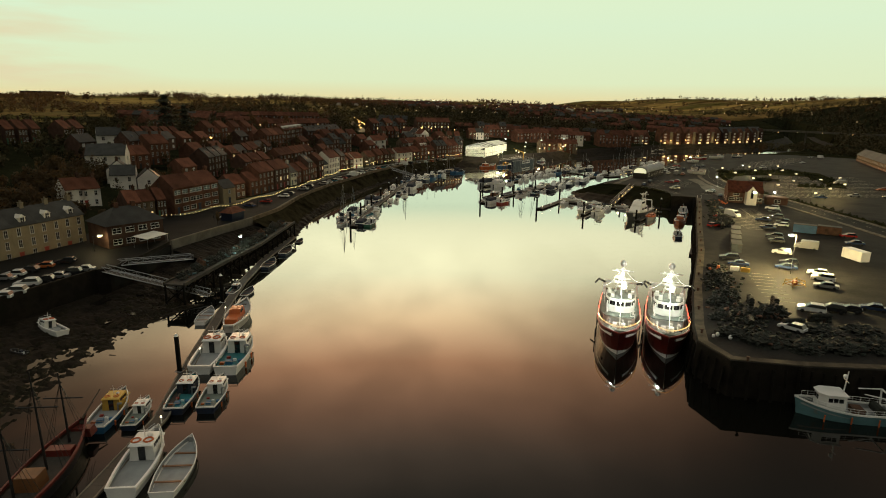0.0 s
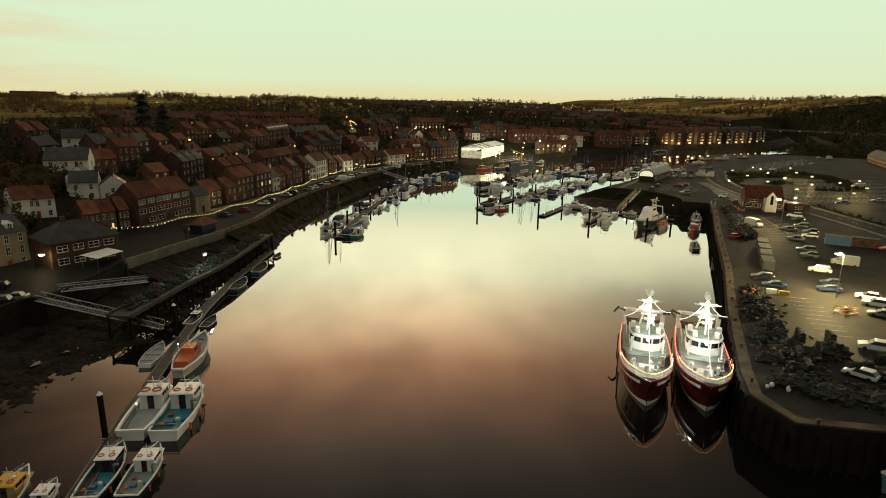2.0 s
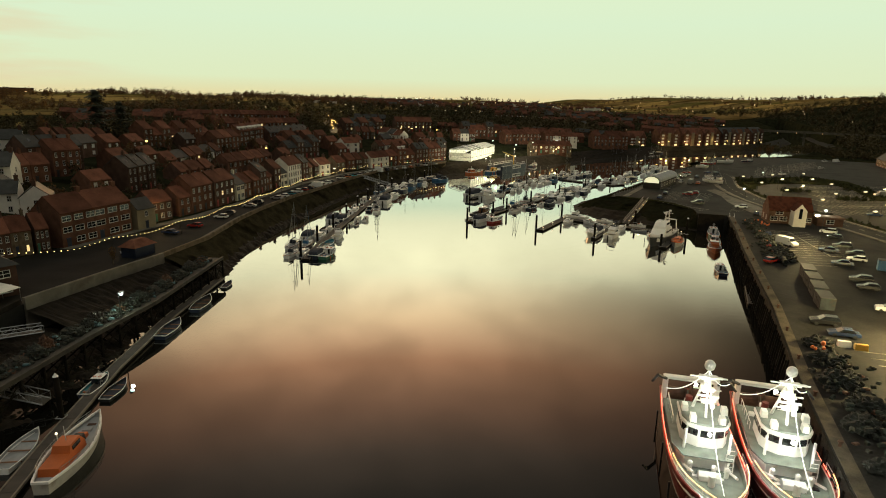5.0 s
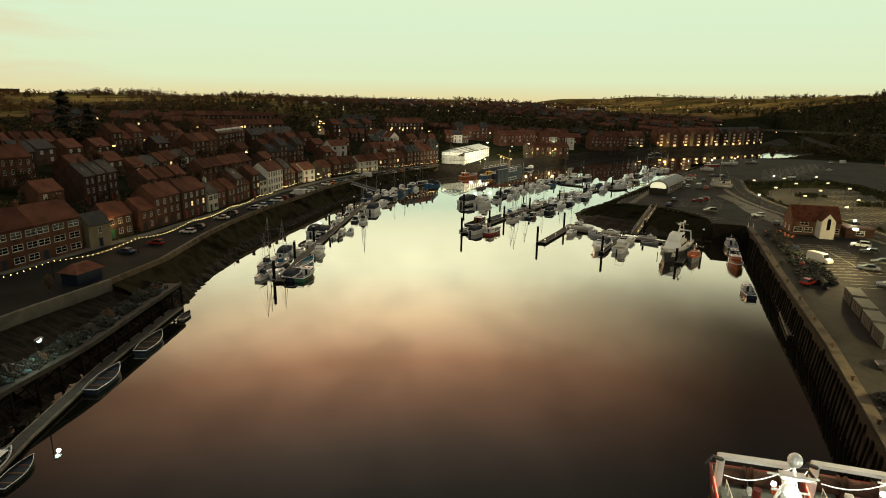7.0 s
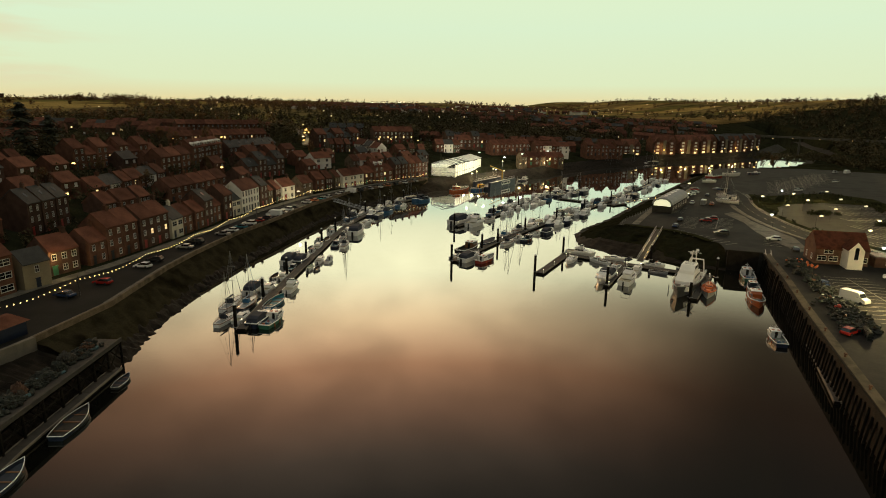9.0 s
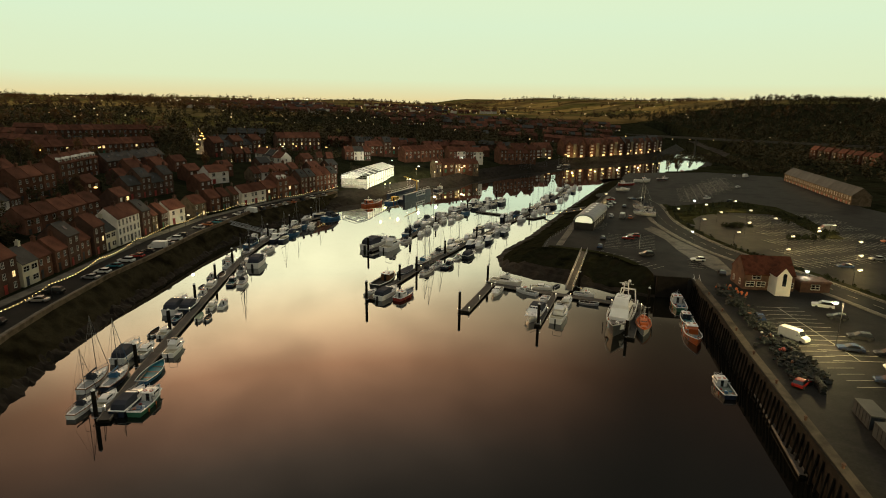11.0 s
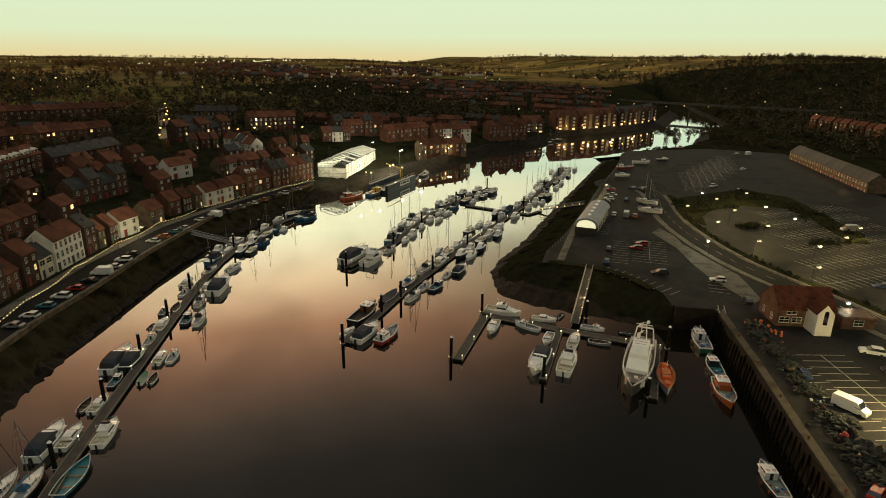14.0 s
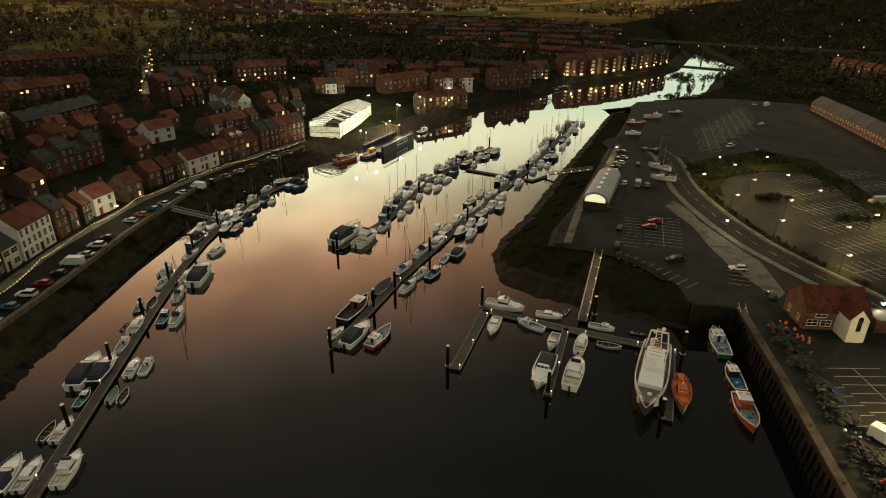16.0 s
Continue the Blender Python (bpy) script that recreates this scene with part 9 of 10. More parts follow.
# rows of small houses that fill the hillside behind the front
rk = random.Random(90)
for off in (26, 44, 64):
    s_ = 12.0
    while s_ < 330:
        n = rk.randrange(3, 7)
        for i in range(n):
            x, y, dx, dy = line_at(FRONT_W, min(s_, 322))
            s_ += 7.2
            hx, hy = x - dy * off, y + dx * off
            if hy < 205 or min(math.hypot(hx - a, hy - b) for a, b in PLACED) < 10.5:
                continue
            put_house(rk.choice(["near_a", "near_a", "near_b", "near_c", "near_a"]), hx, hy, ground_z(hx, hy) - 0.5, math.degrees(math.atan2(dy, dx)), 7.3)
        s_ += rk.uniform(6, 22)


# terraces of the upper town, facing the river
house_proto("lit_hall", 9, 10, 2, BRICKD, SLATE, 4, "dark slate-roofed school block with a row of lit windows", (0, 1, 2, 4, 6), door=False, chimney=False, kind="wide", group="")
terrace(["lit_hall"], -84, 496, 18.4, -56, 499, 17.6, 3, 10)
terrace(["brick3b"], -84, 544, 19.0, -56, 547, 18.4, 4)
terrace(["brick2lit", "brick2"], -48, 549, 18.0, -18, 551, 17.3, 5)
terrace(["brick2", "white2s", "brick2b"], 2, 484, 13.4, 20, 490, 13.0, 3)
terrace(["stone2", "brick2b"], -16, 452, 12.6, -4, 455, 11.4, 2)
ru = random.Random(41)
for y0, xa, xb in ((470, -290, -150), (520, -300, -210), (556, -8, 112), (574, 20, 120), (600, -280, -150), (596, 120, 165), (690, 130, 270), (735, 110, 280), (780, 150, 330), (835, 60, 330), (890, 100, 370), (945, 40, 380)):
    x = xa
    while x < xb:
        n = ru.randrange(3, 7)
        ang = ru.uniform(-12, 14)
        y = y0 + ru.uniform(-6, 6)
        for i in range(n):
            hx, hy = x + i * 7.2 * math.cos(radians(ang)), y + i * 7.2 * math.sin(radians(ang))
            if min(math.hypot(hx - a, hy - b) for a, b in PLACED) < 6.8:
                continue
            put_far(ru.choice(["far_a", "far_b", "far_c", "far_a", "far_a"]), hx, hy, ground_z(hx, hy) - 0.5, ang, 7.3)
        x += n * 7.2 + ru.uniform(5, 16)
mats, verts, faces, which = [], [], [], []
for key, m in FAR:
    for child in KEEP[key][0].children:
        me = child.data
        if me.materials[0] not in mats:
            mats.append(me.materials[0])
        k = len(verts)
        verts.extend(tuple(m @ v.co) for v in me.vertices)
        for p in me.polygons:
            faces.append([k + i for i in p.vertices])
            which.append(mats.index(me.materials[0]))
me = bpy.data.meshes.new("distant_houses")
me.from_pydata(verts, [], faces)
for q in mats:
    me.materials.append(q)
me.polygons.foreach_set("material_index", which)
tagged(new("distant_houses", me), "rows of brick houses with red and slate roofs in the far town", "houses", kind="stuff")
for key in ("far_a", "far_b", "far_c", "far_d"):
    if not KEEP[key][2]:
        for child in list(KEEP[key][0].children):
            bpy.data.objects.remove(child)
        bpy.data.objects.remove(KEEP[key][0])
# the steep lit street on the hill
HILL_STREET = [(-84, 467), (-96, 512), (-112, 575), (-128, 634)]
bm = bmesh.new()
for (xa, ya), (xb, yb) in zip(HILL_STREET[:-1], HILL_STREET[1:]):
    za, zb = ground_z(xa, ya) + 0.6, ground_z(xb, yb) + 0.6
    d = Vector((yb - ya, xa - xb, 0)).normalized() * 3.5
    v = [bm.verts.new(c) for c in (Vector((xa, ya, za)) - d, Vector((xa, ya, za)) + d, Vector((xb, yb, zb)) + d, Vector((xb, yb, zb)) - d)]
    lo = [bm.verts.new(q.co - Vector((0, 0, 1.2))) for q in v]
    bm.faces.new(v)
    for j in range(4):
        bm.faces.new((v[j], lo[j], lo[(j + 1) % 4], v[(j + 1) % 4]))
bmesh.ops.recalc_face_normals(bm, faces=bm.faces)
tagged(obj("hill_street", bm, CONCRETE), "pale steep street climbing the hill under street lamps", kind="structure")
for i in range(7):
    x, y, dx, dy = line_at(HILL_STREET, 3 + i * 27)
    lamp("lamp_small", x + 4.4, y, ground_z(x, y), 180)
    if i % 2 == 0:
        point(x + 1, y, ground_z(x, y) + 5.5, 2200, (1.0, 0.72, 0.36), 0.4)


def warehouse_flat(x, y, z, ang, w, storeys, wallm, roofm, label):
    """A riverside apartment block with a steep roof and windows."""
    ob = thing("apartment_block", pose(x, y, z, 0, 0, ang), label, "apartment block", "riverside apartment blocks")
    h = storeys * 2.9
    bm = bmesh.new()
    gable_wall(bm, w, 13, h, 5.5, -4)
    part("wall", bm, wallm, ob)
    bm = bmesh.new()
    gable_roof(bm, w, 13, h, 5.5, 0.4, 0.3)
    part("roof", bm, roofm, ob)
    cols = int(w / 4)
    for s in range(storeys):
        for c in range(cols):
            xx = (c + 0.5) * w / cols - w / 2
            bm = bmesh.new()
            box(bm, xx - 0.7, xx + 0.7, -6.6, -6.45, s * 2.9 + 0.9, s * 2.9 + 2.4)
            part("window", bm, LIT if (s * 5 + c * 3) % 11 == 0 else FRAME, ob)
    bm = bmesh.new()
    box(bm, -1.4, 1.4, -7.3, -6.4, 0, h + 1.2)
    part("stair_tower", bm, RENDERC, ob, "pale rendered stair tower")
    for sg in (-1, 1):
        bm = bmesh.new()
        x0, x1 = sorted((sg * w * 0.16, sg * w * 0.44))
        xm = (x0 + x1) / 2
        pts = [(x0, -0.5), (x0, h + 0.4), (xm, h + 4.2), (x1, h + 0.4), (x1, -0.5)]
        a = [bm.verts.new((x, -7.6, z_)) for x, z_ in pts]
        b = [bm.verts.new((x, -1.0, z_)) for x, z_ in pts]
        bm.faces.new(a)
        bm.faces.new(b[::-1])
        for j in range(5):
            bm.faces.new((a[j], b[j], b[(j + 1) % 5], a[(j + 1) % 5]))
        bmesh.ops.recalc_face_normals(bm, faces=bm.faces)
        part("gabled_bay", bm, wallm, ob, "brick gabled bay")
        for s in range(storeys):
            bm = bmesh.new()
            box(bm, xm - 1.2, xm + 1.2, -7.72, -7.58, s * 2.9 + 0.8, s * 2.9 + 2.4)
            part("window", bm, FRAME if s else LIT, ob)


for i, (x, y, w, wm, rm) in enumerate(((206, 604, 22, BRICK, PANTILE), (232, 615, 22, BRICK, PANTILE), (255, 627, 20, BRICK, PANTILE), (277, 639, 20, BRICKD, SLATE), (297, 652, 20, BRICK, SLATE), (320, 670, 22, BRICKD, SLATE), (170, 585, 18, BRICK, PANTILE), (148, 577, 16, STONE, PANTILE))):
    warehouse_flat(x, y, 5.0, 8 + 5.5 * max(0, i) if i < 6 else 10, w, 4 if i < 6 else 3, wm, rm, "brick riverside apartment block with steep roof and quay lights")
for i in range(9):
    x, y, dx, dy = line_at([(186, 574), (202, 590), (258, 613), (328, 660)], 4 + i * 19)
    lamp("lamp_small", x, y - 2, 5.0, 0)
for x, y in ((204, 592), (230, 602), (258, 615), (290, 636)):
    point(x, y, 8, 1200, (1.0, 0.75, 0.3), 0.5)

# the yellow-lit terrace on the eastern side
house_proto("east", 6, 9, 2, STONE, SLATE, 2, "pale stone terraced house with slate roof beside the rail cutting", (), chimney=False)
terrace(["east"], 288, 432, 4.6, 250, 338, 4.6, 16, 9)
terrace(["brick2", "stone2"], 440, 590, 9, 425, 500, 9, 9)
for i in range(5):
    point(245 + i * 8.5, 345 + i * 20, 8.5, 260, (1.0, 0.7, 0.3), 0.5)

# the high road bridge over the upper river
BRIDGE = [(330, 955), (372, 868), (480, 726), (560, 640), (640, 570)]
ob = thing("road_bridge", Matrix(), "long concrete road bridge high over the upper river", "bridge")
bm = bmesh.new()
strip(bm, resample(BRIDGE, 30), 9, 14, 1.3)
part("deck", bm, CONCRETE, ob)
for s in range(40, 460, 42):
    x, y, dx, dy = line_at(BRIDGE, s)
    bm = bmesh.new()
    rod(bm, (x, y, -2), (x, y, 13.0), 1.0, 0.9, n=10)
    part("pier", bm, CONCRETE, ob)
for k in (-4.3, 4.3):
    bm = bmesh.new()
    strip(bm, resample(offset(BRIDGE, k), 30), 0.3, 14.9, 0.9)
    part("parapet", bm, CONCRETE, ob)


# ---- lights of the far town ----
bm = bmesh.new()
rt = random.Random(8)
n = 0
while n < 230:
    x, y = rt.uniform(-420, 620), rt.triangular(520, 2600, 800)
    x *= 0.6 + y / 1500
    if y < 1110 and abs(x - np.interp(y, [500, 600, 700, 840, 1000, 1100], [210, 310, 400, 465, 520, 550])) < 75:
        continue
    z = ground_z(x, y) + 4.5
    bmesh.ops.create_icosphere(bm, subdivisions=1, radius=rt.uniform(0.22, 0.62) * (0.7 + y / 1500), matrix=Matrix.Translation((x, y, z)))
    n += 1
tagged(obj("town_lights", bm, glow("town_light", (1.0, 0.66, 0.26), 2.0)), "scattered warm lights of the far town", "lights", kind="stuff")
bm = bmesh.new()
for i in range(46):
    x, y = rt.uniform(-760, -120), rt.uniform(1900, 2500)
    bmesh.ops.create_icosphere(bm, subdivisions=1, radius=rt.uniform(1.0, 2.0), matrix=Matrix.Translation((x, y, ground_z(x, y) + 5)))
tagged(obj("estate_lights", bm, glow("estate_light", (1.0, 0.85, 0.5), 2.6)), "bright cluster of lights on the far hill", "lights", kind="stuff")
bm = bmesh.new()
for i in range(26):
    x, y = 330 + i * 26, 760 - i * 7 + rt.uniform(-12, 12)
    bmesh.ops.create_icosphere(bm, subdivisions=1, radius=0.5, matrix=Matrix.Translation((x, y, ground_z(x, y) + 6)))
tagged(obj("road_lights", bm, glow("sodium_light", (1.0, 0.5, 0.12), 4.0)), "line of amber road lights along the eastern hill", "lights", kind="stuff")

# ---- trees and scrub ----


def leaf_clumps(bm, rr, x, y, z, w, h, n, size):
    """A crown of small leaf clumps inside an uneven round form."""
    lobes = [(rr.uniform(-.45, .45) * w, rr.uniform(-.45, .45) * w, rr.uniform(.25, .8) * h, rr.uniform(.35, .6)) for _ in range(5)]
    for i in range(n):
        lx, ly, lz, ls = lobes[i % 5]
        d = Vector((rr.gauss(0, 1), rr.gauss(0, 1), rr.gauss(0, 1))).normalized() * rr.uniform(.5, 1) ** .5
        c = Vector((x + lx + d.x * w * ls * .8, y + ly + d.y * w * ls * .8, z + lz + d.z * h * ls * .7))
        a = Vector((rr.gauss(0, 1), rr.gauss(0, 1), rr.gauss(0, .7))).normalized() * size * rr.uniform(.6, 1.3)
        b = a.cross(Vector((rr.gauss(0, 1), rr.gauss(0, 1), rr.gauss(0, 1)))).normalized() * size * rr.uniform(.5, 1)
        vs = [bm.verts.new(c + q) for q in (a, b, -a * .9, -b)]
        bm.faces.new(vs)


def wood(name, label, seed, n, where, size=(3.2, 5.5), clumps=70, leaf=0.75, material=None):
    rr = random.Random(seed)
    verts, faces = [], []
    made = 0
    guard = 0
    while made < n and guard < n * 30:
        guard += 1
        x, y = where(rr)
        if x is None:
            continue
        z = ground_z(x, y)
        w = rr.uniform(*size)
        h = w * rr.uniform(1.3, 1.9)
        lobes = [(rr.uniform(-.45, .45) * w, rr.uniform(-.45, .45) * w, rr.uniform(.2, .8) * h, rr.uniform(.35, .6)) for _ in range(4)]
        for i in range(clumps):
            lx, ly, lz, ls = lobes[i % 4]
            d = Vector((rr.gauss(0, 1), rr.gauss(0, 1), rr.gauss(0, 1))).normalized() * rr.uniform(.5, 1)
            c = Vector((x + lx + d.x * w * ls * .8, y + ly + d.y * w * ls * .8, z + lz + d.z * h * ls * .7))
            a = Vector((rr.gauss(0, 1), rr.gauss(0, 1), rr.gauss(0, .7))).normalized() * leaf * rr.uniform(.6, 1.4)
            b = Vector((-a.y, a.x, rr.gauss(0, .5))).normalized() * leaf * rr.uniform(.5, 1.1)
            k = len(verts)
            verts.extend((c + a, c + b, c - a * .9, c - b))
            faces.append((k, k + 1, k + 2, k + 3))
        made += 1
    me = bpy.data.meshes.new(name)
    me.from_pydata([tuple(v) for v in verts], [], faces)
    me.materials.append(material or LEAF)
    return tagged(new(name, me), label, "trees", kind="stuff")


def area(x0, x1, y0, y1, dens=None):
    def pick(rr):
        x, y = rr.uniform(x0, x1), rr.uniform(y0, y1)
        if dens and noise.noise((x * dens, y * dens, 2)) < 0.02:
            return None, None
        return x, y
    return pick


def east_hill(rr):
    x, y = rr.uniform(300, 1150), rr.uniform(380, 1300)
    if x < np.interp(y, [380, 450, 600, 700, 850, 1000, 1300], [316, 320, 372, 430, 495, 560, 480]):
        return None, None
    return x, y


def band(rr):
    x = rr.uniform(-140, 190)
    y = rr.uniform(548, 690) + x * 0.25
    return x, y


def far_left(rr):
    x, y = rr.uniform(-1100, -120), rr.uniform(560, 1500)
    if noise.noise((x * 0.006, y * 0.006, 4)) < 0.05:
        return None, None
    return x, y


def far_hedges(rr):
    x, y = rr.uniform(-1900, 1900), rr.uniform(1000, 3300)
    if noise.noise((x * 0.0035, y * 0.006, 9)) < 0.10:
        return None, None
    return x, y


def cliff(rr):
    y = rr.uniform(118, 195)
    x = -104 - rr.uniform(0, 34) - max(0, (150 - y)) * 0.2
    if -120 < x < -106 and 150 < y < 187:
        return None, None
    if -140 < x < -118 and 186 < y < 236:
        return None, None
    return x, y


def gardens(rr):
    x, y = rr.uniform(-215, -88), rr.uniform(165, 520)
    if x > np.interp(y, [p[1] for p in FRONT_W], [p[0] for p in FRONT_W]) - 11:
        return None, None
    return x, y


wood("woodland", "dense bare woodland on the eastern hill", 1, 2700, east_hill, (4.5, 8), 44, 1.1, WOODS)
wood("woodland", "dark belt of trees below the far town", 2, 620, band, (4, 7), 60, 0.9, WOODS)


def slope_wood(rr):
    x, y = rr.uniform(-420, 390), rr.uniform(650, 1000)
    if x > np.interp(y, [650, 720, 1000], [140, 320, 400]) or min((x - a) ** 2 + (y - b) ** 2 for a, b in PLACED) < 50 or noise.noise((x * 0.008, y * 0.012, 3)) < -0.25:
        return None, None
    return x, y


def hill_trees(rr):
    x, y = rr.uniform(-330, -150), rr.uniform(150, 560)
    west = np.interp(y, [p[1] for p in FRONT_W], [p[0] for p in FRONT_W]) - x
    if west > 150 + 60 * noise.noise((y * 0.02, 1, 1)) or min((x - a) ** 2 + (y - b) ** 2 for a, b in PLACED) < 60:
        return None, None
    return x, y


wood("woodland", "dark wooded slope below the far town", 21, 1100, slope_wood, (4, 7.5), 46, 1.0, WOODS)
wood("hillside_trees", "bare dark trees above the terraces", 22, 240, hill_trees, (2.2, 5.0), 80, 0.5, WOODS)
wood("woodland", "patches of bare woodland on the western hills", 3, 1200, far_left, (5, 9), 44, 1.2)
wood("woodland", "far hedgerows and copses on the skyline", 4, 1700, far_hedges, (5, 9), 26, 2.0)
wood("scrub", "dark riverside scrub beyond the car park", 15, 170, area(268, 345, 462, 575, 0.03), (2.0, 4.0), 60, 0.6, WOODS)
wood("scrub", "dense dark scrub on the steep bank above the road", 5, 200, cliff, (2.2, 4), 120, 0.42)
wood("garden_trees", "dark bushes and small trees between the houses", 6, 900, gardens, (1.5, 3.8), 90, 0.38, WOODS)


def upper_town(rr):
    x, y = rr.uniform(-300, 185), rr.uniform(405, 720)
    if y < 420 + max(0, x + 10) * 1.0 or (abs(x + 84 + (y - 467) * 0.263) < 9 and y < 640) or noise.noise((x * 0.012, y * 0.012, 6)) < -0.12:
        return None, None
    if min((x - a) ** 2 + (y - b) ** 2 for a, b in PLACED) < 46:
        return None, None
    return x, y


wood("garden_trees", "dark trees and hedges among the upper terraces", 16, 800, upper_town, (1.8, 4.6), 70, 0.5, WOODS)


def low_shrubs(rr):
    s = rr.uniform(0, 285)
    x, y, dx, dy = line_at(offset(ROAD_E[:-1], -6.7), s)
    return x + rr.uniform(-1, 1), y


wood("verge_shrubs", "low dark shrubs along the road verge", 7, 160, low_shrubs, (0.6, 1.1), 40, 0.22, HEDGE)


def isle(rr):
    a, r = rr.uniform(0, math.tau), rr.uniform(0, 1) ** .5
    cx, cy, w, h = rr.choice([(152, 328, 8, 6), (172, 334, 16, 6), (190, 338, 10, 8), (193, 312, 5, 14), (185, 288, 5, 14), (160, 322, 12, 4), (156, 292, 7, 2), (168, 270, 8, 2)])
    return cx + math.cos(a) * r * w, cy + math.sin(a) * r * h


wood("bed_shrubs", "dark shrub beds between the parking rows", 8, 260, isle, (0.8, 1.6), 50, 0.25, HEDGE)


def tree(x, y, z, h, seed, label):
    rr = random.Random(seed)
    ob = thing("tree", pose(x, y, z), label, "tree", "single trees")
    bm = bmesh.new()
    rod(bm, (0, 0, -0.5), (0, 0, h * 0.45), h * 0.03, h * 0.02, n=7)
    for i in range(7):
        a = i * 2.4
        z0 = h * (0.3 + 0.03 * i)
        rod(bm, (0, 0, z0), (math.cos(a) * h * 0.28, math.sin(a) * h * 0.28, h * (0.6 + 0.04 * i)), h * 0.014, h * 0.004, n=5)
    part("trunk", bm, BARK, ob)
    bm = bmesh.new()
    leaf_clumps(bm, rr, 0, 0, h * 0.3, h * 0.32, h * 0.7, 420, h * 0.032)
    part("crown", bm, LEAF, ob)


def conifer(x, y, z, h, seed, label):
    rr = random.Random(seed)
    ob = thing("conifer", pose(x, y, z), label, "tree", "single trees")
    bm = bmesh.new()
    rod(bm, (0, 0, -1), (0, 0, h * 0.95), h * 0.025, h * 0.006, n=7)
    part("trunk", bm, BARK, ob)
    bm = bmesh.new()
    for i in range(900):
        f = rr.uniform(0.12, 0.97)
        r = h * 0.46 * (1 - f) ** 0.55 * rr.uniform(0.3, 1) * (0.8 + 0.3 * math.sin(f * 40))
        a = rr.uniform(0, math.tau)
        c = Vector((math.cos(a) * r, math.sin(a) * r, h * f))
        u = Vector((math.cos(a), math.sin(a), -0.35)) * h * 0.05
        v = Vector((-math.sin(a), math.cos(a), rr.uniform(-.3, .3))) * h * 0.03
        bm.faces.new([bm.verts.new(c + q) for q in (u, v, -u, -v)])
    part("crown", bm, CONIFER, ob)


conifer(-171, 318, 22, 23, 3, "tall dark conifer standing above the terraces")
conifer(-162, 322, 21.5, 18, 4, "dark conifer beside a taller one")
for i, (x, y, h) in enumerate(((-160, 262, 11), (-118, 248, 9), (-104, 282, 8), (-122, 285, 9), (-96, 322, 8), (-100, 330, 9), (-138, 385, 12), (-128, 402, 12), (-120, 395, 10), (-148, 390, 12), (-72, 420, 9), (-36, 400, 8), (250, 497, 11), (246, 503, 9), (255, 505, 10), (-72, 152, 4))):
    tree(x, y, ground_z(x, y) if x < 200 else 2.0, h, 50 + i, "bare dark tree with uneven twiggy crown")

# ---- yard clutter on the quays ----


def container(x, y, ang, m_, label, l=6.0, h=2.5):
    ob = thing("container", pose(x, y, ZQ + 0.02, 0, 0, ang), label, "container", "skips and containers")
    bm = bmesh.new()
    box(bm, -1.2, 1.2, -l / 2, l / 2, 0.15, h)
    part("body", bm, m_, ob)
    for i in range(int(l / 1.0)):
        bm = bmesh.new()
        y0 = -l / 2 + i * 1.0 + 0.35
        box(bm, -1.25, 1.25, y0, y0 + 0.2, 0.3, h - 0.15)
        part("rib", bm, m_, ob)
    bm = bmesh.new()
    box(bm, -1.25, 1.25, -l / 2 - 0.03, l / 2 + 0.03, h, h + 0.1)
    part("roof", bm, m_ if m_ is WHITE or m_ is CREAM else mat("weathered_roof_sheet", (0.055, 0.057, 0.055), 0.7, var=0.35, scale=1.0, bump=0.2), ob)


SLATEBLUE = mat("slate_blue_steel", (0.035, 0.042, 0.046), 0.7, var=0.35, scale=1.2, bump=0.2, second=(0.06, 0.045, 0.035), spec=0.2)
for i, (x, y) in enumerate(((81.0, 154.0), (78.2, 147.4), (75.4, 140.8), (72.6, 134.2))):
    container(x, y, -22 + 2 * (i % 2), SLATEBLUE, "dark slate-blue steel container in a row on the quay", 5.6, 2.3)
container(98.9, 127.8, 10, WHITE, "white site cabin on the car park")
container(112, 124, 12, CREAM, "pale site cabin on the car park")
container(126, 136, 80, NAVY, "blue steel container on the car park")
container(110, 158, 60, RUST, "rusty steel container on the car park")
container(104, 160, 60, BLUE, "blue steel container on the car park")
for i, (x, y) in enumerate(((64.2, 115.1), (66, 113.9))):
    ob = thing("barrier_block", pose(x, y, ZQ, 0, 0, -15), "white concrete barrier block" if i == 0 else "yellow concrete barrier block", "barrier", "barrier blocks")
    bm = bmesh.new()
    profile_x(bm, [(-0.45, 0), (-0.3, 0.9), (0.3, 0.9), (0.45, 0)], -0.9, 0.9)
    part("block", bm, WHITE if i == 0 else YELLOW, ob)
ob = thing("barrier", pose(71.5, 103.5, ZQ, 0, 0, 20), "yellow steel barrier frame round a red float", "barrier")
bm = bmesh.new()
for x in (-1.8, 1.8):
    for y in (-1.2, 1.2):
        rod(bm, (x, y, 0), (x * 0.8, y * 0.8, 1.5), 0.06)
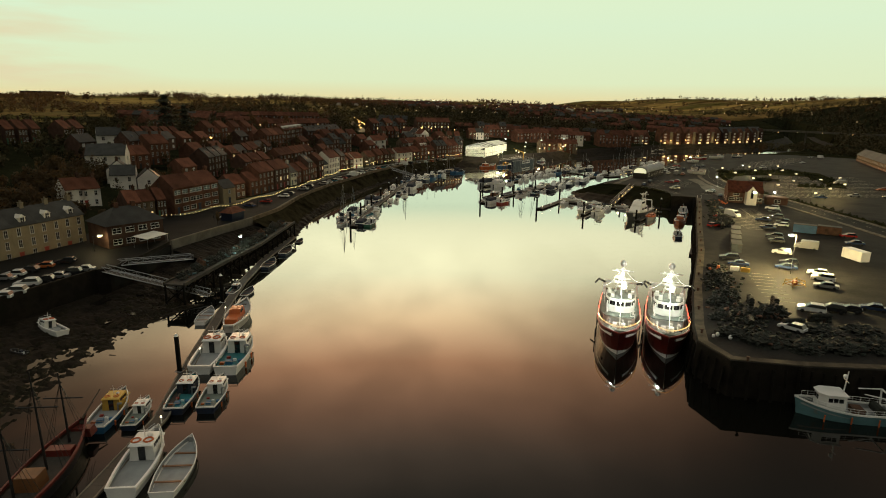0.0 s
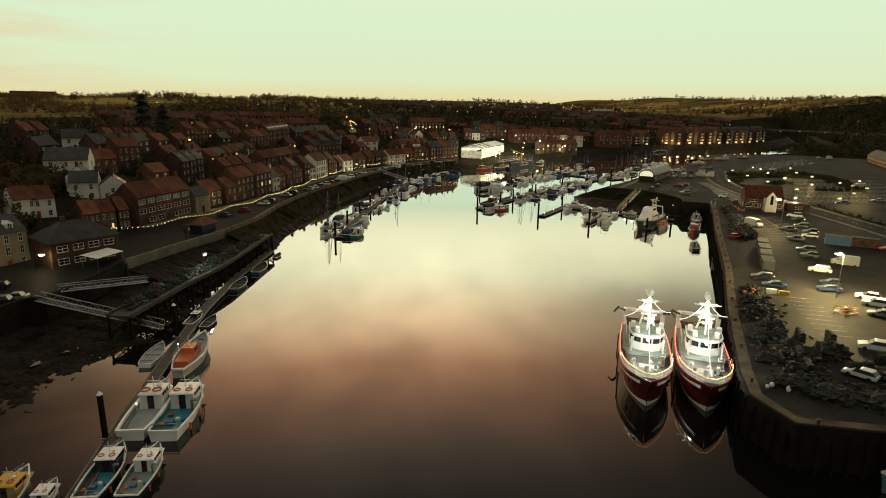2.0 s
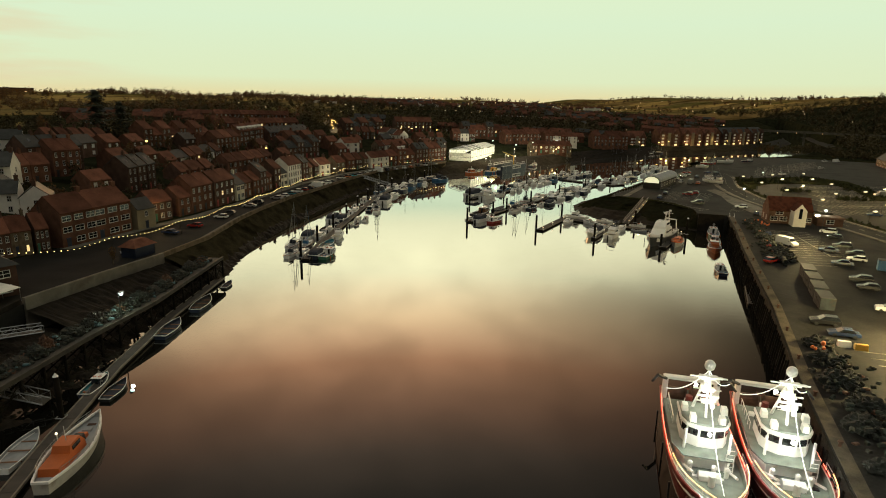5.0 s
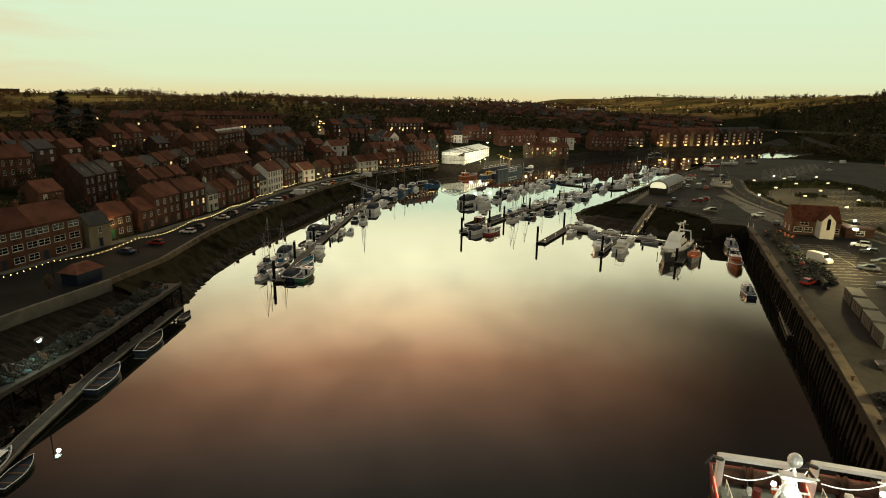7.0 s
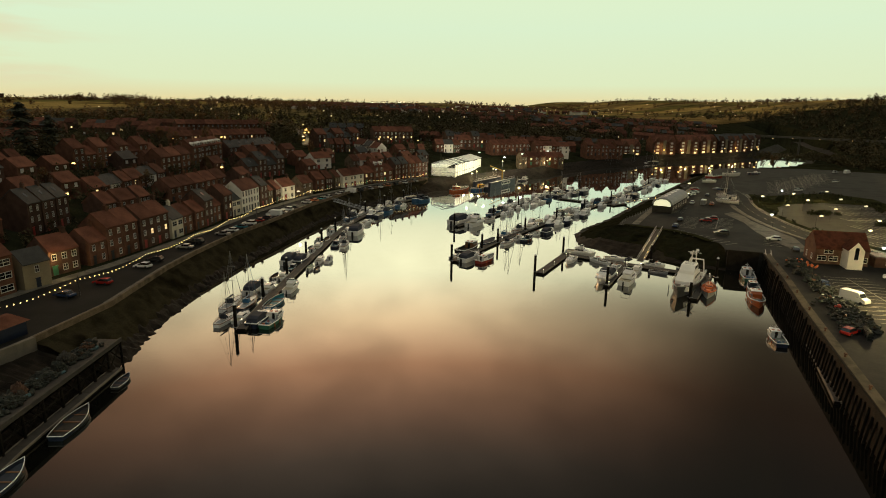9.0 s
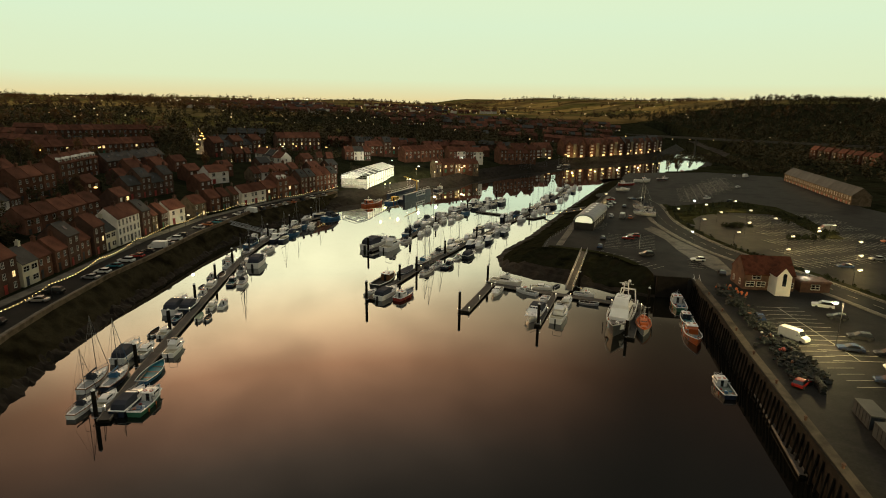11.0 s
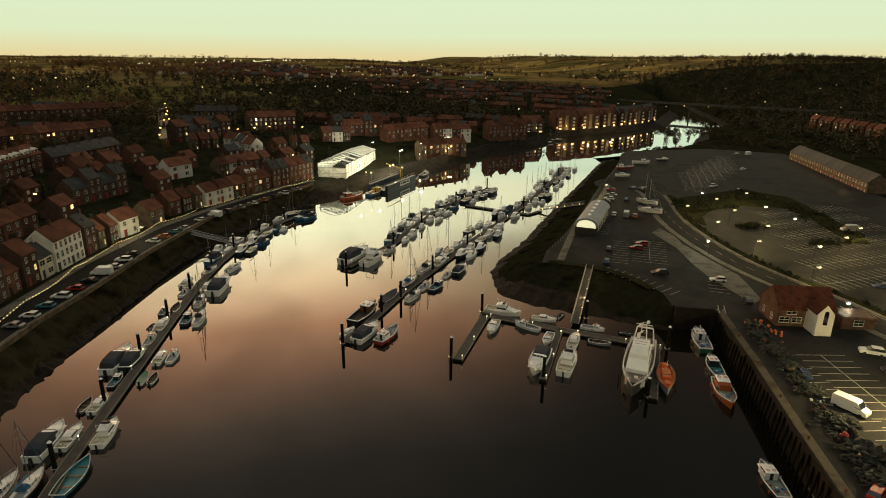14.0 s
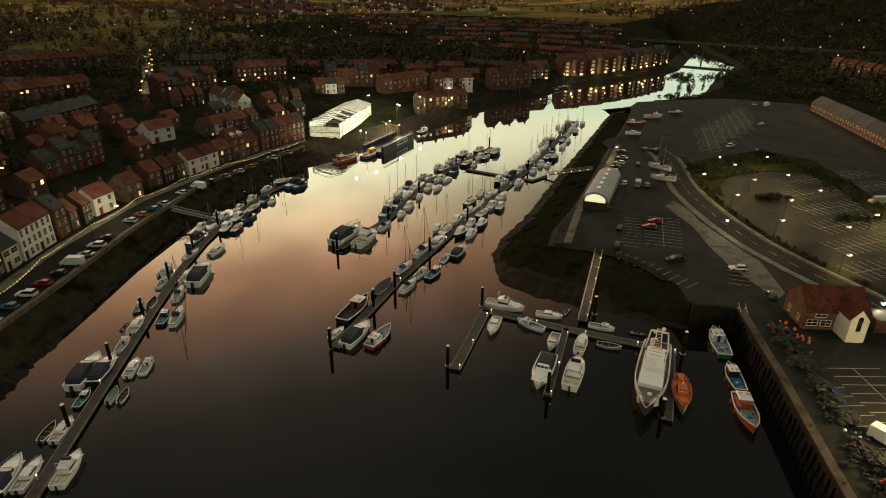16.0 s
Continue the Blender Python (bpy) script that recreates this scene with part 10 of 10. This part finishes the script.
for a, b in (((-1.6, -1.1), (1.6, -1.1)), ((1.6, -1.1), (1.6, 1.1)), ((1.6, 1.1), (-1.6, 1.1)), ((-1.6, 1.1), (-1.6, -1.1))):
    for z in (0.5, 1.2):
        rod(bm, (a[0], a[1], z), (b[0], b[1], z), 0.06)
part("frame", bm, YELLOW, ob)
bm = bmesh.new()
ball(bm, (0, 0, 0.8), 0.6)
part("float", bm, ORANGE, ob)
# boats ashore
for key, x, y, a, l in (("sail", 135.7, 331.4, 35, 9.5), ("sail", 129.5, 317.4, 60, 9.5), ("cruiser", 153.4, 387.6, 240, 8), ("fisher_red", 165.8, 409, 250, 9), ("fisher_white", 183.4, 423.9, 250, 10), ("fisher_dark", 201.6, 432, 260, 10), ("cruiser", 245, 492, 200, 9), ("fisher_orange", 258, 500, 220, 9)):
    moor(key, x, y, a, l, "boat laid up ashore on the hard standing", ZQ + 0.75 if x < 240 else 2.6)
    for q in (-1.6, 1.6):
        ob = thing("boat_cradle", pose(x, y, ZQ if x < 240 else 1.9, 0, 0, a), "steel boat cradle on the hard standing", "cradle", "boat cradles")
        bm = bmesh.new()
        box(bm, -1.2, 1.2, q - 0.1, q + 0.1, 0, 0.3)
        rod(bm, (-1.1, q, 0.2), (-0.9, q, 1.1), 0.07)
        rod(bm, (1.1, q, 0.2), (0.9, q, 1.1), 0.07)
        part("frame", bm, RUST, ob)
# parapet fences of the eastern promenade
bm = bmesh.new()
for s in range(0, 190, 3):
    x, y, dx, dy = line_at(GRASS_TOP[4:], min(s, 228))
    rod(bm, (x + 1, y, ZQ), (x + 1, y, ZQ + 1), 0.05, n=4)
tagged(obj("promenade_posts", bm, STEEL), "row of low posts along the promenade", "posts", kind="stuff")

# a long flat-roofed block on the skyline
ob = thing("hilltop_block", pose(-1762, 2405, 50, 0, 0, 36), "long flat-roofed block on the hilltop with lit windows", "building")
bm = bmesh.new()
box(bm, -78, 78, -12, 12, -10, 17)
part("wall", bm, BRICKD, ob)
bm = bmesh.new()
box(bm, -80, 80, -13, 13, 17, 19)
part("roof", bm, SLATE, ob)
for i in range(9):
    bm = bmesh.new()
    box(bm, -66 + i * 16, -58 + i * 16, -12.6, -12, 3, 7)
    part("window", bm, LIT if i % 2 else GLASS, ob)
